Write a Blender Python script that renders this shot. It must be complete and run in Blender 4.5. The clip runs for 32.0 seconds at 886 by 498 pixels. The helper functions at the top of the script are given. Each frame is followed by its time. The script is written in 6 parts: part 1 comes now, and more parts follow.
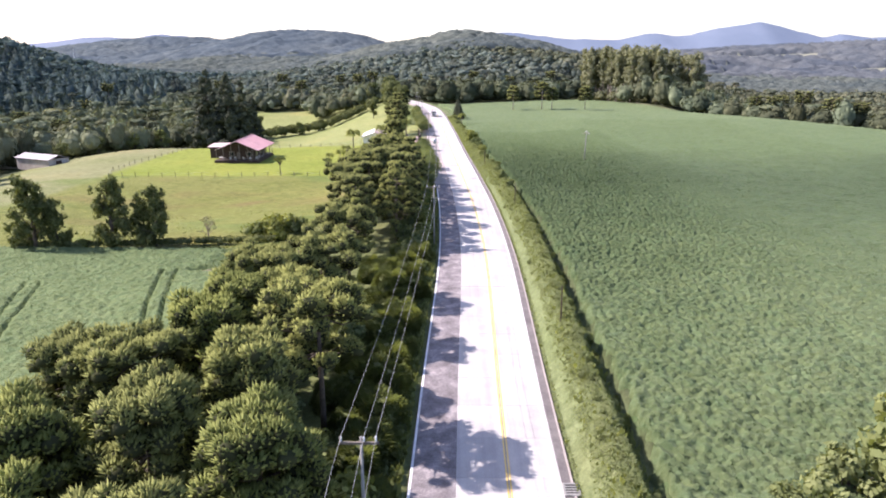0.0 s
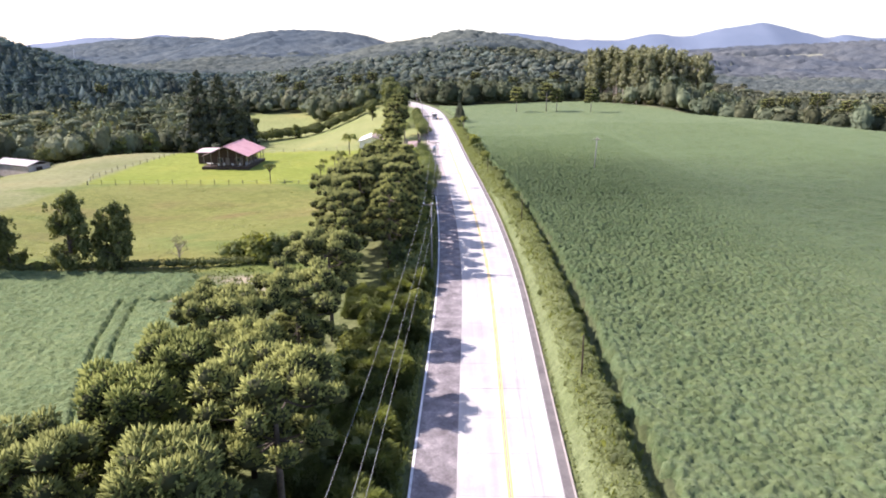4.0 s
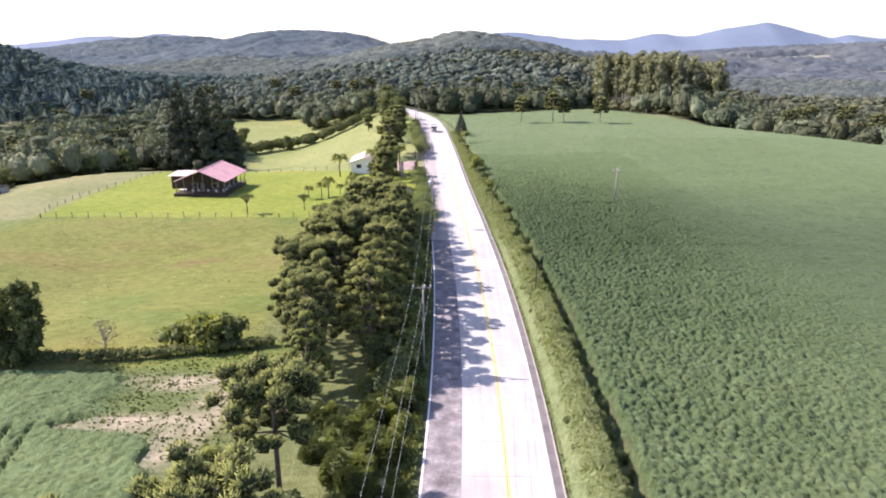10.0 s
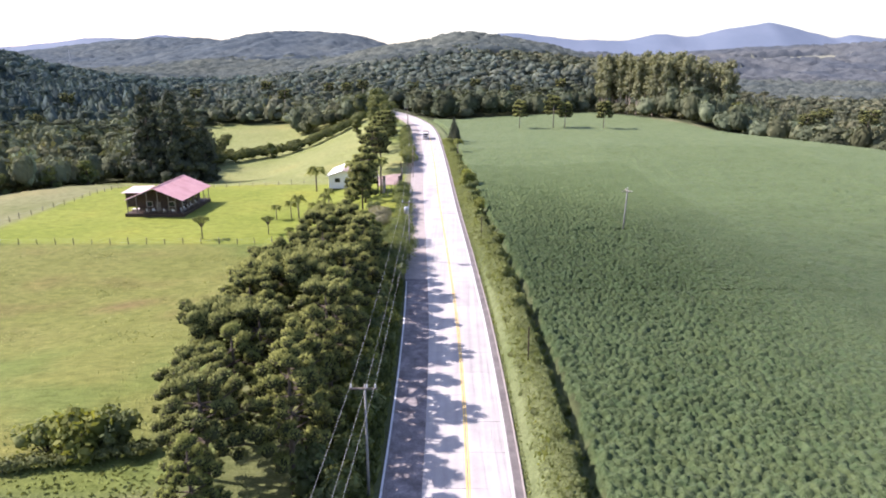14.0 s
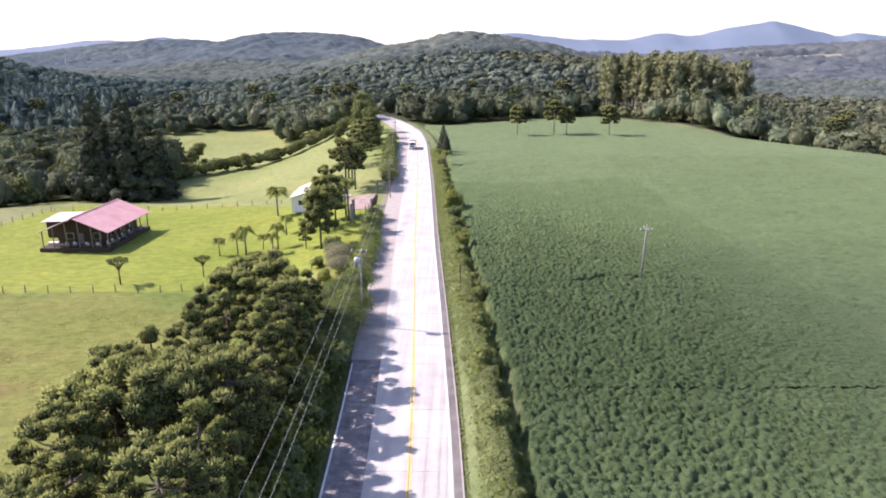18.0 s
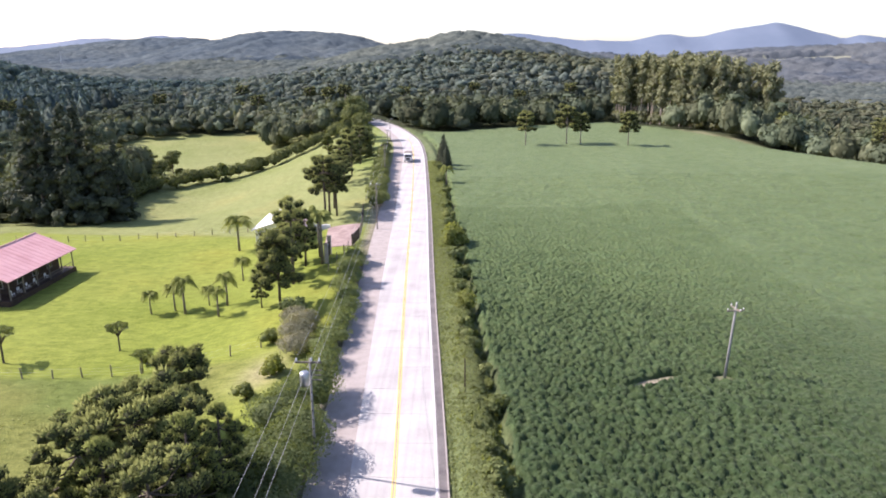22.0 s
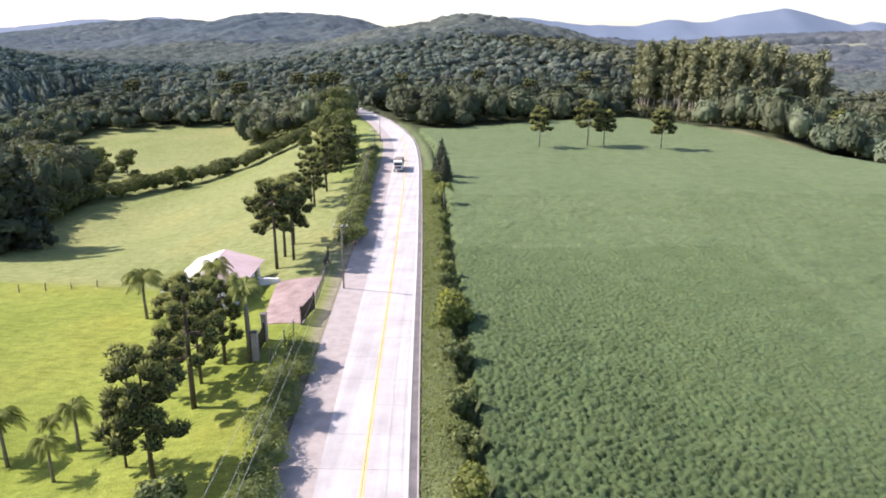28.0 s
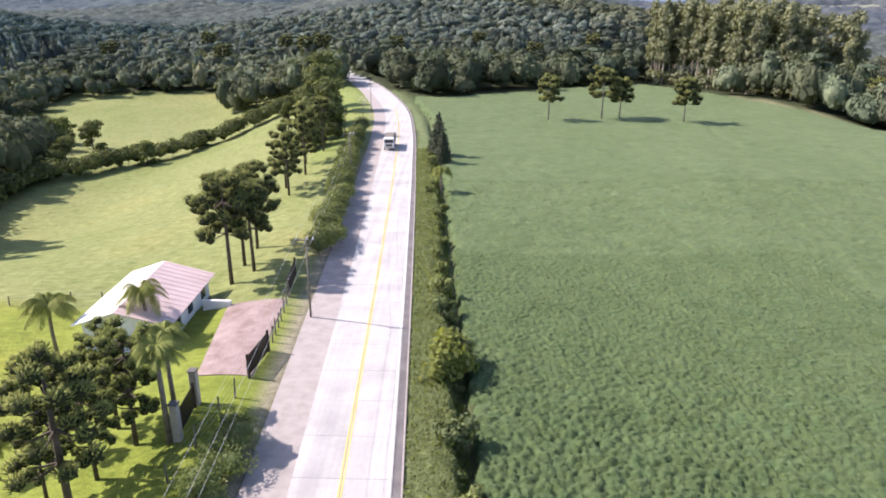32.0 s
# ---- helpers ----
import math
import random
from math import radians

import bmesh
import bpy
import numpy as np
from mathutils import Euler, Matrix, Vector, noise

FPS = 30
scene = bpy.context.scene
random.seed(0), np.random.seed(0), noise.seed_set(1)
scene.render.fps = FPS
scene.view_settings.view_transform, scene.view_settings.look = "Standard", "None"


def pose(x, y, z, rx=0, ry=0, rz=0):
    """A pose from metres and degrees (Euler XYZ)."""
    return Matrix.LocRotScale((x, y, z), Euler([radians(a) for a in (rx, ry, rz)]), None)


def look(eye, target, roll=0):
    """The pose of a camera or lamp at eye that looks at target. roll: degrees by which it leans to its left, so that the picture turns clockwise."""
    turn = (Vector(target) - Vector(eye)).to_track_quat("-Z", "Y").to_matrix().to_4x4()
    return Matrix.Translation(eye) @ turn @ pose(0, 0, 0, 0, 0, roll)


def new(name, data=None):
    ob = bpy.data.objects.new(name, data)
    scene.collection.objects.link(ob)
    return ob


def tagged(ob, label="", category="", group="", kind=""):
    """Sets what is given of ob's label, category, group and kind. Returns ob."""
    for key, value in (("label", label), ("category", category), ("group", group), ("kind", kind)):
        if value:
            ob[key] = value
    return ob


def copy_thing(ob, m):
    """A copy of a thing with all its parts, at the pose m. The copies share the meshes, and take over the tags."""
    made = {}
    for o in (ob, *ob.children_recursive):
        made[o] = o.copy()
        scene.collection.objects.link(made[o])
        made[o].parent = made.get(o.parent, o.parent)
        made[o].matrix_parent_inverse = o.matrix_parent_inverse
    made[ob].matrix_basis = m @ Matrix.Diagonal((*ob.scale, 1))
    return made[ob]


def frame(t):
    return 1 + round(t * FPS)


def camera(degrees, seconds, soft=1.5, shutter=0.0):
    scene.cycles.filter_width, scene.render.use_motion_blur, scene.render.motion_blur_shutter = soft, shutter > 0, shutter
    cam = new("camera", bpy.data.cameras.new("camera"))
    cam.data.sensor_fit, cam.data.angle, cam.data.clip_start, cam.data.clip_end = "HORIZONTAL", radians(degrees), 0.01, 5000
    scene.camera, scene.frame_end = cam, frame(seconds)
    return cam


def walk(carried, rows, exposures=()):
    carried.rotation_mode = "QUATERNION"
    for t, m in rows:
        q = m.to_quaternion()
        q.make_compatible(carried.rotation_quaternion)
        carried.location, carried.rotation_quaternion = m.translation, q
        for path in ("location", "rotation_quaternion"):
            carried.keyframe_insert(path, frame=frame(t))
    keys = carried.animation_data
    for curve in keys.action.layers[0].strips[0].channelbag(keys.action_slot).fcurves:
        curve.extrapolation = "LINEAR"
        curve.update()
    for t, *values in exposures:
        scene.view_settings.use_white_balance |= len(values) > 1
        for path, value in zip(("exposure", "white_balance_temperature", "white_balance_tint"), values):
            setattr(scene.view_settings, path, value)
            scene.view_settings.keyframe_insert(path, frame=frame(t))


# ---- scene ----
cam = camera(66.0, 32.0, 1.9)
PATH = [  # seconds, x, y, z, pitch, yaw, roll
    (0.0, -5.11, -0.39, 27.61, -15.77, 0.56, -0.11),
    (1.0, -5.02, 2.48, 27.63, -15.80, 0.59, -0.05),
    (2.0, -4.91, 5.30, 27.60, -15.76, 0.63, -0.12),
    (3.0, -4.86, 8.43, 27.55, -15.73, 0.68, -0.17),
    (3.5, -4.80, 9.97, 27.58, -15.73, 0.70, -0.14),
    (5.5, -4.83, 16.65, 27.82, -15.74, 0.73, 0.03),
    (6.0, -4.80, 18.43, 27.96, -15.74, 0.76, -0.02),
    (7.0, -4.70, 22.05, 28.43, -15.80, 0.77, 0.04),
    (7.5, -4.66, 23.98, 29.08, -15.81, 0.80, 0.01),
    (8.0, -4.61, 25.91, 29.87, -15.76, 0.83, -0.08),
    (8.5, -4.54, 27.81, 30.64, -15.72, 0.86, -0.16),
    (9.0, -4.47, 29.64, 31.25, -15.75, 0.86, -0.06),
    (10.0, -4.45, 33.57, 31.65, -15.83, 0.83, 0.03),
    (11.0, -4.38, 38.04, 31.85, -15.80, 0.86, 0.07),
    (12.0, -4.23, 43.20, 31.91, -15.80, 0.90, 0.04),
    (12.5, -3.85, 45.91, 31.88, -15.85, 1.02, -0.08),
    (13.0, -3.13, 48.76, 31.93, -15.77, 1.01, -0.13),
    (13.5, -2.14, 51.70, 31.92, -15.74, 0.96, -0.11),
    (14.0, -1.04, 54.73, 31.88, -15.76, 0.97, -0.09),
    (14.5, 0.04, 57.95, 31.91, -15.72, 0.99, -0.08),
    (16.5, 2.53, 71.60, 32.17, -15.86, 1.04, -0.16),
    (17.0, 2.90, 75.00, 32.07, -15.73, 1.10, -0.23),
    (18.0, 3.33, 82.24, 32.02, -15.71, 1.19, -0.41),
    (19.0, 3.29, 89.99, 31.97, -15.75, 1.13, -0.30),
    (20.0, 3.20, 97.96, 31.84, -15.75, 1.20, -0.32),
    (21.0, 3.10, 105.59, 32.02, -15.73, 1.20, -0.15),
    (22.0, 2.98, 113.00, 32.08, -15.71, 1.19, -0.12),
    (23.0, 2.96, 120.92, 32.22, -15.69, 1.19, -0.02),
    (24.0, 3.09, 128.51, 32.37, -15.63, 1.20, 0.10),
    (25.0, 3.33, 134.65, 32.54, -15.56, 1.29, 0.14),
    (25.5, 3.43, 137.65, 32.62, -15.49, 1.34, 0.04),
    (27.5, 3.11, 150.67, 32.50, -15.85, 1.26, 0.33),
    (28.0, 3.01, 153.79, 32.39, -16.95, 1.25, 0.34),
    (28.5, 2.96, 156.93, 32.28, -18.30, 1.26, 0.24),
    (29.0, 2.95, 160.02, 32.15, -19.42, 1.26, 0.26),
    (29.5, 2.96, 163.04, 32.02, -19.84, 1.23, 0.34),
    (30.0, 2.95, 165.89, 31.91, -19.80, 1.23, 0.30),
    (31.0, 3.00, 171.09, 31.74, -19.87, 1.24, 0.34),
    (32.0, 2.90, 175.49, 31.73, -19.94, 1.13, 0.50),
]
walk(cam, [(t, pose(x, y, z, 90 + p, 0, w) @ pose(0, 0, 0, 0, 0, r)) for t, x, y, z, p, w, r in PATH],
     [(0.0, 1.2, 6380, 27), (7.0, 1.2, 6380, 27), (14.0, 1.12, 6380, 27), (19.0, 1.07, 6380, 27), (24.0, 1.0, 6380, 23), (32.0, 1.0, 6380, 22)])
# ---------------------------------------------------------------- world, sun, exposure
SUN_DIR = Vector((-0.97, 0.23, 0.89)).normalized()          # towards the sun
world = bpy.data.worlds.new("sky")
scene.world = world
world.use_nodes = True
wn = world.node_tree
sky = wn.nodes.new("ShaderNodeTexSky")
sky.sky_type = "NISHITA"
sky.sun_disc = False
sky.sun_elevation = math.asin(SUN_DIR.z)
sky.sun_rotation = math.atan2(SUN_DIR.x, SUN_DIR.y)
sky.altitude = 800
sky.air_density = 1.0
sky.dust_density = 2.2
wn.links.new(sky.outputs[0], wn.nodes["Background"].inputs[0])
wn.nodes["Background"].inputs[1].default_value = 0.14
sun_data = bpy.data.lights.new("sun", "SUN")
sun_data.energy, sun_data.angle, sun_data.color = 4.6, radians(0.55), (1.0, 0.95, 0.87)
sun = new("sun", sun_data)
sun.matrix_world = look((0, 0, 300), Vector((0, 0, 300)) - SUN_DIR)

# ---------------------------------------------------------------- materials
def nodes_of(name):
    m = bpy.data.materials.new(name)
    m.use_nodes = True
    return m, m.node_tree.nodes, m.node_tree.links


def ramp(nt, stops):
    r = nt.new("ShaderNodeValToRGB")
    r.color_ramp.elements[0].position, r.color_ramp.elements[0].color = stops[0][0], (*stops[0][1], 1)
    r.color_ramp.elements[1].position, r.color_ramp.elements[1].color = stops[-1][0], (*stops[-1][1], 1)
    for p, c in stops[1:-1]:
        e = r.color_ramp.elements.new(p)
        e.color = (*c, 1)
    return r


def noise_node(nt, ln, scale, detail=4.0, rough=0.6, coord="Object"):
    tc = nt.new("ShaderNodeTexCoord")
    n = nt.new("ShaderNodeTexNoise")
    n.inputs["Scale"].default_value, n.inputs["Detail"].default_value, n.inputs["Roughness"].default_value = scale, detail, rough
    ln.new(tc.outputs[coord], n.inputs["Vector"])
    return n


def mixc(nt, ln, fac, a, b, mode="MIX"):
    m = nt.new("ShaderNodeMix")
    m.data_type, m.blend_type = "RGBA", mode
    for sock, val in ((m.inputs[0], fac), (m.inputs[6], a), (m.inputs[7], b)):
        if isinstance(val, (int, float)):
            sock.default_value = val
        elif isinstance(val, tuple):
            sock.default_value = (*val, 1)
        else:
            ln.new(val, sock)
    return m.outputs[2]


def surface(name, c1, c2, scale=1.0, rough=0.8, metal=0.0, bump=0.0, fine=8.0, c3=None, vary=0.0):
    """Two-scale mottled surface: broad stains from c1 to c2 (and c3), fine grain and bump."""
    m, nt, ln = nodes_of(name)
    b = nt["Principled BSDF"]
    a = noise_node(nt, ln, scale, 5)
    g = noise_node(nt, ln, scale * fine, 3)
    stops = [(0.3, c1), (0.7, c2)] if c3 is None else [(0.28, c1), (0.52, c2), (0.74, c3)]
    r = ramp(nt, stops)
    add = nt.new("ShaderNodeMath")
    add.operation = "MULTIPLY_ADD"
    ln.new(g.outputs["Fac"], add.inputs[0])
    add.inputs[1].default_value = 0.5
    sub = nt.new("ShaderNodeMath")
    sub.operation = "MULTIPLY_ADD"
    ln.new(a.outputs["Fac"], sub.inputs[0])
    sub.inputs[1].default_value, sub.inputs[2].default_value = 1.0, -0.25
    ln.new(sub.outputs[0], add.inputs[2])
    ln.new(add.outputs[0], r.inputs[0])
    col = r.outputs[0]
    if vary:
        oi = nt.new("ShaderNodeObjectInfo")
        rr = ramp(nt, [(0.0, (1 - vary,) * 3), (1.0, (1 + vary,) * 3)])
        ln.new(oi.outputs["Random"], rr.inputs[0])
        col = mixc(nt, ln, 1.0, col, rr.outputs[0], "MULTIPLY")
    ln.new(col, b.inputs["Base Color"])
    b.inputs["Roughness"].default_value, b.inputs["Metallic"].default_value = rough, metal
    b.inputs["Specular IOR Level"].default_value = 0.3
    if bump:
        bp = nt.new("ShaderNodeBump")
        bp.inputs["Strength"].default_value, bp.inputs["Distance"].default_value = 1.0, bump
        ln.new(g.outputs["Fac"], bp.inputs["Height"])
        ln.new(bp.outputs[0], b.inputs["Normal"])
    return m


def foliage(name, dark, mid, light, glow=0.25, rough=0.75, broad=0.15, objects=0.12, spec=0.08, grain=5.0, relief=0.12, crowns=False):
    """Leaves: hue by island, patches by place, some light let through."""
    m, nt, ln = nodes_of(name)
    b = nt["Principled BSDF"]
    geo = nt.new("ShaderNodeNewGeometry")
    r = ramp(nt, [(0.0, dark), (0.55, mid), (1.0, light)])
    n = noise_node(nt, ln, broad, 3)
    mm = nt.new("ShaderNodeMath")
    mm.operation = "MULTIPLY_ADD"
    ln.new(geo.outputs["Random Per Island"], mm.inputs[0])
    mm.inputs[1].default_value = 0.6
    ms = nt.new("ShaderNodeMath")
    ms.operation = "MULTIPLY_ADD"
    ln.new(n.outputs["Fac"], ms.inputs[0])
    ms.inputs[1].default_value, ms.inputs[2].default_value = 1.2, -0.4
    ln.new(ms.outputs[0], mm.inputs[2])
    ln.new(mm.outputs[0], r.inputs[0])
    oi = nt.new("ShaderNodeObjectInfo")
    rr = ramp(nt, [(0.0, (1 - objects, 1 - objects, 1 - objects)), (1.0, (1 + objects, 1 + objects * 0.8, 1.0))])
    ln.new(oi.outputs["Random"], rr.inputs[0])
    col = mixc(nt, ln, 1.0, r.outputs[0], rr.outputs[0], "MULTIPLY")
    ln.new(col, b.inputs["Base Color"])
    b.inputs["Roughness"].default_value = rough
    b.inputs["Specular IOR Level"].default_value = spec
    if grain:
        gn = noise_node(nt, ln, grain, 3, 0.7)
        bp = nt.new("ShaderNodeBump")
        bp.inputs["Distance"].default_value = relief
        ln.new(gn.outputs["Fac"], bp.inputs["Height"])
        ln.new(bp.outputs[0], b.inputs["Normal"])
        gr = ramp(nt, [(0.35, (0.78, 0.79, 0.76)), (0.6, (1.12, 1.12, 1.12))])
        ln.new(gn.outputs["Fac"], gr.inputs[0])
        col = mixc(nt, ln, 1.0, col, gr.outputs[0], "MULTIPLY")
        ln.new(col, b.inputs["Base Color"])
    if crowns:                                            # each tree of a wood has its own tone, with haze put in by distance
        ca = nt.new("ShaderNodeAttribute")
        ca.attribute_name = "crown_tone"
        col = mixc(nt, ln, 1.0, col, ca.outputs["Color"], "MULTIPLY")
        ln.new(col, b.inputs["Base Color"])
    if glow:
        tr = nt.new("ShaderNodeBsdfTranslucent")
        warm = mixc(nt, ln, 1.0, col, (1.25, 1.2, 0.5), "MULTIPLY")
        ln.new(warm, tr.inputs[0])
        mx = nt.new("ShaderNodeMixShader")
        mx.inputs[0].default_value = glow
        ln.new(b.outputs[0], mx.inputs[1])
        ln.new(tr.outputs[0], mx.inputs[2])
        ln.new(mx.outputs[0], nt["Material Output"].inputs[0])
    return m


M_ARAUC = foliage("araucaria_needles", (0.1, 0.114, 0.036), (0.168, 0.184, 0.056), (0.258, 0.272, 0.09), 0.1, spec=0.06, grain=0)
# core needles: the shade inside each tuft is put into this colour
M_ARAUC_IN = foliage("shade_dark_needles", (0.03, 0.032, 0.016), (0.045, 0.05, 0.024), (0.065, 0.07, 0.032), 0.0, spec=0.03, grain=0)
M_ARAUC_Y = foliage("young_araucaria_needles", (0.11, 0.135, 0.034), (0.195, 0.222, 0.062), (0.29, 0.31, 0.098), 0.15, spec=0.1, grain=0)
# lighter copy of the needles, sunlight on the tufts put into the colour
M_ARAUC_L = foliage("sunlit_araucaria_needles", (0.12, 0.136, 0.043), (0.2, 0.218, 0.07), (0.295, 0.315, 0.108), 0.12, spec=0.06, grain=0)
M_BROAD = foliage("broadleaf", (0.056, 0.07, 0.031), (0.122, 0.142, 0.058), (0.21, 0.23, 0.098), 0.25, grain=0)
M_BUSH = foliage("shrub_leaves", (0.085, 0.108, 0.044), (0.165, 0.195, 0.08), (0.265, 0.295, 0.13), 0.35, grain=0)
M_FEATHER = foliage("feathery_blades", (0.11, 0.145, 0.06), (0.15, 0.185, 0.08), (0.2, 0.235, 0.11), 0.4, grain=0)
M_SCRUB = foliage("yellow_green_scrub", (0.115, 0.142, 0.055), (0.215, 0.245, 0.102), (0.32, 0.34, 0.17), 0.35, grain=0)
M_GREYBUSH = foliage("grey_shrub_twigs", (0.16, 0.162, 0.105), (0.25, 0.246, 0.165), (0.35, 0.335, 0.235), 0.3, grain=0)
M_CONIFER = foliage("conifer_needles", (0.04, 0.049, 0.037), (0.068, 0.08, 0.054), (0.115, 0.126, 0.074), 0.12, grain=0)
M_EUCA = foliage("eucalyptus_leaves", (0.12, 0.132, 0.078), (0.2, 0.212, 0.125), (0.285, 0.292, 0.185), 0.25, grain=0)
M_PALM = foliage("palm_fronds", (0.10, 0.125, 0.035), (0.20, 0.225, 0.07), (0.33, 0.34, 0.125), 0.4, grain=0)
M_FOREST = foliage("forest_canopy", (0.085, 0.097, 0.066), (0.128, 0.14, 0.09), (0.185, 0.192, 0.12), 0.15, rough=0.95, broad=0.012, spec=0.02, grain=0, crowns=True)


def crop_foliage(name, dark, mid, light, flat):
    """Soy: leaves vary one by one; paler, lusher and gap-shaded belts are painted across the field."""
    m = foliage(name, dark, mid, light, 0.0 if flat else 0.2, 0.8, 0.045, 0.0, 0.08, 0)
    nt, ln = m.node_tree.nodes, m.node_tree.links
    b = nt["Principled BSDF"]
    col = b.inputs["Base Color"].links[0].from_socket
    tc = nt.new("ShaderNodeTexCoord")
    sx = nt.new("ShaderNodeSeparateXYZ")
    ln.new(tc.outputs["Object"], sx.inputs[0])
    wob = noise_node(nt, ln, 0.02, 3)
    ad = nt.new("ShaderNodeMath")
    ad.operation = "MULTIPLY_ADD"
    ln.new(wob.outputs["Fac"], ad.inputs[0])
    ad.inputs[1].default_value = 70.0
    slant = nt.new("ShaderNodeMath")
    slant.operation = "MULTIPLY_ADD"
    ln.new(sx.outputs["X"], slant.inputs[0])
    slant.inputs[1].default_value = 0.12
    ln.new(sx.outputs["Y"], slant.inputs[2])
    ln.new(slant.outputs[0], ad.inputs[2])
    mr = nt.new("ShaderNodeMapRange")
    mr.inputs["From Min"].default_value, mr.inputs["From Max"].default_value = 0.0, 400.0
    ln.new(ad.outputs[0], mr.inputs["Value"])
    # the dark stops also hold the shade of gaps between plants
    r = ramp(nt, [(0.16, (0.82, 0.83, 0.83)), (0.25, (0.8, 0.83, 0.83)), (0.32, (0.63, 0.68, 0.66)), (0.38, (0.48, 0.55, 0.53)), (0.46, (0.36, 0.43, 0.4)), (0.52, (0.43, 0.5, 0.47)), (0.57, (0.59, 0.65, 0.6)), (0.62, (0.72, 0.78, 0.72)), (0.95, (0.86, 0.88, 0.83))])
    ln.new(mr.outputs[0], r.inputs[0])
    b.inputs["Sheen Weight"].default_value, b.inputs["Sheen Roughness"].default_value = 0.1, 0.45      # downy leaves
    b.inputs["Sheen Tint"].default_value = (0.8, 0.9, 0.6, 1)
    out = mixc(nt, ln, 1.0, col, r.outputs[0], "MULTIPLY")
    hue = noise_node(nt, ln, 0.7, 4, 0.7)
    rh = ramp(nt, [(0.36, (0.9, 0.98, 1.0)), (0.5, (1.0, 1.0, 1.0)), (0.68, (1.08, 1.03, 0.95))])
    ln.new(hue.outputs["Fac"], rh.inputs[0])
    out = mixc(nt, ln, 1.0, out, rh.outputs[0], "MULTIPLY")
    if flat:
        g = noise_node(nt, ln, 1.6, 6, 0.75)
        g2 = noise_node(nt, ln, 0.28, 5, 0.7)
        rg3 = ramp(nt, [(0.36, (0.84, 0.86, 0.82)), (0.64, (1.12, 1.1, 1.12))])
        ln.new(g2.outputs["Fac"], rg3.inputs[0])
        out = mixc(nt, ln, 1.0, out, rg3.outputs[0], "MULTIPLY")
        rg2 = ramp(nt, [(0.36, (0.68, 0.71, 0.66)), (0.62, (1.1, 1.1, 1.1))])
        ln.new(g.outputs["Fac"], rg2.inputs[0])
        out = mixc(nt, ln, 1.0, out, rg2.outputs[0], "MULTIPLY")
        bp = nt.new("ShaderNodeBump")
        bp.inputs["Distance"].default_value = 0.25
        ln.new(g.outputs["Fac"], bp.inputs["Height"])
        ln.new(bp.outputs[0], b.inputs["Normal"])
    ln.new(out, b.inputs["Base Color"])
    return m


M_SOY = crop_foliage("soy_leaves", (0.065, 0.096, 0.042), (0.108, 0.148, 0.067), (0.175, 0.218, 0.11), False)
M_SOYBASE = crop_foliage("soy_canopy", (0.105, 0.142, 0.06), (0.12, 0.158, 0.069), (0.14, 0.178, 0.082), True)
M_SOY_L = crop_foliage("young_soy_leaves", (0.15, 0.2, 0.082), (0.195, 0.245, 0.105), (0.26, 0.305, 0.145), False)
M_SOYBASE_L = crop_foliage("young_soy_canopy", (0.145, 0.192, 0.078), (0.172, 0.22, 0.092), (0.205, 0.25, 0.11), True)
M_GRASS = foliage("tall_grass_blades", (0.078, 0.102, 0.043), (0.128, 0.158, 0.07), (0.196, 0.224, 0.108), 0.3, broad=0.25, grain=0)
M_BANK = foliage("bank_grass", (0.15, 0.182, 0.085), (0.178, 0.212, 0.1), (0.215, 0.245, 0.125), 0.5, broad=0.25, grain=0)
M_BARK = surface("bark", (0.05, 0.038, 0.028), (0.13, 0.105, 0.08), 1.5, 0.9, 0, 0.03)
M_PALEBARK = surface("pale_bark", (0.2, 0.16, 0.12), (0.45, 0.39, 0.31), 0.8, 0.85, 0, 0.02)
M_PALMBARK = surface("palm_trunk_bark", (0.12, 0.1, 0.08), (0.28, 0.24, 0.19), 2.0, 0.9, 0, 0.02)
M_ASPHALT = surface("worn_shoulder_asphalt", (0.105, 0.09, 0.09), (0.20, 0.18, 0.178), 0.7, 0.9, 0, 0.008, 12, c3=(0.36, 0.32, 0.31))
M_GRAVEL = surface("pale_gravel_shoulder", (0.265, 0.232, 0.21), (0.325, 0.287, 0.262), 0.8, 0.95, 0, 0.01, 24, c3=(0.37, 0.328, 0.30))
M_CONCRETE = surface("pale_concrete_paving", (0.36, 0.34, 0.32), (0.475, 0.455, 0.425), 0.25, 0.85, 0, 0.003, 40, vary=0.04)
nt, ln = M_CONCRETE.node_tree.nodes, M_CONCRETE.node_tree.links          # polished wheel tracks and oil streaks along the lanes
b = nt["Principled BSDF"]
tc = nt.new("ShaderNodeTexCoord")
mp = nt.new("ShaderNodeMapping")
mp.inputs["Scale"].default_value = (1.5, 0.012, 1.0)
ln.new(tc.outputs["Object"], mp.inputs[0])
streak = nt.new("ShaderNodeTexNoise")
streak.inputs["Scale"].default_value, streak.inputs["Detail"].default_value = 1.0, 4.0
ln.new(mp.outputs[0], streak.inputs["Vector"])
rs = ramp(nt, [(0.35, (0.86, 0.855, 0.87)), (0.62, (1.0, 1.0, 1.0))])
ln.new(streak.outputs["Fac"], rs.inputs[0])
ln.new(mixc(nt, ln, 1.0, b.inputs["Base Color"].links[0].from_socket, rs.outputs[0], "MULTIPLY"), b.inputs["Base Color"])
M_GUTTER = surface("gutter_concrete", (0.10, 0.09, 0.088), (0.18, 0.162, 0.155), 0.5, 0.9, 0, 0.006, 25)
M_WHITELINE = surface("white_road_paint", (0.55, 0.55, 0.53), (0.78, 0.78, 0.75), 1.5, 0.6, 0, 0, 12)
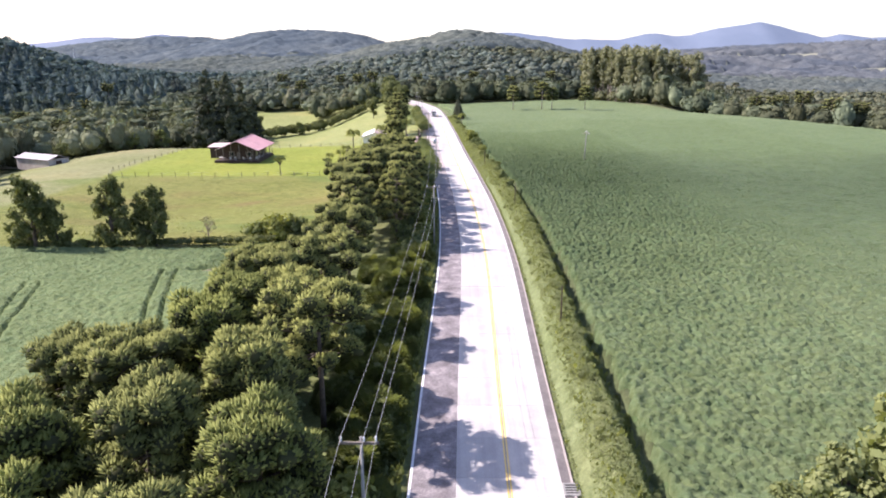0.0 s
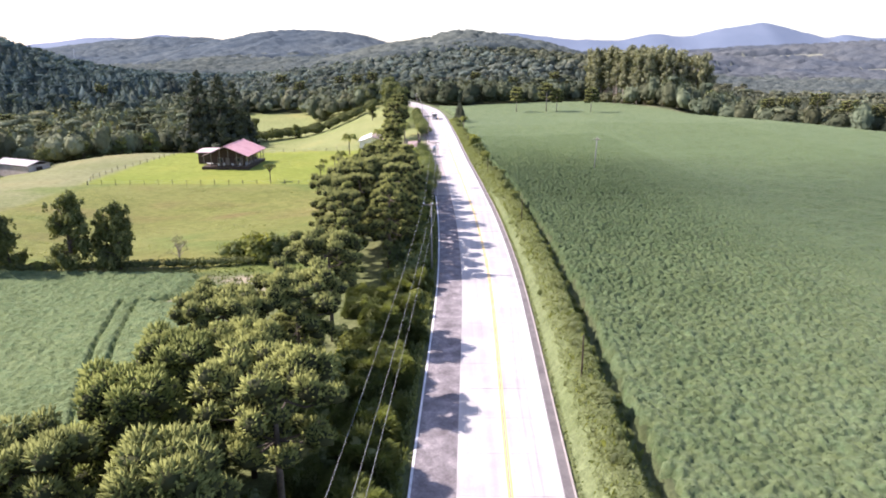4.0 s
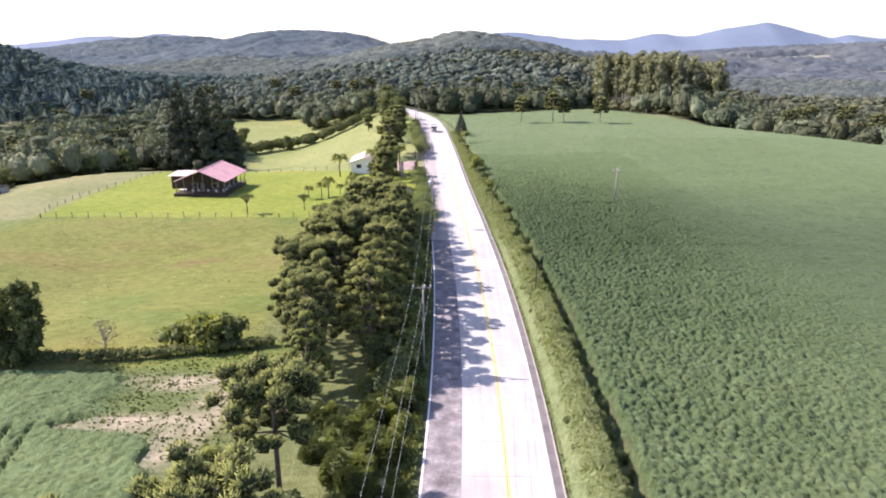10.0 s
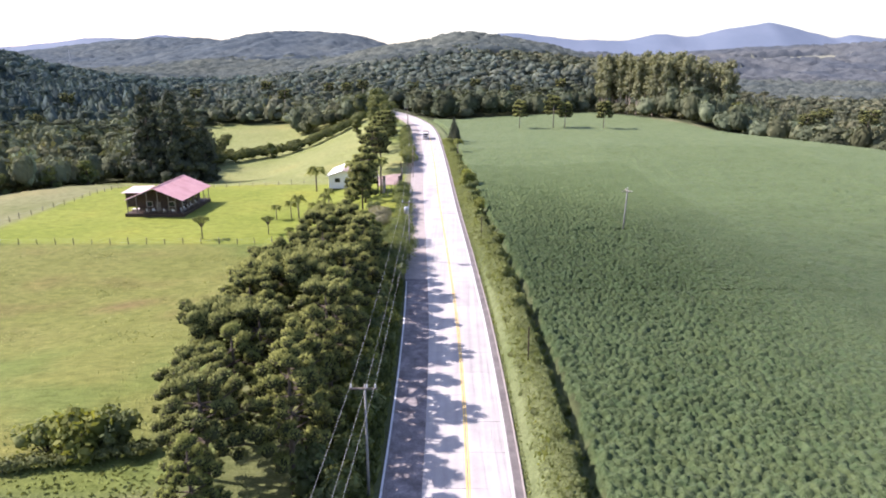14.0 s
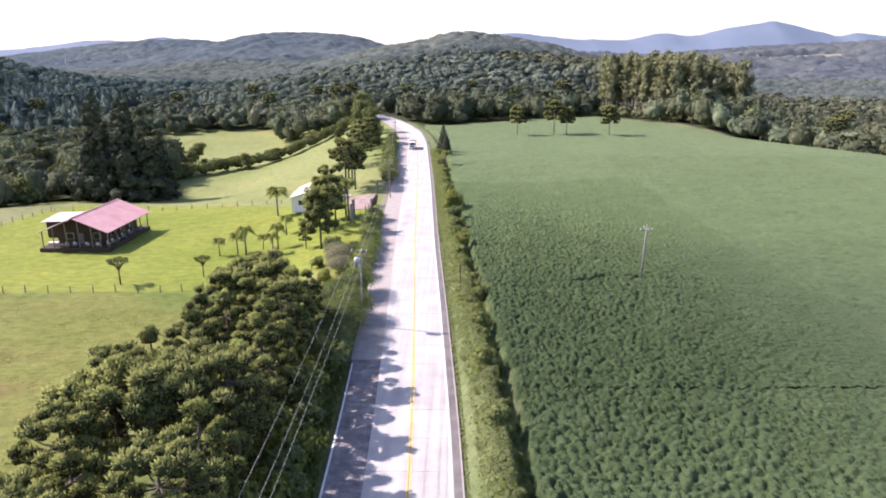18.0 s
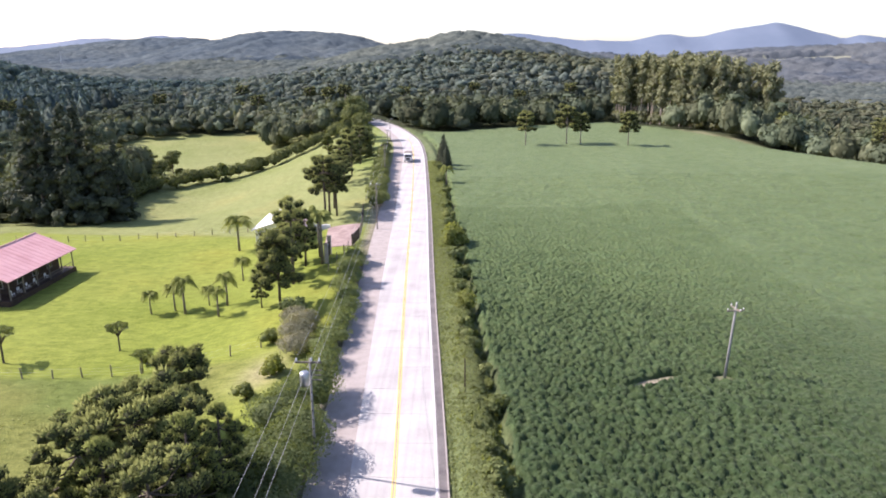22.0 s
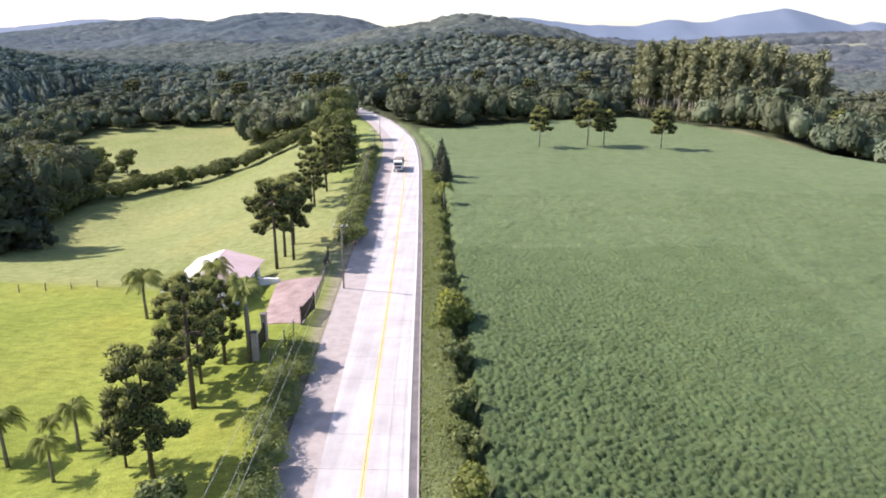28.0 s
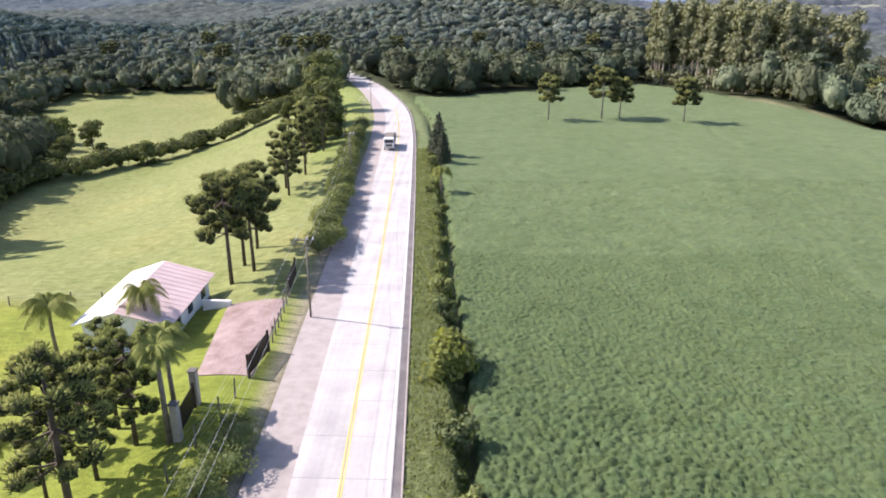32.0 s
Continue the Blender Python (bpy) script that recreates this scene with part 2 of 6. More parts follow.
M_YELLOWLINE = surface("yellow_road_paint", (0.6, 0.4, 0.1), (0.68, 0.5, 0.19), 0.5, 0.6, 0, 0, 12)
M_POLECONC = surface("pole_concrete", (0.16, 0.16, 0.15), (0.27, 0.265, 0.25), 1.2, 0.85, 0, 0.004)
M_WOODGREY = surface("weathered_wood", (0.10, 0.085, 0.07), (0.26, 0.22, 0.18), 3.0, 0.9, 0, 0.01)
M_WOODDARK = surface("dark_stained_timber", (0.028, 0.018, 0.013), (0.075, 0.045, 0.03), 2.0, 0.7, 0, 0.006)
M_ROOFRED = surface("pinkish_red_roof", (0.52, 0.27, 0.26), (0.66, 0.38, 0.37), 0.35, 0.6, 0, 0.01, 20)
M_ROOFPINK = surface("faded_pink_roof", (0.46, 0.35, 0.33), (0.57, 0.44, 0.42), 0.3, 0.6, 0, 0.01, 20)
M_ROOFGREY = surface("fibre_cement_roof", (0.30, 0.275, 0.265), (0.46, 0.425, 0.41), 0.5, 0.8, 0, 0.01, 12)
M_WALLWHITE = surface("white_painted_wall", (0.68, 0.66, 0.63), (0.82, 0.80, 0.77), 0.5, 0.8, 0, 0.004)
M_WALLBEIGE = surface("beige_plaster_wall", (0.33, 0.29, 0.25), (0.46, 0.41, 0.36), 0.5, 0.85, 0, 0.004)
M_DIRT = surface("packed_reddish_gravel", (0.17, 0.115, 0.10), (0.27, 0.20, 0.18), 0.5, 0.95, 0, 0.02, 14, c3=(0.34, 0.265, 0.24))
M_METAL = surface("galvanised_metal", (0.35, 0.36, 0.37), (0.5, 0.51, 0.52), 3.0, 0.4, 0.8)
M_DARKMETAL = surface("dark_painted_metal", (0.02, 0.016, 0.014), (0.05, 0.035, 0.03), 3.0, 0.5, 0.3)
M_WIRE = surface("aluminium_cable", (0.28, 0.28, 0.27), (0.36, 0.36, 0.35), 3.0, 0.5, 0.3)
M_PORCELAIN = surface("pale_porcelain", (0.58, 0.58, 0.56), (0.7, 0.7, 0.68), 5, 0.2)
M_BLACK = surface("black_rubber", (0.012, 0.012, 0.012), (0.03, 0.03, 0.03), 6, 0.8)

# ---------------------------------------------------------------- building helpers
def part(name, data, material, parent=None, label="", smooth=False):
    """One mesh object from a bmesh or a mesh, under a thing or a part."""
    if isinstance(data, bmesh.types.BMesh):
        me = bpy.data.meshes.new(name)
        data.to_mesh(me)
        data.free()
    else:
        me = data
    if material is not None and not me.materials:
        me.materials.append(material)
    if smooth:
        me.polygons.foreach_set("use_smooth", [True] * len(me.polygons))
    ob = new(name, me)
    if parent is not None:
        ob.parent = parent
    if label:
        ob["label"] = label
    return ob


def mesh_np(name, V, F, smooth=False):
    """A mesh from vertex and face arrays (all faces with the same number of corners)."""
    V = np.asarray(V, dtype=np.float32)
    F = np.asarray(F, dtype=np.int32)
    me = bpy.data.meshes.new(name)
    n, k = F.shape
    me.vertices.add(len(V))
    me.vertices.foreach_set("co", V.ravel())
    me.loops.add(n * k)
    me.loops.foreach_set("vertex_index", F.ravel())
    me.polygons.add(n)
    me.polygons.foreach_set("loop_start", np.arange(0, n * k, k, dtype=np.int32))
    if smooth:
        me.polygons.foreach_set("use_smooth", np.ones(n, dtype=bool))
    me.update(calc_edges=True)
    me.validate()
    return me


def box(bm, x0, y0, z0, x1, y1, z1, bevel=0.0, m=None):
    r = bmesh.ops.create_cube(bm, size=1.0)
    vs = r["verts"]
    for v in vs:
        v.co = Vector((x0 + (v.co.x + .5) * (x1 - x0), y0 + (v.co.y + .5) * (y1 - y0), z0 + (v.co.z + .5) * (z1 - z0)))
    if bevel:
        es = list({e for v in vs for e in v.link_edges})
        out = bmesh.ops.bevel(bm, geom=es, offset=bevel, segments=1, affect="EDGES")
        vs = list({v for f in out["faces"] for v in f.verts} | {v for v in vs if v.is_valid})
    if m is not None:
        bmesh.ops.transform(bm, matrix=m, verts=vs)
    return vs


def one_box(x0, y0, z0, x1, y1, z1, bevel=0.0, m=None):
    bm = bmesh.new()
    box(bm, x0, y0, z0, x1, y1, z1, bevel, m)
    return bm


def tube(bm, pts, radii, seg=8, cap=True):
    """A round, tapering rod along points."""
    rings = []
    for i, p in enumerate(pts):
        p = Vector(p)
        a = Vector(pts[max(i - 1, 0)])
        b = Vector(pts[min(i + 1, len(pts) - 1)])
        d = (b - a).normalized()
        u = d.orthogonal().normalized() if abs(d.z) < 0.98 else Vector((1, 0, 0))
        u = (u - d * u.dot(d)).normalized()
        w = d.cross(u)
        r = radii[i] if isinstance(radii, (list, tuple)) else radii
        rings.append([bm.verts.new(p + (u * math.cos(k * 2 * math.pi / seg) + w * math.sin(k * 2 * math.pi / seg)) * r) for k in range(seg)])
    for a, b in zip(rings, rings[1:]):
        for k in range(seg):
            bm.faces.new((a[k], a[(k + 1) % seg], b[(k + 1) % seg], b[k]))
    if cap:
        bm.faces.new(rings[0][::-1])
        bm.faces.new(rings[-1])
    return bm


def rod(pts, radii, seg=8):
    return tube(bmesh.new(), pts, radii, seg)


def sstep(v, a, b):
    u = np.clip((np.asarray(v, dtype=float) - a) / (b - a), 0, 1)
    return u * u * (3 - 2 * u)


# ---------------------------------------------------------------- the plan: road line and ground height
KNOT_Y = [-120, -60, 0, 50, 100, 130, 160, 200, 260, 310, 350, 385, 415, 458, 495, 560, 640]
KNOT_X = [-5.2, -3.4, -1.9, -0.9, 0.1, -0.5, -1.9, -4.1, -7.0, -9.7, -12.2, -15.9, -21.8, -32.8, -43.5, -66.0, -98.0]


def road_x(y):
    """The road's centre line: straight, then a bend to the left; a smooth curve through a few stations."""
    ky, kx = np.array(KNOT_Y, float), np.array(KNOT_X, float)
    y = np.asarray(y, dtype=float)
    s = np.gradient(kx, ky)
    i = np.clip(np.searchsorted(ky, y) - 1, 0, len(ky) - 2)
    h = ky[i + 1] - ky[i]
    u = np.clip((y - ky[i]) / h, -0.5, 1.5)
    return ((2 * u**3 - 3 * u**2 + 1) * kx[i] + (u**3 - 2 * u**2 + u) * h * s[i]
            + (-2 * u**3 + 3 * u**2) * kx[i + 1] + (u**3 - u**2) * h * s[i + 1])


HILLS = [  # x, y, half widths, height
    (-520, 600, 140, 240, 66), (-375, 1560, 240, 300, 74), (-190, 1600, 120, 260, 22), (15, 1050, 190, 260, 56), (120, 700, 130, 150, 16),
    (330, 1500, 300, 300, 30), (900, 2000, 500, 400, 46), (-1050, 2700, 620, 400, 96), (420, 2900, 420, 300, 70), (1300, 1700, 350, 400, 40),
]


def ground_z(x, y):
    x, y = np.asarray(x, dtype=float), np.asarray(y, dtype=float)
    d = x - road_x(y)
    u = -d
    # left side: verge level with the road, then fields that fall away
    left = -0.5 * sstep(u, 9, 20) - 3.3 * sstep(y, 108, 165) * sstep(u, 10, 36)
    left = left - 3.0 * np.exp(-((x + 66) / 22) ** 2 - ((y - 138) / 24) ** 2)
    left = left - 8.3 * sstep(y, 232, 312) * sstep(u, 24, 74)
    left = left - 8.0 * sstep(u, 105, 170) * (1 - 0.6 * sstep(y, 250, 330)) - 4 * sstep(y, 330, 460) * sstep(u, 20, 60)
    # right side: bank along the road, field on top, far edge dropping to a valley
    bank = 2.5 - 1.3 * sstep(y, 125, 178) - 1.1 * sstep(y, 178, 245)
    field = 1.9 - 2.6 * sstep(y, 145, 250) + 1.1 * sstep(x, 18, 55) * sstep(y, 170, 240) * (1 - sstep(y, 290, 370))
    edge = 278 - 0.40 * y
    w = 40 * sstep(y, 370, 440)
    field = field - 15 * sstep((x - edge - w) / (36 + w * 0.5), -0.6, 1.4) - 3.0 * sstep(y, 480, 560)
    right = bank * sstep(d, 4.7, 7.0) * (1 - sstep(d, 7.6, 8.7)) + (field - (0.5 + 0.55 * (1 - sstep(y, 215, 260))) * (1 - sstep(d, 9.4, 9.9))) * sstep(d, 7.6, 8.7)
    z = np.where(d > 0, right, left)
    far = sstep(y, 430, 620) + sstep(-x, 190, 330) + sstep(x, 190, 330)
    far = np.clip(far, 0, 1)
    hills = np.zeros_like(z)
    for hx, hy, sx, sy, h in HILLS:
        hills = hills + h * np.exp(-((x - hx) / sx) ** 2 - ((y - hy) / sy) ** 2)
    flat = np.maximum(np.clip(np.abs(d) / 14 - 0.6, 0, 1), sstep(y, 560, 640))            # the road bed itself stays even
    z = z * (1 - far * flat) + far * flat * (-9 + hills - 20 * sstep(x, 185, 300) * (1 - sstep(y, 1300, 1800)))
    bed = -2.0 * sstep(y, 420, 560)
    z = np.where((d > -7.4) & (d < 4.7) & (y < 610), bed, z)
    return z


def gz(x, y):
    return float(ground_z(np.array([x]), np.array([y]))[0])

# ---------------------------------------------------------------- ground: one sheet to the horizon
def spaced(lo, hi, fine_lo, fine_hi, step, grow):
    """Stations: even inside the fine stretch, widening outside it."""
    out = list(np.arange(fine_lo, fine_hi + 0.01, step))
    s, v = step, fine_hi
    while v < hi:
        s *= grow
        v += s
        out.append(v)
    s, v = step, fine_lo
    while v > lo:
        s *= grow
        v -= s
        out.insert(0, v)
    return np.array(out)


def soil_patch(x, y):
    """Bare places in the crops: 1 where the soil shows."""
    a = np.exp(-(((x - 22.4) / 3.1) ** 2 + ((y - 174.0 - 0.5 * (x - 22.4)) / 1.0) ** 2) ** 2)
    b = np.exp(-(((x - 29.4) / 1.2) ** 2 + ((y - 174.9) / 0.9) ** 2) ** 2)
    c = np.exp(-(((x + 33.5) / 7.0) ** 2 + ((y - 88.5 - 0.12 * (x + 33.5)) / 1.5) ** 2) ** 2)
    e = np.exp(-(((x + 27.6 - 0.2 * (y - 90)) / 2.4) ** 2 + ((y - 89) / 8) ** 2) ** 2)
    g = np.exp(-(((x + 31.5) / 6.5) ** 2 + ((y - 96.6) / 1.3) ** 2) ** 2)
    wild = np.sin(x * 0.9 + 1.7 * np.sin(y * 0.5)) * np.sin(y * 0.8 + 1.3 * np.sin(x * 0.6))
    left = np.clip(c + e + g, 0, 1) * (0.85 + 0.55 * wild)
    return np.clip(a + b + left, 0, 1)


def crop_mask(x, y):
    d = x - road_x(y)
    edge = 278 - 0.40 * y
    farline = 425 + 0.75 * np.clip(x, 0, 85)
    ragged = 0.28 * np.sin(y * 1.3 + 2 * np.sin(y * 0.37)) + 0.22 * np.sin(y * 3.1 + x) + 0.2 * np.sin(y * 0.21)
    right = sstep(d + ragged, 9.6, 10.1) * (1 - sstep(x, edge - 4, edge - 1)) * (1 - sstep(y, farline - 4, farline - 1))
    left = sstep(-x, 27, 30) * (1 - sstep(y, 97 - 0.02 * (x + 45) * 3, 99.5 - 0.06 * (x + 45)))
    left = left * (1 - 0.85 * np.exp(-(((x + 30) / 9.5) ** 2 + ((y - 92.5) / 7.5) ** 2) ** 2))         # thin weedy corner
    rut = np.zeros_like(d)
    for o in (0.0, 1.9):                                              # wheel ruts through the crop
        rut = np.maximum(rut, np.exp(-((x + 33.6 + o + 0.42 * (y - 61) - 0.004 * np.clip(y - 61, 0, None) ** 2) / 0.22) ** 4) * (1 - sstep(y, 86, 89)))
        rut = np.maximum(rut, np.exp(-((x + 50.4 + o + 0.33 * (y - 61)) / 0.22) ** 4) * (1 - sstep(y, 80, 84)))
    skid = np.maximum(0.8 * np.exp(-((x - 14.0 - 0.5 * np.sin(y * 0.045) - 0.25 * np.sin(y * 1.1)) / 0.26) ** 4), np.exp(-((x - 26.0 - 0.28 * (y - 163)) / 0.35) ** 4) * (y > 150) * (y < 172)) * 0.55
    skid = skid * sstep(np.sin(y * 0.35) + np.sin(y * 0.83 + 1) + 0.6 * np.sin(y * 2.9), -0.2, 1.2) * (y > 45) * (y < 235)
    return np.clip(right * (1 - 0.95 * skid) + left * (1 - 0.8 * rut), 0, 1)


gx = spaced(-4200, 4200, -120, 60, 1.5, 1.06)
gx = np.unique(np.round(np.concatenate([gx, np.arange(7.0, 11.0, 0.3)]), 3))
gy = spaced(-260, 5600, -10, 300, 1.6, 1.05)
GX, GY = np.meshgrid(gx, gy)
near = np.exp(-(GX / 260) ** 4) * np.exp(-(np.clip(GY, 0, None) / 520) ** 6)
GXs = GX + road_x(np.clip(GY, -120, 640)) * near
GZ = ground_z(GXs, GY)
rough = np.random.default_rng(3).normal(0, 1, GZ.shape)
dd = GXs - road_x(np.clip(GY, -120, 640))
GZ = GZ + rough * 0.05 * sstep(np.abs(dd), 8, 12) * (np.abs(GXs) < 200) * (GY < 500)
GZ = np.where((np.abs(dd) < 6.9) & (dd < 4.9) & (GY < 640), GZ - 0.12, GZ)
GZ = GZ - 12 * sstep(GY, 640, 860) - 22 * sstep(GY, 900, 1300)                          # the far woods hide the soil
GZ = GZ - 0.25 * (np.hypot(GX, GY) / 1000) ** 2            # the world falls away gently
ny, nx = GX.shape
idx = np.arange(nx * ny).reshape(ny, nx)
F = np.stack([idx[:-1, :-1], idx[:-1, 1:], idx[1:, 1:], idx[1:, :-1]], -1).reshape(-1, 4)
ground_mesh = mesh_np("ground", np.stack([GXs, GY, GZ], -1).reshape(-1, 3), F, True)

X, Y, D = GXs.ravel(), GY.ravel(), dd.ravel()
def tint(rgb):
    return np.array(rgb)[None, :]
col = np.zeros((len(X), 3)) + tint((0.05, 0.06, 0.03))                               # woodland floor
def lay(mask, rgb):
    global col
    m = np.clip(mask, 0, 1)[:, None]
    col = col * (1 - m) + m * tint(rgb)
U = -D
lawn_far = 250 + 0.25 * (U - 40)
open_left = sstep(U, 7, 9) * (1 - sstep(U, 128 + 0.18 * (Y - 180), 133 + 0.18 * (Y - 180))) * (Y > -100)
lay(open_left * (Y < 520) * (Y > 95), (0.155, 0.164, 0.047))         # pasture
lay(open_left * sstep(Y, 183.5, 185.5) * (1 - sstep(Y, lawn_far, lawn_far + 2)), (0.188, 0.22, 0.042))   # mown lawn
lay(open_left * sstep(Y, 163, 167) * (1 - sstep(Y, 183, 185)) * (1 - sstep(U, 15, 22)), (0.188, 0.22, 0.042))   # greener corner at the roadside
lay(open_left * sstep(-X, 98.5, 101.5) * (Y > 120) * (Y < 290), (0.19, 0.195, 0.095))            # pale strip below the wood
lay(open_left * sstep(Y, lawn_far, lawn_far + 2) * (1 - sstep(Y, 515, 525)), (0.205, 0.225, 0.088))      # hay meadow
lay(sstep(U, 90, 94) * (Y > 285) * (Y < 345), (0.05, 0.06, 0.03))
lay(sstep(U, 135, 150) * (Y > 390), (0.05, 0.06, 0.03))
lay(open_left * (Y < 100) * (Y > -100), (0.11, 0.135, 0.05))
lay((U > 6.5) * (1 - sstep(U, 26, 29)) * (Y < 165), (0.125, 0.14, 0.058))                                # under the trees
lay((D > 4.2) * (1 - sstep(D, 9, 10)) * (Y < 440), (0.14, 0.168, 0.078))                                   # bank
lay(crop_mask(X, Y) * (Y < 520), (0.07, 0.11, 0.045))
rim = 278 - 0.40 * Y
lay(sstep(X, rim - 2.5, rim - 0.5) * (1 - sstep(X, rim + 4, rim + 7)) * (Y > 120) * (Y < 440), (0.215, 0.21, 0.125))      # pale track along the field's rim
lay(soil_patch(X, Y) * np.where(X > 0, 0.95, 0.8), (0.40, 0.325, 0.255))
lay((U > 6.2) * (U < 11.5) * (Y > 150) * (Y < 420) * (1 - sstep(U, 7.2 + 0.8 * sstep(Y, 205, 230), 8.4 + 0.8 * sstep(Y, 205, 230))), (0.30, 0.26, 0.20))
lay((U > 5) * (U < 19) * sstep(Y, 300, 340) * (Y < 470) * 0.6, (0.2, 0.25, 0.07))
mott = np.zeros(len(X))
inside = np.where((U > 20) & (U < 120) & (Y > 100) & (Y < 184))[0]
for i in inside:
    v = 0.62 * noise.fractal(Vector((X[i] * 0.045, Y[i] * 0.10, 3.0)), 1.0, 2.0, 4) + 0.5 * noise.noise(Vector((X[i] * 0.02, Y[i] * 0.03, 8.0)))
    mott[i] = v
lay(sstep(mott, 0.15, 0.5) * 0.55, (0.155, 0.132, 0.048))                       # dry brown patches in the pasture
lay(sstep(-mott, 0.08, 0.45) * 0.8, (0.12, 0.155, 0.042))
lay(np.exp(-((X + 51) / 5.0) ** 2 - ((Y - 152 - 0.2 * (X + 51)) / 2.2) ** 2) * 0.8, (0.175, 0.12, 0.06))
lay(np.exp(-((X + 17.8) / 2.6) ** 2 - ((Y - 180) / 4.0) ** 2) * 0.85, (0.30, 0.26, 0.165))            # dry grass by the scrub
at = ground_mesh.attributes.new("soil_tint", "FLOAT_COLOR", "POINT")
at.data.foreach_set("color", np.concatenate([col, np.ones((len(X), 1))], 1).astype(np.float32).ravel())

M_GROUND, nt, ln = nodes_of("grass_and_soil")
b = nt["Principled BSDF"]
b.inputs["Roughness"].default_value, b.inputs["Specular IOR Level"].default_value = 0.95, 0.1
att = nt.new("ShaderNodeAttribute")
att.attribute_name = "soil_tint"
n1 = noise_node(nt, ln, 0.035, 5)
n2 = noise_node(nt, ln, 0.6, 5, 0.7)
n3 = noise_node(nt, ln, 5.0, 3)
r1 = ramp(nt, [(0.3, (0.80, 0.86, 0.72)), (0.55, (1, 1, 1)), (0.78, (1.22, 1.06, 1.0))])
ln.new(n1.outputs["Fac"], r1.inputs[0])
r2 = ramp(nt, [(0.3, (0.78, 0.80, 0.72)), (0.7, (1.2, 1.17, 1.2))])
ln.new(n2.outputs["Fac"], r2.inputs[0])
r3 = ramp(nt, [(0.3, (0.8, 0.8, 0.8)), (0.7, (1.18, 1.18, 1.18))])
ln.new(n3.outputs["Fac"], r3.inputs[0])
c = mixc(nt, ln, 1.0, att.outputs["Color"], r1.outputs[0], "MULTIPLY")
c = mixc(nt, ln, 1.0, c, r2.outputs[0], "MULTIPLY")
c = mixc(nt, ln, 1.0, c, r3.outputs[0], "MULTIPLY")
tc = nt.new("ShaderNodeTexCoord")
mp = nt.new("ShaderNodeMapping")
mp.inputs["Scale"].default_value = (0.10, 0.34, 0.3)
mp.inputs["Rotation"].default_value = (0, 0, 0.2)
ln.new(tc.outputs["Object"], mp.inputs[0])
n4 = nt.new("ShaderNodeTexNoise")
n4.inputs["Detail"].default_value, n4.inputs["Roughness"].default_value = 7.0, 0.72
ln.new(mp.outputs[0], n4.inputs["Vector"])
r4 = ramp(nt, [(0.36, (0.74, 0.76, 0.7)), (0.5, (1.0, 1.0, 1.0)), (0.66, (1.13, 1.12, 1.1))])
ln.new(n4.outputs["Fac"], r4.inputs[0])
c = mixc(nt, ln, 1.0, c, r4.outputs[0], "MULTIPLY")
ln.new(c, b.inputs["Base Color"])
bp = nt.new("ShaderNodeBump")
bp.inputs["Distance"].default_value = 0.12
ln.new(n3.outputs["Fac"], bp.inputs["Height"])
ln.new(bp.outputs[0], b.inputs["Normal"])
ground = part("ground", ground_mesh, M_GROUND)
tagged(ground, "grassy rolling farmland with pasture, lawn and bare soil", "ground", kind="structure")

# ---------------------------------------------------------------- road
def ribbon(bm, d0, d1, y0, y1, z, step=3.0, thick=0.06):
    """A strip along the road between two offsets from its centre line, with a skirt for thickness."""
    n = max(1, int(math.ceil((y1 - y0) / step)))
    rows = []
    for i in range(n + 1):
        y = y0 + (y1 - y0) * i / n
        x = float(road_x(y))
        h = z + gz(x, y)
        rows.append([bm.verts.new((x + d, y, h + dz)) for d, dz in ((d0, -thick), (d0, 0), (d1, 0), (d1, -thick))])
    for a, c in zip(rows, rows[1:]):
        for k in range(3):
            bm.faces.new((a[k], a[k + 1], c[k + 1], c[k]))
    bm.faces.new(rows[0][::-1])
    bm.faces.new(rows[-1])
    return bm


road = new("road")
tagged(road, "pale concrete two-lane country road with asphalt shoulder", "road", kind="structure")
SLAB = 5.0
for k in range(-4, 109):
    for lane, (a, c) in enumerate(((-3.55, -0.012), (0.012, 3.55))):
        y0 = k * SLAB
        part("concrete_slab", ribbon(bmesh.new(), a, c, y0 + 0.012, y0 + SLAB - 0.012, 0.06 + 0.003 * ((k * 7 + lane) % 3), 2.5, 0.12), M_CONCRETE, road)
part("shoulder", ribbon(bmesh.new(), -6.75, -3.56, -25, 151, 0.045), M_ASPHALT, road, "worn grey asphalt shoulder")
part("shoulder", ribbon(bmesh.new(), -6.9, -3.56, 151.02, 545, 0.04), M_GRAVEL, road, "pale gravel shoulder")
part("gutter", ribbon(bmesh.new(), 3.56, 4.18, -25, 545, 0.03), M_GUTTER, road, "dark concrete gutter strip")
part("kerb", ribbon(bmesh.new(), 4.18, 4.32, -25, 545, 0.10, 3, 0.2), M_GRAVEL, road, "pale concrete gutter lip")
part("centre_line", ribbon(bmesh.new(), -0.16, -0.04, -25, 400, 0.078, 3, 0.008), M_YELLOWLINE, road, "yellow painted centre line")
part("centre_line", ribbon(bmesh.new(), 0.06, 0.18, -25, 400, 0.078, 3, 0.008), M_YELLOWLINE, road, "yellow painted centre line")
part("edge_line", ribbon(bmesh.new(), -6.72, -6.55, -25, 150, 0.058, 3, 0.008), M_WHITELINE, road, "white painted edge line")
part("edge_line", ribbon(bmesh.new(), 3.30, 3.42, -25, 400, 0.078, 3, 0.008), M_WHITELINE, road, "white painted edge line")

# ---------------------------------------------------------------- leaf and crown makers


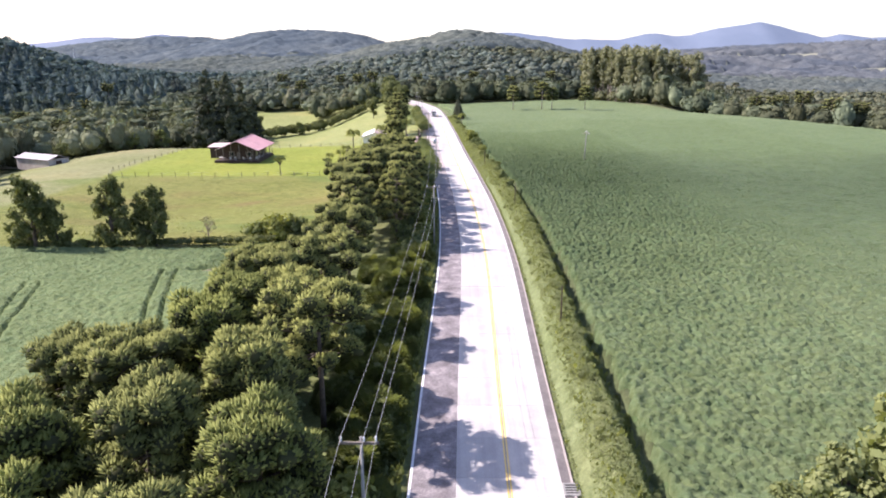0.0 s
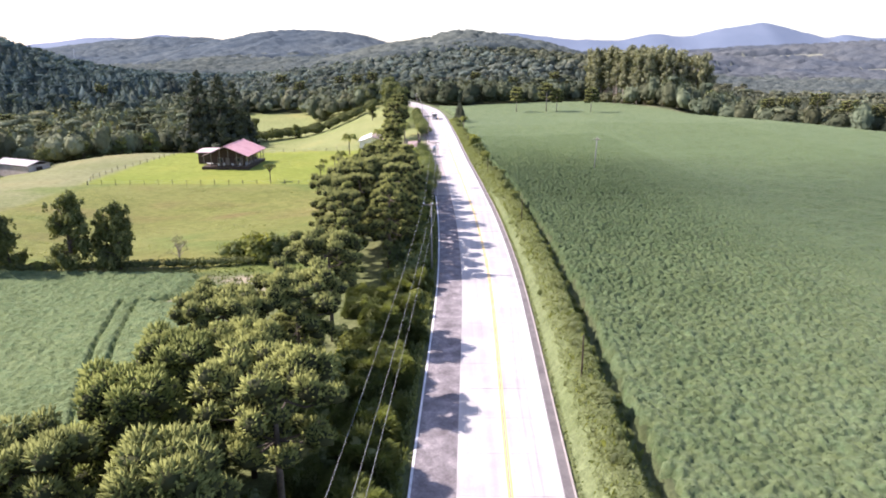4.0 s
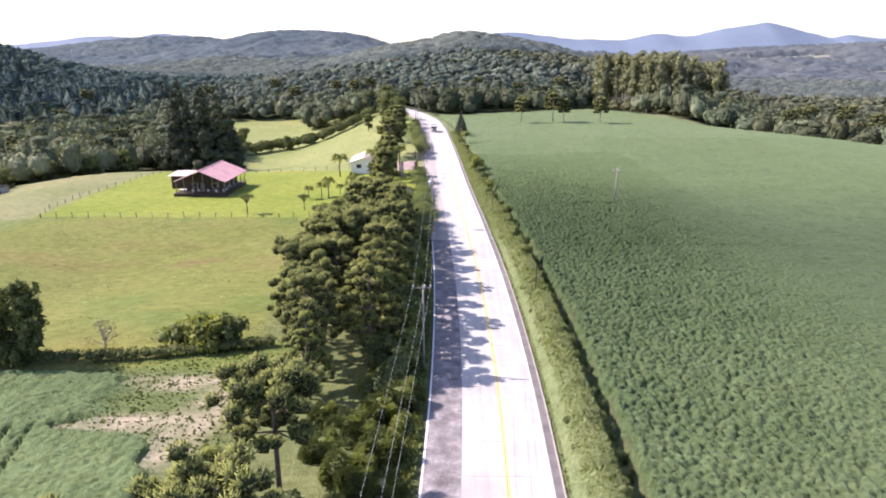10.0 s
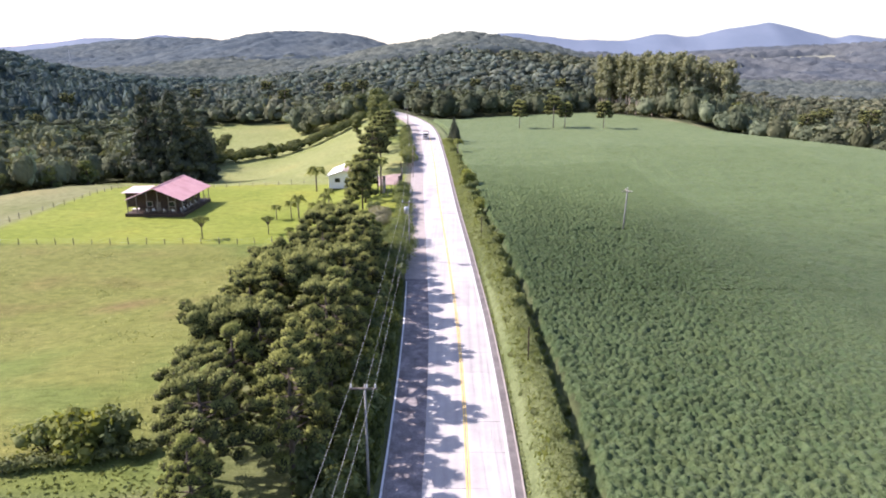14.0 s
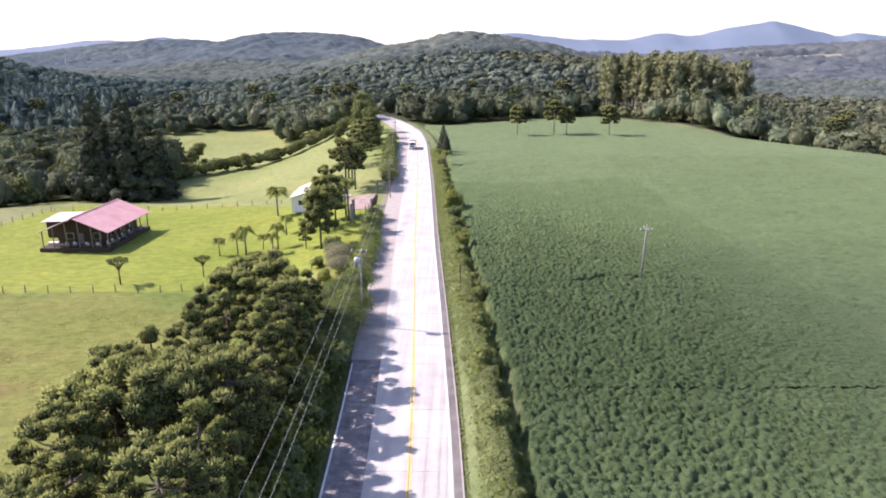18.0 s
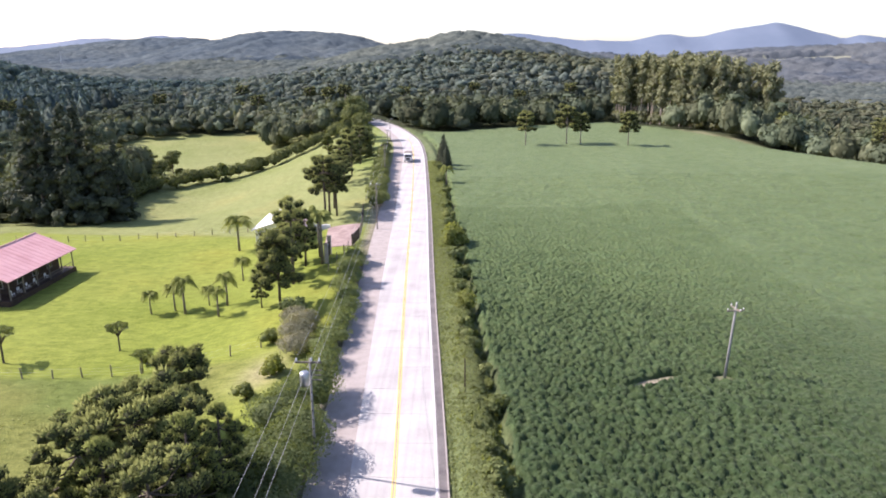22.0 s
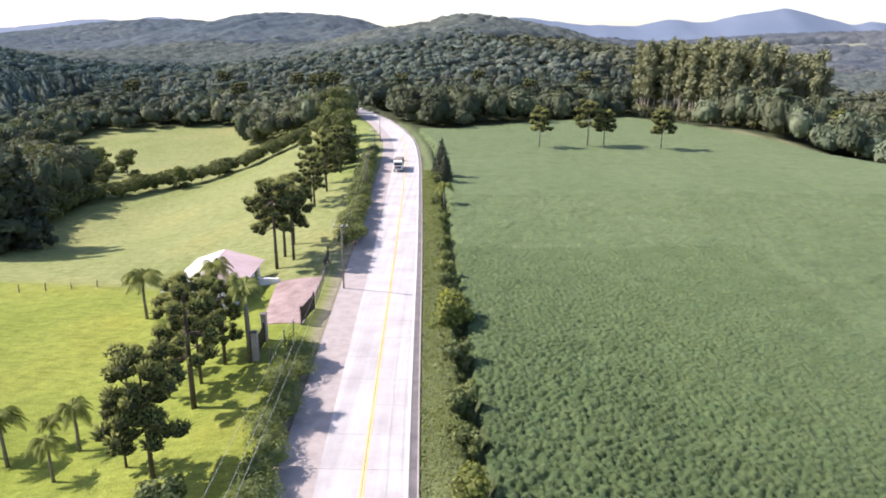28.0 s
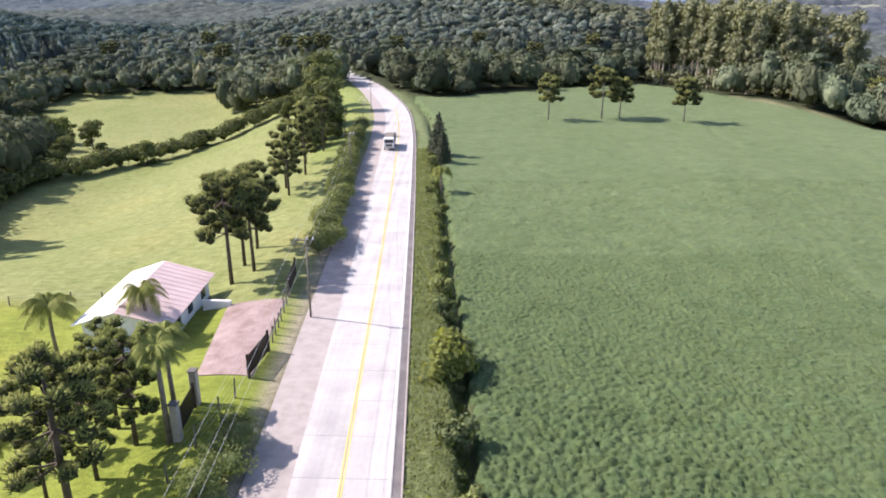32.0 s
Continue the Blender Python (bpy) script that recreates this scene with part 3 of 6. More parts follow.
def leaf_quads(P, N, size, rng, ratio=1.5, jitter=0.6):
    """One small quad at each point, facing roughly N; size may be an array."""
    n = len(P)
    N = N + rng.normal(0, jitter, (n, 3))
    N /= np.linalg.norm(N, axis=1, keepdims=True) + 1e-9
    A = np.cross(N, rng.normal(0, 1, (n, 3)))
    A /= np.linalg.norm(A, axis=1, keepdims=True) + 1e-9
    B = np.cross(N, A)
    s = (np.ones(n) * size * rng.uniform(0.6, 1.35, n))[:, None]
    A, B = A * s * 0.5 * ratio, B * s * 0.5
    V = np.stack([P - A, P - B * 0.9 + A * 0.1, P + A, P + B * 0.9 + A * 0.1], 1).reshape(-1, 3)
    return V, np.arange(4 * n).reshape(n, 4)


def clump_points(blobs, n, rng, low=-0.45, inner=0.55):
    """Points on and in a set of ellipsoid clumps (x, y, z, rx, rz), with outward directions."""
    bl = np.array(blobs, dtype=float)
    w = bl[:, 3] ** 2
    k = rng.choice(len(bl), n, p=w / w.sum())
    v = rng.normal(0, 1, (n, 3))
    v /= np.linalg.norm(v, axis=1, keepdims=True)
    v[:, 2] = np.where(v[:, 2] < low, -v[:, 2], v[:, 2])
    r = rng.uniform(inner, 1.05, n) ** 0.6
    P = bl[k, :3] + v * r[:, None] * np.stack([bl[k, 3], bl[k, 3], bl[k, 4]], 1)
    return P, v


def ico(sub):
    bm = bmesh.new()
    bmesh.ops.create_icosphere(bm, subdivisions=sub, radius=1.0)
    V = np.array([v.co[:] for v in bm.verts])
    Fc = np.array([[v.index for v in f.verts] for f in bm.faces])
    bm.free()
    return V, Fc


def cushions(C, R, RZ, sub, rng, rough=0.16):
    """A lumpy core for each clump, as triangles."""
    TV, TF = ico(sub)
    n, m = len(C), len(TV)
    s = 1 + rng.normal(0, rough, (n, m))
    V = C[:, None, :] + TV[None] * s[..., None] * np.stack([R, R, RZ], -1)[:, None, :]
    Fc = TF[None] + (np.arange(n) * m)[:, None, None]
    return V.reshape(-1, 3), Fc.reshape(-1, 3)


def tris(Fq):
    return np.concatenate([Fq[:, [0, 1, 2]], Fq[:, [0, 2, 3]]])


def leaf_mesh(name, blobs, n, size, seed, core=0.62, **kw):
    """Leaf sprays over lumpy cores."""
    rng = np.random.default_rng(seed)
    P, v = clump_points(blobs, n, rng, **kw)
    V, Fq = leaf_quads(P, v, size, rng, 1.5, 0.42)
    Ft = tris(Fq)
    if core:
        bl = np.array(blobs, dtype=float)
        CV, CF = cushions(bl[:, :3], bl[:, 3] * core, bl[:, 4] * core, 1, rng)
        Ft = np.concatenate([Ft, CF + len(V)])
        V = np.concatenate([V, CV])
    return mesh_np(name, V, Ft)


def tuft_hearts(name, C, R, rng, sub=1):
    """The core of each brush, its inner shade put into a dark brown-green."""
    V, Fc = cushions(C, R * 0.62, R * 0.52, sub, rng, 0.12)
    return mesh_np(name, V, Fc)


def tuft_mesh(name, C, R, spikes, rng):
    """Domed brushes of needles: many finger-like shoots that spread from each limb's end and turn up."""
    n = len(C)
    q = n * spikes
    k = np.repeat(np.arange(n), spikes)
    v = rng.normal(0, 1, (q, 3))
    v /= np.linalg.norm(v, axis=1, keepdims=True)
    v[:, 2] = np.where(v[:, 2] < -0.35, -v[:, 2], v[:, 2])
    O = C[k] + v * R[k][:, None] * np.array([0.5, 0.5, 0.42])
    aim = v * np.array([0.85, 0.85, 0.8]) + np.array([0, 0, 0.5]) + rng.normal(0, 0.14, (q, 3))
    aim /= np.linalg.norm(aim, axis=1, keepdims=True)
    side = np.cross(aim, rng.normal(0, 1, (q, 3)))
    side /= np.linalg.norm(side, axis=1, keepdims=True) + 1e-9
    up = np.cross(aim, side)
    w = (R[k] * rng.uniform(0.07, 0.11, q))[:, None]
    L = (R[k] * rng.uniform(0.4, 0.68, q))[:, None]
    ring = [O + aim * L * 0.35 + (side * math.cos(t) + up * math.sin(t)) * w for t in (0.0, 2.094, 4.189)]
    V = np.stack(ring + [O + aim * L], 1).reshape(-1, 3)
    T = np.array([(0, 1, 3), (1, 2, 3), (2, 0, 3)])
    return mesh_np(name, V, (T[None] + (np.arange(q) * 4)[:, None, None]).reshape(-1, 3))


def araucaria(h, r, seed, clear=0.35, mat=None, blades=56, flat=0.0, tuft=1.0, bark=None, fill=1.0, top=0):
    """Parana pine: straight trunk, whorls of long bare limbs that turn up at the ends, domed tufts of shoots on their outer part."""
    rng = np.random.default_rng(seed)
    ob = new("araucaria")
    lean = rng.normal(0, 0.012, 2) * h
    part("trunk", rod([(0, 0, -0.6), (lean[0] * 0.4, lean[1] * 0.4, h * 0.5), (lean[0], lean[1], h * 0.97)], [0.021 * h, 0.016 * h, 0.05], 8), bark or M_BARK, ob, smooth=True)
    limbs = bmesh.new()
    C, R = [], []
    wh = max(4, int(round(h * (1 - clear) / 1.45)))
    for k in range(wh):
        f = k / (wh - 1)
        z = h * (clear + (0.93 - clear) * f) + rng.normal(0, 0.12)
        if flat:
            prof = 0.78 + 0.3 * f - 0.62 * flat * max(0.0, f - 0.55) / 0.45
        else:
            prof = (1 - f) ** 0.62 * (0.78 + 0.22 * min(1.0, f / 0.25)) + 0.1
        rad = max(0.5, r * prof * rng.uniform(0.9, 1.08))
        nb = int(rng.integers(6, 9)) if rad > 1.8 else 4
        a0 = rng.uniform(0, 6.28)
        for j in range(nb):
            if f < 0.45 and rng.random() < 0.16:
                continue                                              # lost lower limbs leave gaps
            a = a0 + j * 2 * math.pi / nb + rng.normal(0, 0.16)
            rr = rad * rng.uniform(0.74, 1.1)
            sag = rng.uniform(0.03, 0.12) * rr
            rise = rng.uniform(0.05, 0.22) * rr * (0.4 + f)
            ca, sa = math.cos(a), math.sin(a)
            ox, oy = lean[0] * z / h, lean[1] * z / h
            e = (ca * rr + ox, sa * rr + oy, z + rise)
            tube(limbs, [(ox, oy, z), (ca * rr * 0.5 + ox, sa * rr * 0.5 + oy, z - sag), (ca * rr * 0.8 + ox, sa * rr * 0.8 + oy, z - sag * 0.3 + rise * 0.3), (e[0], e[1], e[2] - 0.15)], [0.085, 0.065, 0.045, 0.02], 4, False)
            C.append(e)
            R.append(rng.uniform(0.66, 0.92))
            for q in range(int(fill * (3 if rr > 3.0 else 2 if rr > 1.7 else 1) + rng.uniform(0.1, 0.9))):
                u = rng.uniform(0.52, 0.94)
                da = rng.normal(0, 0.2)
                C.append((math.cos(a + da) * rr * u + ox, math.sin(a + da) * rr * u + oy, z - sag * 0.4 + rise * u * 0.8 + rng.uniform(0.0, 0.35)))
                R.append(rng.uniform(0.52, 0.78))
    for j in range(top):                                              # short upper limbs that close a broad crown
        a, q = rng.uniform(0, 6.28), r * 0.62 * math.sqrt((j + 0.5) / top)
        C.append((lean[0] + math.cos(a) * q, lean[1] + math.sin(a) * q, h * (0.97 - 0.06 * (q / r) ** 2) + rng.uniform(-0.3, 0.3)))
        R.append(rng.uniform(0.7, 0.95))
    C.append((lean[0], lean[1], h * 0.97))
    R.append(0.7)
    tagged(part("branchwork", limbs, M_BARK, ob), kind="stuff")
    C, R = np.array(C), np.array(R) * (0.8 + 0.02 * h) * tuft
    C[:, 2] += rng.normal(0, 0.22, len(C))
    part("crown", tuft_mesh("crown", C, R, blades, rng), mat or M_ARAUC, ob)
    part("inner_needles", tuft_hearts("inner_needles", C, R, rng), M_ARAUC_IN, ob, "needle cores inside the tufts, painted shade-dark")
    return ob


def broad_tree(name, h, r, seed, mat, n=1600, leaf=0.35, clear=0.3, bark=None, spread=0.6, lump=1.0, core=0.62, droop=0.8):
    """Trunk with limbs and a crown of uneven leaf clumps."""
    rng = np.random.default_rng(seed)
    ob = new(name)
    trunk = bmesh.new()
    tube(trunk, [(0, 0, -0.5), (0.05, 0, h * clear), (0.0, 0.05, h * 0.75)], [0.03 * h, 0.022 * h, 0.03], 7)
    blobs = []
    for k in range(int(12 + r * 2.2)):
        a, q = rng.uniform(0, 6.28), rng.uniform(0.15, 1.0) ** 0.7
        f = rng.uniform(clear, 0.95)
        rad = r * q * spread * (1.2 - 0.9 * abs(f - 0.42))
        z = h * f
        br = r * rng.uniform(0.26, 0.46) * lump
        blobs.append((math.cos(a) * rad, math.sin(a) * rad, min(z, h - br * 0.6), br, br * droop))
        tube(trunk, [(0, 0, z * 0.6), (math.cos(a) * rad * 0.6, math.sin(a) * rad * 0.6, z * 0.9), (math.cos(a) * rad, math.sin(a) * rad, z)], [0.012 * h, 0.008 * h, 0.02], 4, False)
    blobs.append((0, 0, h * 0.86, r * 0.42, r * 0.36))
    part("trunk", trunk, bark or M_BARK, ob)
    part("crown", leaf_mesh("crown", blobs, n, leaf, seed + 1, core), mat, ob)
    return ob


def conifer(h, r, seed):
    """Tall dark conifer with drooping tiers."""
    rng = np.random.default_rng(seed)
    ob = new("conifer_tree")
    part("trunk", rod([(0, 0, -0.5), (0, 0, h * 0.96)], [0.014 * h, 0.04], 8), M_BARK, ob)
    blobs = []
    for k in range(92):
        f = rng.uniform(0.04, 0.97)
        a = rng.uniform(0, 6.28)
        rad = r * (1 - f) ** 0.75 * rng.uniform(0.35, 1.0)
        br = max(0.7, r * 0.34 * (1 - f * 0.65)) * rng.uniform(0.7, 1.2)
        blobs.append((math.cos(a) * rad, math.sin(a) * rad, h * f, br, br * 0.85))
    blobs.append((0, 0, h * 0.96, 0.9, 1.6))
    part("crown", leaf_mesh("crown", blobs, 3600, 0.7, seed + 1, 0.72), M_CONIFER, ob)
    return ob


def shrub(name, r, h, seed, mat, n=700, leaf=0.22):
    rng = np.random.default_rng(seed)
    ob = new(name)
    stems = bmesh.new()
    blobs = []
    for k in range(10):
        a, q = rng.uniform(0, 6.28), rng.uniform(0, 0.75)
        br = r * rng.uniform(0.35, 0.55)
        blobs.append((math.cos(a) * r * q, math.sin(a) * r * q, h * rng.uniform(0.14, 0.74), br, min(br, h * 0.42)))
        tube(stems, [(0, 0, -0.3), (math.cos(a) * r * q, math.sin(a) * r * q, h * 0.6)], [0.05, 0.02], 4, False)
    part("stems", stems, M_BARK, ob)
    part("foliage", leaf_mesh("foliage", blobs, n, leaf, seed + 1), mat, ob)
    return ob


def feathery(r, h, seed, n=3800, name="feathery_shrub", mat=None):
    """A mound of long fine arching blades."""
    rng = np.random.default_rng(seed)
    ob = new(name)
    v = rng.normal(0, 1, (n, 3))
    v /= np.linalg.norm(v, axis=1, keepdims=True)
    v[:, 2] = np.abs(v[:, 2])
    bump = 0.8 + 0.25 * np.sin(5 * v[:, 0] + seed) * np.sin(4 * v[:, 1] + 2 * v[:, 2])
    root = v * bump[:, None] * np.array([r * 0.8, r * 0.8, h * 0.72])
    out = v + rng.normal(0, 0.3, (n, 3))
    out[:, 2] = np.abs(out[:, 2]) + 0.35
    out /= np.linalg.norm(out, axis=1, keepdims=True)
    L = h * rng.uniform(0.12, 0.26, n)
    mid = root + out * (L * 0.55)[:, None]
    tip = root + out * L[:, None] - np.array([0, 0, 1.0]) * (L * 0.25)[:, None]
    side = np.cross(out, np.array([0, 0, 1.0])) * (0.022 + 0.02 * rng.random(n))[:, None]
    V = np.stack([root - side * 0.6, root + side * 0.6, mid + side, tip, mid - side], 1).reshape(-1, 3)
    part("foliage", mesh_np("foliage", V, np.arange(5 * n).reshape(n, 5)), mat or M_FEATHER, ob)
    part("stems", rod([(0, 0, -0.3), (0.05, 0, h * 0.55)], [0.09, 0.04], 6), M_BARK, ob)
    CV, CF = cushions(np.array([[0.0, 0.0, h * 0.2]]), np.array([r * 0.6]), np.array([h * 0.4]), 2, rng, 0.08)
    part("inner_foliage", mesh_np("inner_foliage", CV, CF), mat or M_BUSH, ob)
    return ob


def palm(h, seed, fronds=24, length=3.0, droop=1.0, mat=None):
    """Feather palm: slender trunk and arching fronds of narrow hanging leaflets."""
    rng = np.random.default_rng(seed)
    ob = new("palm_tree")
    part("trunk", rod([(0, 0, -0.4), (0.08, 0, h * 0.5), (0.02, 0.05, h)], [0.18, 0.14, 0.13], 8), M_PALMBARK, ob, smooth=True)
    for k in range(fronds):
        a = k * 2.4 + rng.normal(0, 0.2)
        up = 0.95 - 0.95 * (k / fronds) + rng.uniform(-0.12, 0.12)
        L = length * rng.uniform(0.85, 1.12)
        pts = []
        for s in np.linspace(0, 1, 11):
            rr = L * (0.92 - 0.25 * up) * (s - 0.18 * s * s)
            z = h + L * (up * s - droop * (0.45 + 0.42 * up) * s * s)
            pts.append(np.array((math.cos(a) * rr, math.sin(a) * rr, z)))
        side = np.array((-math.sin(a), math.cos(a), 0))
        V = []
        for i in range(10):
            p, q = pts[i], pts[i + 1]
            w = 0.62 * L / 2.6 * math.sin(math.pi * (0.16 + 0.78 * (i + 0.5) / 10))
            for sg in (-1, 1):
                for sub in (0.0, 0.33, 0.66):
                    m0, m1 = p + (q - p) * sub, p + (q - p) * (sub + 0.3)
                    ww = w * rng.uniform(0.8, 1.2)
                    tip = m1 + side * sg * ww * 0.85 + np.array((0, 0, -0.62 * ww)) + (q - p) * 0.5
                    V += [m0, m1, m1 * 0.45 + tip * 0.55 + (q - p) * 0.12, tip, m0 * 0.5 + tip * 0.5]
        part("frond", mesh_np("frond", np.array(V), np.arange(len(V)).reshape(-1, 5)), mat or M_PALM, ob)
    return ob


def place(ob, x, y, s=1.0, turn=0.0, dz=0.0, sz=None):
    ob.matrix_basis = Matrix.LocRotScale((x, y, gz(x, y) + dz), Euler((0, 0, turn)), (s, s, sz or s))
    return ob


def again(ob, x, y, s=1.0, turn=0.0, dz=0.0, sz=None):
    c = copy_thing(ob, Matrix())
    return place(c, x, y, s, turn, dz, sz)

# ---------------------------------------------------------------- araucarias along the road
ROW = [  # x, y, height, kind: m mature, u umbrella-shaped, d dense to the ground, c young and conical
    (-24.0, 23.0, 11.0, "d"), (-18.0, 21.5, 11.0, "u"), (-27.0, 30.0, 11.0, "d"), (-21.0, 31.0, 11.3, "d"), (-14.5, 29.0, 11.0, "d"), (-30.0, 40.0, 10.4, "d"), (-25.2, 38.6, 11.0, "u"),
    (-17.2, 37.6, 11.2, "d"), (-23.0, 45.4, 11.0, "d"), (-14.6, 45.6, 11.6, "u"), (-22.4, 51.2, 10.8, "d"), (-18.4, 52.6, 10.6, "d"), (-21.9, 59.4, 10.7, "u"), (-17.3, 63.4, 10.9, "u"),
    (-18.8, 69.6, 9.2, "c"), (-16.9, 76.2, 10.9, "u"), (-18.3, 93.2, 9.0, "c"), (-18.6, 97.2, 11.3, "m"), (-13.2, 99.6, 11.8, "m"), (-20.6, 101.6, 10.8, "m"), (-13.4, 104.4, 11.4, "m"), (-13.3, 109.2, 11.4, "c"),
    (-19.4, 107.0, 11.0, "c"), (-18.2, 110.8, 11.2, "m"), (-22.2, 112.0, 10.6, "u"), (-12.9, 114.4, 11.8, "m"), (-19.0, 116.6, 10.8, "m"), (-22.0, 120.2, 11.2, "m"), (-13.2, 120.4, 11.4, "c"), (-13.2, 127.4, 11.6, "m"), (-14.0, 131.6, 10.8, "c"),
    (-21.0, 125.2, 11.4, "u"), (-17.2, 126.8, 11.2, "u"), (-23.0, 129.8, 11.4, "m"), (-17.6, 132.6, 10.8, "m"), (-21.9, 134.2, 11.6, "c"), (-13.6, 136.2, 11.4, "m"), (-14.2, 141.2, 10.8, "c"), (-20.2, 138.8, 11.4, "m"),
    (-18.6, 143.0, 11.4, "c"), (-21.6, 145.0, 11.2, "m"), (-14.0, 145.6, 11.0, "m"), (-18.4, 148.4, 11.0, "c"), (-20.6, 150.2, 11.6, "m"), (-14.4, 151.2, 10.6, "c"), (-19.0, 153.4, 11.2, "u"),
    (-13.6, 154.8, 9.2, "c"), (-17.4, 156.4, 9.6, "m"), (-20.4, 155.8, 9.2, "m")]
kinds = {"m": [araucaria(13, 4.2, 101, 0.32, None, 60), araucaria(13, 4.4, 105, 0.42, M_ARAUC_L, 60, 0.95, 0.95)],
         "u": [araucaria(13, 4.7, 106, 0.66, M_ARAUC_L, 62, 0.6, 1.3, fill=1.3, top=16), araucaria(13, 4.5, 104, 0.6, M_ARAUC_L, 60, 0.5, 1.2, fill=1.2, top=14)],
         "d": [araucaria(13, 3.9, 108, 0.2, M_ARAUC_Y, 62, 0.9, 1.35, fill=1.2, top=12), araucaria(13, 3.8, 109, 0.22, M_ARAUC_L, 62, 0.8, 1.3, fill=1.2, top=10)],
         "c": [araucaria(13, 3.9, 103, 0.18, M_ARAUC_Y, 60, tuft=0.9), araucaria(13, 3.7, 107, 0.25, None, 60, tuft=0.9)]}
for kind, look_of in (("m", "dark green Parana pine with brush-like tufts"), ("u", "umbrella-shaped Parana pine with bare spreading limbs"), ("d", "bright green Parana pine with large dense tufts"), ("c", "young conical Parana pine with dense tufts")):
    for k in kinds[kind]:
        tagged(k, look_of + " in a roadside row", "tree", "roadside pines")
rng = random.Random(5)
used = set()
for i, (x, y, h, kind) in enumerate(ROW):
    k = kinds[kind][i % 2]
    if k.name in used:
        again(k, x, y, h / 12.8, rng.uniform(0, 6.28))
    else:
        used.add(k.name)
        place(k, x, y, h / 12.8, rng.uniform(0, 6.28))
# ---------------------------------------------------------------- woodland: many crowns, joined
def crown_template(seed, sprays, size, core=0.74, flat=0.85, sub=2):
    """A lumpy crown: a rough core wrapped in leaf sprays, as triangles."""
    rg = np.random.default_rng(seed)
    V, Fc = ico(sub)
    bumps = rg.normal(0, 1, (9, 3))
    bumps[:, 2] = np.abs(bumps[:, 2]) * 0.8
    bumps /= np.linalg.norm(bumps, axis=1, keepdims=True)

    def reach(w):
        return 0.6 + 0.42 * np.max(np.clip(w @ bumps.T, 0, 1) ** 7, axis=1)
    V = V * (core * reach(V) / 0.8 + rg.normal(0, 0.05, len(V)))[:, None] * np.array([1, 1, flat])
    v = rg.normal(0, 1, (sprays, 3))
    v /= np.linalg.norm(v, axis=1, keepdims=True)
    v[:, 2] = np.where(v[:, 2] < -0.5, -v[:, 2], v[:, 2])
    P = v * reach(v)[:, None] * np.array([1, 1, flat]) * rg.uniform(0.86, 1.12, (sprays, 1))
    Q, Fq = leaf_quads(P, v + np.array([0, 0, 0.25]), size, rg, 1.5, 0.34)
    return np.concatenate([V, Q]), np.concatenate([Fc, Fq[:, [0, 1, 2]] + len(V), Fq[::2][:, [0, 2, 3]] + len(V)])


def spire_template(seed, sprays, size):
    """A pointed conifer crown, as triangles."""
    rg = np.random.default_rng(seed)
    h, a = rg.uniform(0, 1, sprays) ** 1.3, rg.uniform(0, 6.28, sprays)
    r = (1 - h ** 1.7) * rg.uniform(0.75, 1.1, sprays)
    P = np.stack([np.cos(a) * r, np.sin(a) * r, 2 * h - 1.0], -1)
    Q, Fq = leaf_quads(P, np.stack([np.cos(a), np.sin(a), np.full(sprays, 0.5)], -1), size, rg, 1.5, 0.3)
    ring = np.array([(math.cos(t) * 0.8, math.sin(t) * 0.8, -0.9) for t in np.arange(6) * 1.0472] + [(0, 0, 0.95)])
    core = np.array([(i, (i + 1) % 6, 6) for i in range(6)])
    return np.concatenate([ring, Q]), np.concatenate([core, Fq[:, [0, 1, 2]] + 7])


def grove(name, xy, height, radius, templates, mat, label, seed, category="woodland", tall=None, smooth=False, cast=None):
    """All crowns of a wood as one mesh. height, radius: arrays."""
    rg = np.random.default_rng(seed)
    n = len(xy)
    z = ground_z(xy[:, 0], xy[:, 1]) - 0.25 * (np.hypot(xy[:, 0], xy[:, 1]) / 1000) ** 2
    pick = rg.integers(0, len(templates), n)
    Vs, Fs, Ts, base = [], [], [], 0
    belt = np.array([noise.noise(Vector((a * 0.013, c * 0.013, 4.0))) for a, c in xy])
    tone = np.clip(1.0 + 0.55 * belt + rg.normal(0, 0.24, n), 0.45, 1.75)
    hue = rg.normal(0, 0.04, n) + 0.04 * belt
    if cast is not None:
        tone = 1 + (tone - 1) * cast[:, 3]
    tones = np.stack([tone * (1 + hue), tone, tone * (1 - 0.6 * hue), np.ones(n)], -1)
    for k, (TV, TF) in enumerate(templates):
        m = np.where(pick == k)[0]
        if not len(m):
            continue
        if cast is not None and k == 0:
            tones[:, :3] *= cast[:, :3]
        a = rg.uniform(0, 6.28, len(m))
        ca, sa = np.cos(a)[:, None], np.sin(a)[:, None]
        r = radius[m][:, None]
        px = (TV[None, :, 0] * ca - TV[None, :, 1] * sa) * r + xy[m, 0][:, None]
        py = (TV[None, :, 0] * sa + TV[None, :, 1] * ca) * r + xy[m, 1][:, None]
        vs = (tall[m] if tall is not None else radius[m])[:, None]
        pz = TV[None, :, 2] * vs + (z[m] + height[m])[:, None] - vs * 0.7
        Vs.append(np.stack([px, py, pz], -1).reshape(-1, 3))
        Ts.append(np.repeat(tones[m], len(TV), axis=0))
        off = (np.arange(len(m)) * len(TV))[:, None, None] + base
        Fs.append((TF[None] + off).reshape(-1, 3))
        base += len(m) * len(TV)
    me = mesh_np(name, np.concatenate(Vs), np.concatenate(Fs), smooth)
    at = me.attributes.new("crown_tone", "FLOAT_COLOR", "POINT")
    at.data.foreach_set("color", np.concatenate(Ts).astype(np.float32).ravel())
    ob = part(name, me, mat)
    return tagged(ob, label, category, kind="stuff")


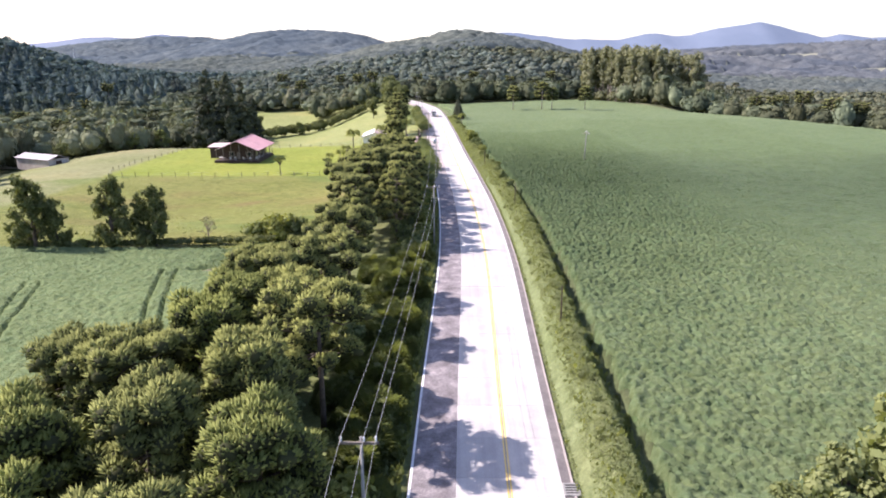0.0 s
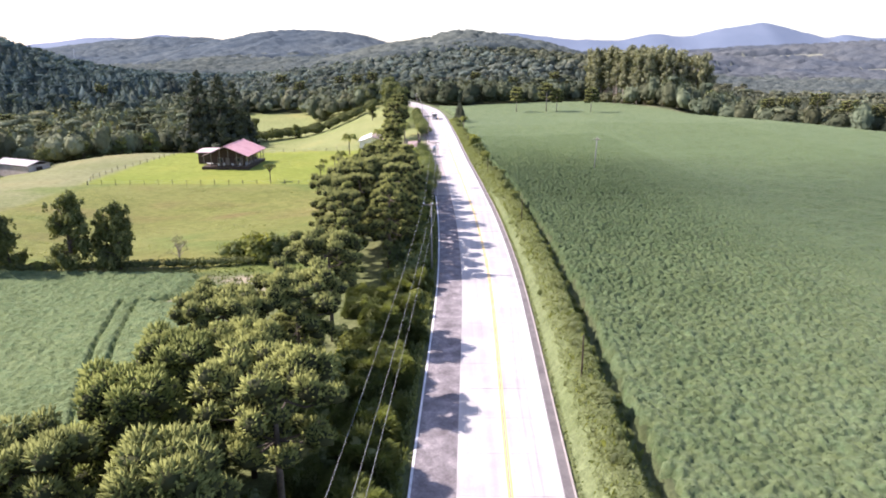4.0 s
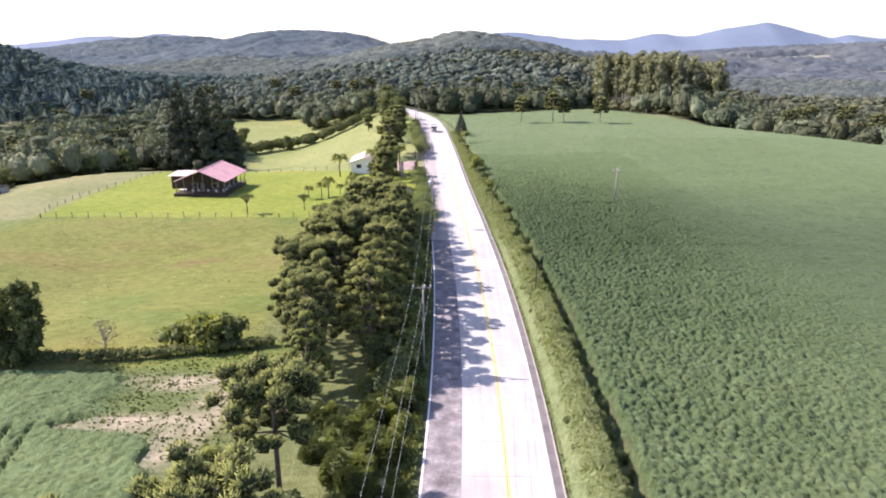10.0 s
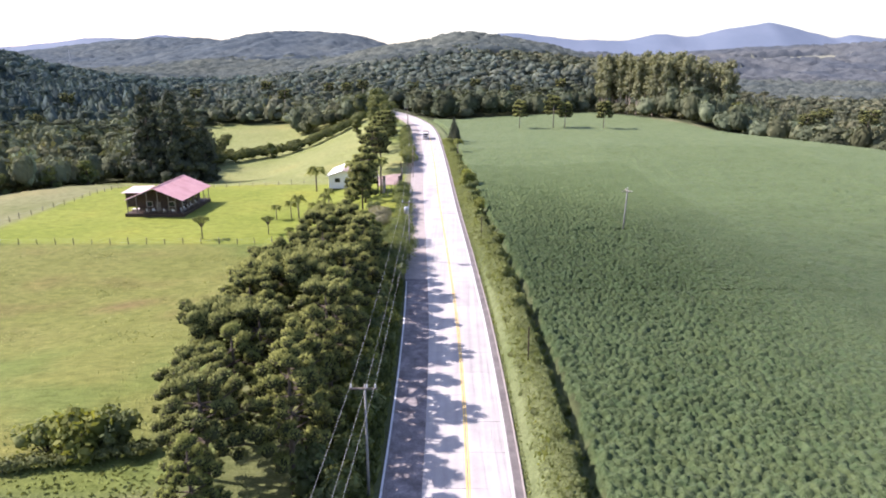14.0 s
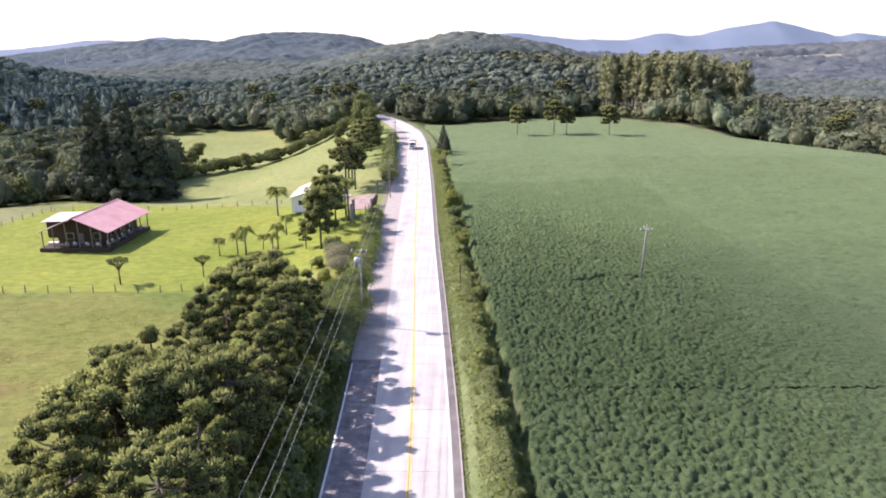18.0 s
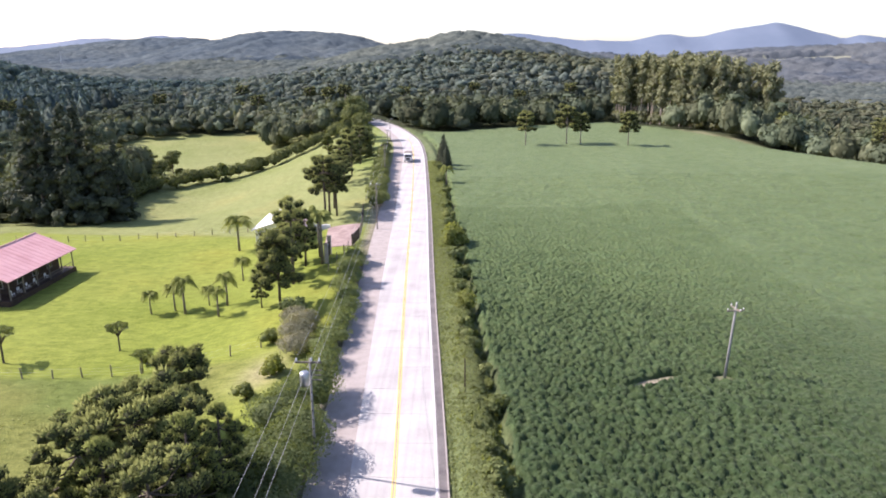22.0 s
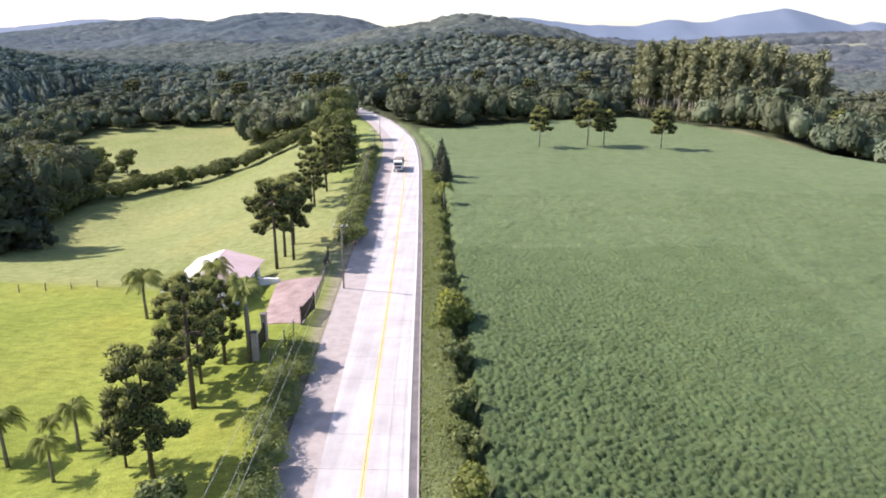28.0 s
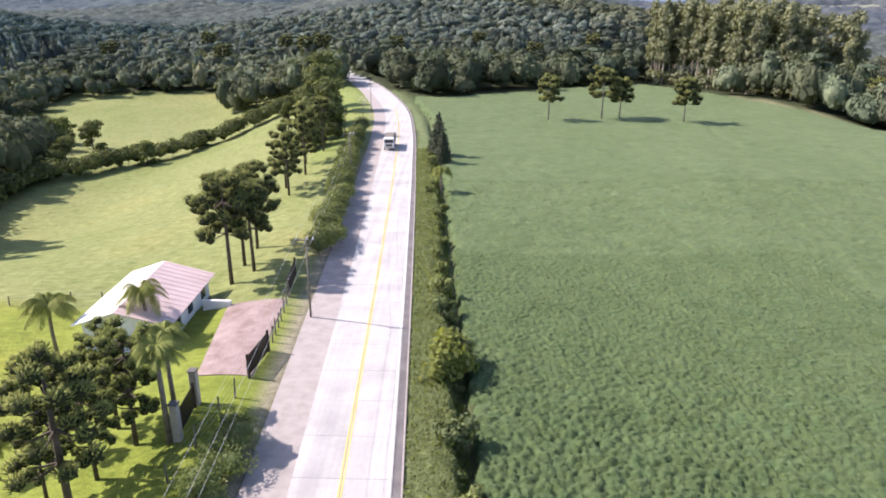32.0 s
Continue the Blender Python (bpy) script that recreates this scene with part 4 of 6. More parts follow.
def scatter(x0, x1, y0, y1, gap, rg):
    """Jittered grid of points."""
    xs, ys = np.meshgrid(np.arange(x0, x1, gap), np.arange(y0, y1, gap))
    p = np.stack([xs.ravel(), ys.ravel()], -1)
    return p + rg.uniform(-0.48, 0.48, p.shape) * gap


def wooded(p):
    """Where the near woods stand."""
    x, y = p[:, 0], p[:, 1]
    d = x - road_x(np.clip(y, -120, 640))
    edge = 278 - 0.40 * y
    farline = 427 + 0.75 * np.clip(x, 0, 85)
    right = ((d > 9) | ((y > 552) & (d > -13))) & (((y > farline) & (x < edge + 30)) | (x > edge + 6))
    along = ((x - 122) * 0.72 - (y - 472) * 0.69) / 48
    across = ((x - 122) * 0.69 + (y - 472) * 0.72) / 24
    right &= ~(along ** 2 + across ** 2 < 1)
    u = -d
    left_far = ((u > 12) | (y > 552)) & (y > 520 - 0.45 * np.clip(u - 100, 0, 140))
    left_far |= (u > 10) & (u < 62) & (y > 452)
    left_side = (u > 132 - 0.18 * (y - 180)) & (y > 150) & (y < 320)
    left_side |= (u > 92) & (y > 286) & (y < 345)
    left_side |= (u > 92 + 0.5 * (y - 345)) & (y >= 345) & (y < 400)
    left_side |= (u > 145) & (y >= 395)
    left_side &= ~((x > -158) & (x < -112) & (y > 196) & (y < 240))
    return right | left_far | left_side


rg = np.random.default_rng(21)
fine = [crown_template(s, 210, 0.2, 0.72) for s in range(8)]
mids = [crown_template(s + 20, 40, 0.34, 0.8, 0.72, 1) for s in range(6)]
umbrellas = [crown_template(s + 60, 110, 0.26, 0.7, 0.45) for s in range(4)]


def in_view(p, lo=0.74):
    return np.abs(p[:, 0]) < lo * (p[:, 1] + 40) + 25


p = scatter(-420, 420, 150, 620, 6.6, rg)
p = p[wooded(p) & in_view(p)]
patch = np.array([noise.noise(Vector((a * 0.02, c * 0.02, 0))) for a, c in p])
hgt = rg.uniform(7.5, 15.0, len(p)) + 5 * patch
slim = (p[:, 0] < -230) & (p[:, 1] > 380) & (rg.random(len(p)) < 0.55)
rad = np.where(slim, rg.uniform(4.4, 6.2, len(p)), np.where(p[:, 0] + 0.4 * p[:, 1] > 320, rg.uniform(2.4, 4.4, len(p)), rg.uniform(3.2, 6.8, len(p))))
hgt = np.where(slim, hgt + rg.uniform(2, 6, len(p)), hgt)
tal = np.where(slim, rg.uniform(4.8, 7.4, len(p)), hgt * rg.uniform(0.55, 0.82, len(p)))
def stand_haze_tone(p):
    """Tone of the trees: dark pines on the near hill, green elsewhere; haze put in as grey down the far slope and as
    blue with distance.
    """
    x, y = p[:, 0], p[:, 1]
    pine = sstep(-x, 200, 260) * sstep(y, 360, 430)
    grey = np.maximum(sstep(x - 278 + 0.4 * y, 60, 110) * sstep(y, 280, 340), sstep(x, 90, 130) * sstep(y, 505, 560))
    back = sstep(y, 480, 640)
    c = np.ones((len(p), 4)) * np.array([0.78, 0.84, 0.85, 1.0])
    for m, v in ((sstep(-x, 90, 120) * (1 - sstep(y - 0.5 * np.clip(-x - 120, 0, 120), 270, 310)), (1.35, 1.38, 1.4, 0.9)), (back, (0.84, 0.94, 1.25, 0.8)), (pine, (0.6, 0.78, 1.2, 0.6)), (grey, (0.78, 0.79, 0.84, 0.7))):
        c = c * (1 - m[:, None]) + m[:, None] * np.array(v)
    return c


spires = [spire_template(s + 80, 60, 0.34) for s in range(4)]
close = ~slim & (p[:, 1] < 470) & (np.abs(p[:, 0]) < 290)
for sel, kit, sd in ((close, fine, 1), (~close & ~slim, mids, 11), (slim, spires, 12)):
    grove("woodland", p[sel], hgt[sel], rad[sel], kit, M_FOREST, "dense dark green native woodland with uneven crowns", sd, tall=tal[sel], cast=stand_haze_tone(p[sel]))
pick = rg.random(len(p)) < 0.13
q = p[pick]
grove("woodland", q, hgt[pick] + rg.uniform(3.0, 6.0, len(q)), rg.uniform(3.0, 4.6, len(q)), umbrellas, M_FOREST, "flat-topped pine crowns above the native woodland", 6, tall=rg.uniform(2.6, 4.0, len(q)), cast=stand_haze_tone(q))
p2 = scatter(-640, 640, 620, 900, 8.2, rg)
p2 = p2[in_view(p2) & (np.abs(p2[:, 0] - road_x(np.clip(p2[:, 1], -120, 640))) > -1)]
grove("woodland", p2, rg.uniform(8, 16, len(p2)), rg.uniform(4.4, 8.2, len(p2)), mids, M_FOREST, "distant wooded hillside with rounded crowns", 2, tall=rg.uniform(4, 8, len(p2)), cast=stand_haze_tone(p2))


def canopy_sheet(y0, y1, step, rise, mat, label, seed, west=-9e9, east=9e9):
    """Continuous rough canopy over the far hills."""
    xs, ys = np.meshgrid(np.arange(-0.72 * y1, 0.74 * y1, step), np.arange(y0, y1, step))
    rr = np.random.default_rng(seed)
    xs = xs + rr.uniform(-0.3, 0.3, xs.shape) * step
    lump = np.array([noise.noise(Vector((a * 0.012, c * 0.012, seed))) for a, c in zip(xs.ravel(), ys.ravel())]).reshape(xs.shape)
    open_ground = np.zeros(xs.shape, bool)
    for fx, fy, wx, wy in ((640, 1500, 95, 60), (790, 1720, 130, 55), (560, 1360, 60, 45), (900, 1480, 70, 50)):
        open_ground |= ((xs - fx) / wx) ** 2 + ((ys - fy) / wy) ** 2 < 1
    z = ground_z(xs, ys) - 0.25 * (np.hypot(xs, ys) / 1000) ** 2 + np.where(open_ground, 2, 7 + rise * rr.random(xs.shape) ** 0.7 + 5 * lump)
    z[0] -= 18
    ny, nx = xs.shape
    i = np.arange(nx * ny).reshape(ny, nx)
    keep = ((np.abs(xs[:-1, :-1]) < 0.74 * ys[:-1, :-1] + 60) & (xs[:-1, :-1] > west) & (xs[:-1, :-1] < east)).ravel()
    Fq = np.stack([i[:-1, :-1], i[:-1, 1:], i[1:, 1:], i[1:, :-1]], -1).reshape(-1, 4)[keep]
    bare = (open_ground[:-1, :-1] & open_ground[1:, 1:]).ravel()[keep]
    V = np.stack([xs, ys, z], -1).reshape(-1, 3)
    if bare.any():
        field = part("far_pasture", mesh_np("far_pasture", V, Fq[bare]), M_FARFIELD)
        tagged(field, "pale distant pasture among the woods", "pasture", kind="stuff")
    Fq = Fq[~bare]
    Fq = np.concatenate([Fq[:, [0, 1, 2]], Fq[:, [0, 2, 3]]])
    ob = part("woodland", mesh_np("woodland", np.stack([xs, ys, z], -1).reshape(-1, 3), Fq), mat)
    return tagged(ob, label, "woodland", kind="stuff")


def far_canopy(name, dark, light, scale):
    m, nt, ln = nodes_of(name)
    b = nt["Principled BSDF"]
    b.inputs["Roughness"].default_value, b.inputs["Specular IOR Level"].default_value = 1.0, 0.0
    a = noise_node(nt, ln, scale, 6, 0.75)
    g = noise_node(nt, ln, scale * 0.12, 3)
    # dark mottles paint the shade between the crowns
    r = ramp(nt, [(0.34, dark), (0.62, light)])
    ln.new(a.outputs["Fac"], r.inputs[0])
    r2 = ramp(nt, [(0.35, (0.82, 0.86, 0.9)), (0.65, (1.15, 1.1, 1.0))])
    ln.new(g.outputs["Fac"], r2.inputs[0])
    ln.new(mixc(nt, ln, 1.0, r.outputs[0], r2.outputs[0], "MULTIPLY"), b.inputs["Base Color"])
    return m


M_FARFIELD = surface("pale_far_pasture", (0.15, 0.16, 0.115), (0.21, 0.215, 0.155), 0.02, 0.95)
# haze is put into these woods' colours, greyer and bluer farther off
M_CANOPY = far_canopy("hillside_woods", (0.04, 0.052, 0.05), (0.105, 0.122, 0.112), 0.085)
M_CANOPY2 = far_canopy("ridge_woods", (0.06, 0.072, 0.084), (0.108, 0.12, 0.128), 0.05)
canopy_sheet(850, 1260, 6.0, 9, M_CANOPY, "wooded hillside, grey-green crowns with painted haze", 4)
M_CANOPY3 = far_canopy("haze_blue_ridge_woods", (0.05, 0.066, 0.08), (0.098, 0.12, 0.13), 0.05)
canopy_sheet(1225, 2700, 11.0, 11, M_CANOPY2, "far wooded ridges, green greyed by painted haze", 5, west=120)
canopy_sheet(1225, 2700, 11.0, 11, M_CANOPY3, "far wooded ridge, dark green blued by painted haze", 5, east=132)

# far mountains; the haze is put into their blue colour and a faint glow
def ridge(name, y, pts, label, mat, depth=500):
    xs = np.linspace(pts[0][0], pts[-1][0], 260)
    zs = np.interp(xs, [q[0] for q in pts], [q[1] for q in pts])
    zs = np.convolve(np.pad(zs, 1, mode="edge"), np.ones(3) / 3, "valid")
    wob = np.array([noise.fractal(Vector((x * 0.006, y, 0)), 1.0, 2.0, 5) for x in xs])
    zs = zs + wob * 8
    rows = []
    for k in range(10):
        f = k / 9
        sp = np.array([noise.fractal(Vector((x * 0.005, f * 3 + y, 5)), 1.0, 2.0, 4) for x in xs])
        rows.append(np.stack([xs, y - depth * f + sp * 60 * f, zs * (1 - f) ** 1.15 - 60 * f + sp * 14 * f * (1 - f)], -1))
    V = np.concatenate(rows)
    n = len(xs)
    i = np.arange(9 * n).reshape(9, n)
    Fq = np.stack([i[:, :-1], i[:, 1:], i[:, 1:] + n, i[:, :-1] + n], -1).reshape(-1, 4)
    ob = part(name, mesh_np(name, V, Fq, True), mat)
    return tagged(ob, label, "mountains", kind="structure")


M_MOUNTAIN, nt, ln = nodes_of("haze_blue_mountain")
b = nt["Principled BSDF"]
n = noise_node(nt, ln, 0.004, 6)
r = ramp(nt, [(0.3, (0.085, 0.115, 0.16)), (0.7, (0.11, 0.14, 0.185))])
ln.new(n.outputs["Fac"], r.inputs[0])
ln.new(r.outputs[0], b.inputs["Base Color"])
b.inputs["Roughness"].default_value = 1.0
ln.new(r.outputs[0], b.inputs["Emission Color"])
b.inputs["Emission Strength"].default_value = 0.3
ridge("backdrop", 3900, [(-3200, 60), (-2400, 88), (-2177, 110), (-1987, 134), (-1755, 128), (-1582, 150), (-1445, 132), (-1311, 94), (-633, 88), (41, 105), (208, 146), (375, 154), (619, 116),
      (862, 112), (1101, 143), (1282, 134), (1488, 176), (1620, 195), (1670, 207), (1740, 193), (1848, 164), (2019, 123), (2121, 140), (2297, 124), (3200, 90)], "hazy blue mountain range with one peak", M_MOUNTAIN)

# ---------------------------------------------------------------- soy fields
def swells(x, y):
    """Lusher and thinner growth over a few metres."""
    v = 0.0
    for k in range(6):
        a = k * 2.4 + 0.5
        v = v + np.sin((0.45 + 0.11 * k) * (math.cos(a) * x + math.sin(a) * y) + 2.1 * k * k)
    return 0.035 * v


def tufted(shape, step, size, rr):
    """Random humps of about the given size on a grid of the given step."""
    k = max(1, int(round(size / step)))
    ny, nx = shape[0] // k + 3, shape[1] // k + 3
    g = rr.normal(0, 1, (ny, nx))
    yi, xi = np.arange(shape[0]) / k, np.arange(shape[1]) / k
    y0, x0 = yi.astype(int), xi.astype(int)
    fy, fx = sstep(yi - y0, 0, 1)[:, None], sstep(xi - x0, 0, 1)[None, :]
    a = g[y0][:, x0] * (1 - fx) + g[y0][:, x0 + 1] * fx
    c = g[y0 + 1][:, x0] * (1 - fx) + g[y0 + 1][:, x0 + 1] * fx
    return a * (1 - fy) + c * fy


def lush(x, y):
    """1 in the belt beside the road, easing off across the field."""
    return (1 - sstep(np.abs(x), 18, 50)) * (1 - sstep(y, 180, 264)) * (0.5 + 0.5 * sstep(y, 55, 105))


def canopy(name, x0, x1, y0, y1, step, hgt, label, mat=None):
    """The closed top of the crop: rows, plant-size humps and leaf-size roughness."""
    xs, ys = np.meshgrid(np.arange(x0, x1 + 0.01, step), np.arange(y0, y1 + 0.01, step))
    rr = np.random.default_rng(int(abs(x0) + abs(y0) + 7))
    m = sstep(crop_mask(xs, ys) * (1 - soil_patch(xs, ys)), 0.25, 0.75)
    drilled = (0.03 + 0.13 * sstep(xs, 15, 24) * (1 - sstep(ys, 75, 110))) * np.sin(2 * np.pi * (xs + 0.03 * ys) / 0.75) if step < 0.35 else 0
    rough = 0.24 * np.abs(tufted(xs.shape, step, 0.42, rr)) ** 0.7 + 0.12 * tufted(xs.shape, step, 0.9, rr) + rr.normal(0, 0.07, xs.shape) - 0.2
    fade = sstep(xs - x0, 0, 0.8) * sstep(x1 - xs, 0, 0.8) * sstep(ys - y0, 0, 0.8) * sstep(y1 - ys, 0, 0.8)
    z = ground_z(xs, ys) - 0.3 + m * (0.3 + hgt + swells(xs, ys) + (drilled + rough * 0.62) * fade)
    ny, nx = xs.shape
    i = np.arange(nx * ny).reshape(ny, nx)
    keep = ((m[:-1, :-1] + m[1:, 1:] + m[:-1, 1:] + m[1:, :-1]) > 0.02).ravel()
    Fq = np.stack([i[:-1, :-1], i[:-1, 1:], i[1:, 1:], i[1:, :-1]], -1).reshape(-1, 4)[keep]
    ob = part(name, mesh_np(name, np.stack([xs, ys, z], -1).reshape(-1, 3), Fq, step > 1), mat or M_SOYBASE)
    return tagged(ob, label, "crop", kind="stuff")


PITCH = 0.54                                           # between soy plants
rr = np.random.default_rng(61)
PLANTS = np.concatenate([rr.normal(0, 0.24, (520, 200, 2)), rr.uniform(0.65, 1.25, (520, 200, 1)) * (rr.random((520, 200, 1)) > 0.08), rr.normal(0, 1, (520, 200, 1))], -1)   # offset, vigour, height


def plant_at(iy, ix):
    """Centre, vigour and height of the soy plant in one cell of the drilled rows."""
    q = PLANTS[iy % 520, ix % 200]
    y = (iy + 0.5 + q[..., 1]) * PITCH
    return (ix + 0.5 + q[..., 0]) * PITCH - 0.03 * y, y, q[..., 2], q[..., 3]


def soy_rows(x0, x1, y0, y1, step, hgt, label, mat=None, depth=None):
    """The crop near the road: every plant a leafy dome, dark gaps between them and where one is missing."""
    xs, ys = np.meshgrid(np.arange(x0, x1 + 0.01, step), np.arange(y0, y1 + 0.01, step))
    rr = np.random.default_rng(int(y0) + 3)
    iy, ix = np.floor(ys / PITCH).astype(int), np.floor((xs + 0.03 * ys) / PITCH).astype(int)
    top = np.full(xs.shape, -0.4)
    for j in (-1, 0, 1):
        for i in (-1, 0, 1):
            cx, cy, v, t = plant_at(iy + j, ix + i)
            d2 = ((xs - cx) ** 2 + (ys - cy) ** 2) / (PITCH * 0.7 * np.maximum(v, 0.3)) ** 2
            top = np.maximum(top, np.where(v > 0, 0.1 * v + 0.075 * t - 0.47 * d2, -1))
    m = sstep(crop_mask(xs, ys) * (1 - soil_patch(xs, ys)), 0.25, 0.75)
    e = lush(xs, ys) if depth is None else depth
    z = ground_z(xs, ys) - 0.3 + m * (0.3 + hgt + swells(xs, ys) + top * (0.22 + 0.78 * e) + rr.normal(0, 0.035, xs.shape))
    ny, nx = xs.shape
    i = np.arange(nx * ny).reshape(ny, nx)
    keep = ((m[:-1, :-1] + m[1:, 1:] + m[:-1, 1:] + m[1:, :-1]) > 0.02).ravel()
    Fq = np.stack([i[:-1, :-1], i[:-1, 1:], i[1:, 1:], i[1:, :-1]], -1).reshape(-1, 4)[keep]
    ob = part("soy_field", mesh_np("soy_field", np.stack([xs, ys, z], -1).reshape(-1, 3), Fq, False), mat or M_SOYBASE)
    return tagged(ob, label, "crop", kind="stuff")


def soy_leaves(x0, x1, y0, y1, leaves, hgt, seed, label, mat=None):
    """Upper leaves of the plants nearest to the road."""
    rr = np.random.default_rng(seed)
    iy, ix = np.meshgrid(np.arange(int(y0 / PITCH), int(y1 / PITCH)), np.arange(int(x0 / PITCH), int(x1 / PITCH)), indexing="ij")
    px, py, v, t = [q.ravel() for q in plant_at(iy, ix)]
    k = (crop_mask(px, py) * (1 - soil_patch(px, py)) > 0.3) & (v > 0)
    if x0 > -20:
        k &= rr.random(len(px)) < 0.2 + 0.8 * lush(px, py)
    px, py, v, t = px[k], py[k], v[k], t[k]
    n = len(px)
    r, a = np.sqrt(rr.random((n, leaves))), rr.uniform(0, 6.283, (n, leaves))
    dx, dy = r * np.cos(a), r * np.sin(a)
    w = PITCH * 0.55 * v[:, None]
    tall = ground_z(px, py) + hgt + swells(px, py) + 0.075 * t + 0.1 * v
    P = np.stack([px[:, None] + dx * w, py[:, None] + dy * w, tall[:, None] + 0.04 - 0.26 * r ** 2 + rr.normal(0, 0.03, r.shape)], -1)
    N = np.stack([dx, dy, np.full_like(dx, 0.9)], -1)
    N /= np.linalg.norm(N, axis=-1, keepdims=True)
    V, Fq = leaf_quads(P.reshape(-1, 3), N.reshape(-1, 3), 0.13, rr, 1.3, 0.45)
    ob = part("soy_plants", mesh_np("soy_plants", V, Fq), mat or M_SOY)
    return tagged(ob, label, "crop", kind="stuff")


SOY = "dense green soy crop in rows"
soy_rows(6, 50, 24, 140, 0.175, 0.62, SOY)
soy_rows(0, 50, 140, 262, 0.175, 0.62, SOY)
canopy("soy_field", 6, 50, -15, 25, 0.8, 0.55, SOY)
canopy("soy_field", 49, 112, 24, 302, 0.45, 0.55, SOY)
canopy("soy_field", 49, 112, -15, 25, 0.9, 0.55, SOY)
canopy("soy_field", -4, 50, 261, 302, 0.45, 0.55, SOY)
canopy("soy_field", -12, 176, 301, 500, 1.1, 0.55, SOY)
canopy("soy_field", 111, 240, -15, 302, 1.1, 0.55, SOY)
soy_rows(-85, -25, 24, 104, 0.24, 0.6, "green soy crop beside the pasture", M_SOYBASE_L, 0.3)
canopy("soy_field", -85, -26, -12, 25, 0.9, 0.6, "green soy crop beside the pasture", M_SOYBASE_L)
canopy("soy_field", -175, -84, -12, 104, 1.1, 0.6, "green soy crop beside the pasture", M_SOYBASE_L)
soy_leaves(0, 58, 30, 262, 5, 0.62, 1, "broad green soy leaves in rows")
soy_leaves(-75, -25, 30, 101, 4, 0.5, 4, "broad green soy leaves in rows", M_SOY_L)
# ---------------------------------------------------------------- trees of the yard, the meadow and the field
def set_of(kinds, spots, seed=1):
    """Places of one kind of tree: the models first, then copies. spots: x, y, height; kinds: (model, its height)."""
    rr = random.Random(seed)
    fresh = set()
    for i, (x, y, h) in enumerate(spots):
        k, h0 = kinds[i % len(kinds)]
        s = h / h0
        if k.name in fresh:
            again(k, x, y, s, rr.uniform(0, 6.28))
        else:
            fresh.add(k.name)
            place(k, x, y, s, rr.uniform(0, 6.28))


yard = [(araucaria(11, 2.75, 201, 0.36, M_ARAUC_Y, 60, 0.5, 0.9, fill=0.9), 11), (araucaria(11, 2.5, 202, 0.42, M_ARAUC_L, 60, 0.95, 0.9, fill=0.9), 11)]
for k, _ in yard:
    tagged(k, "young Parana pine with open crown on the lawn", "tree", "yard pines")
set_of(yard, [(-24.2, 202.0, 5.6), (-21.7, 210.6, 13.4), (-21.8, 219.8, 9.6), (-25.4, 213.7, 7.0), (-23.0, 216.0, 8.4), (-26.8, 219.5, 5.2), (-24.5, 222.5, 9.0)], 2)
wide = [(araucaria(8.4, 3.0, 203, 0.42, None, 60, 0.9, 1.15, fill=1.4, top=8), 8.4)]
tagged(wide[0][0], "round-crowned young Parana pine on the open grass", "tree", "yard pines")
set_of(wide, [(-21.7, 167.8, 8.2), (-21.0, 199.9, 10.2)], 3)
grovetrees = [(araucaria(13, 4.2, 211, 0.5, flat=0.95, blades=40, fill=1.3, tuft=1.1), 13), (araucaria(13, 3.9, 212, 0.4, blades=40, fill=1.2, tuft=1.1), 13)]
for k, _ in grovetrees:
    tagged(k, "mature Parana pine beside the meadow", "tree", "meadow pines")
set_of(grovetrees, [(-24.6, 252.5, 13.5), (-27.2, 293.5, 11), (-24.9, 258.8, 12.5), (-29.3, 300, 12), (-25, 265.3, 12), (-27.5, 309, 12), (-22.8, 256, 11.5), (-29.8, 320, 13), (-28, 331, 12)], 3)
fieldtrees = [(araucaria(12.5, 4.3, 221, 0.5, M_ARAUC, 30, 0.95, 1.3, M_PALEBARK, 1.4), 12.5), (araucaria(12.5, 4.0, 222, 0.46, M_ARAUC, 30, 0.95, 1.3, M_PALEBARK, 1.4), 12.5)]
for k, _ in fieldtrees:
    tagged(k, "umbrella-shaped Parana pine standing alone in the crop", "tree", "field pines")
set_of(fieldtrees, [(29.1, 375, 12.5), (50.8, 380, 11.5), (45, 377.5, 14.5), (67.4, 372.5, 12.5), (143, 412, 13)], 4)
oldpines = [(araucaria(18, 4.5, 231, 0.74, M_ARAUC, 14, 0.4, 1.2, M_PALEBARK), 18)]
tagged(oldpines[0][0], "old Parana pine with tall bare trunk at the wood's edge", "tree", "old pines")
set_of(oldpines, [(157, 322, 17), (166, 313, 16), (149, 352, 15), (172, 300, 15)], 5)
# old flat-topped pines that stand out of the woods
emerg = [(-190, 560, 19), (-120, 540, 20), (-95, 575, 19), (-60, 505, 18), (-150, 610, 20), (40, 520, 17), (75, 560, 18), (15, 580, 18), (-230, 430, 18), (-210, 330, 17), (-175, 300, 17), (-250, 500, 20), (190, 420, 17), (215, 460, 17), (-75, 535, 18), (-30, 560, 19)]
for x, y, h in emerg:
    again(oldpines[0][0], x, y, h / 18, x)

conifers = [(conifer(30, 7.5, 301), 30), (conifer(30, 6.5, 302), 30)]
for k, _ in conifers:
    tagged(k, "tall dark conifer in a dense clump behind the house", "tree", "conifer clump")
set_of(conifers, [(-105, 286, 33), (-96, 284, 31), (-109, 294, 30), (-100, 296, 31), (-92, 289, 29), (-88.5, 293, 22)], 6)

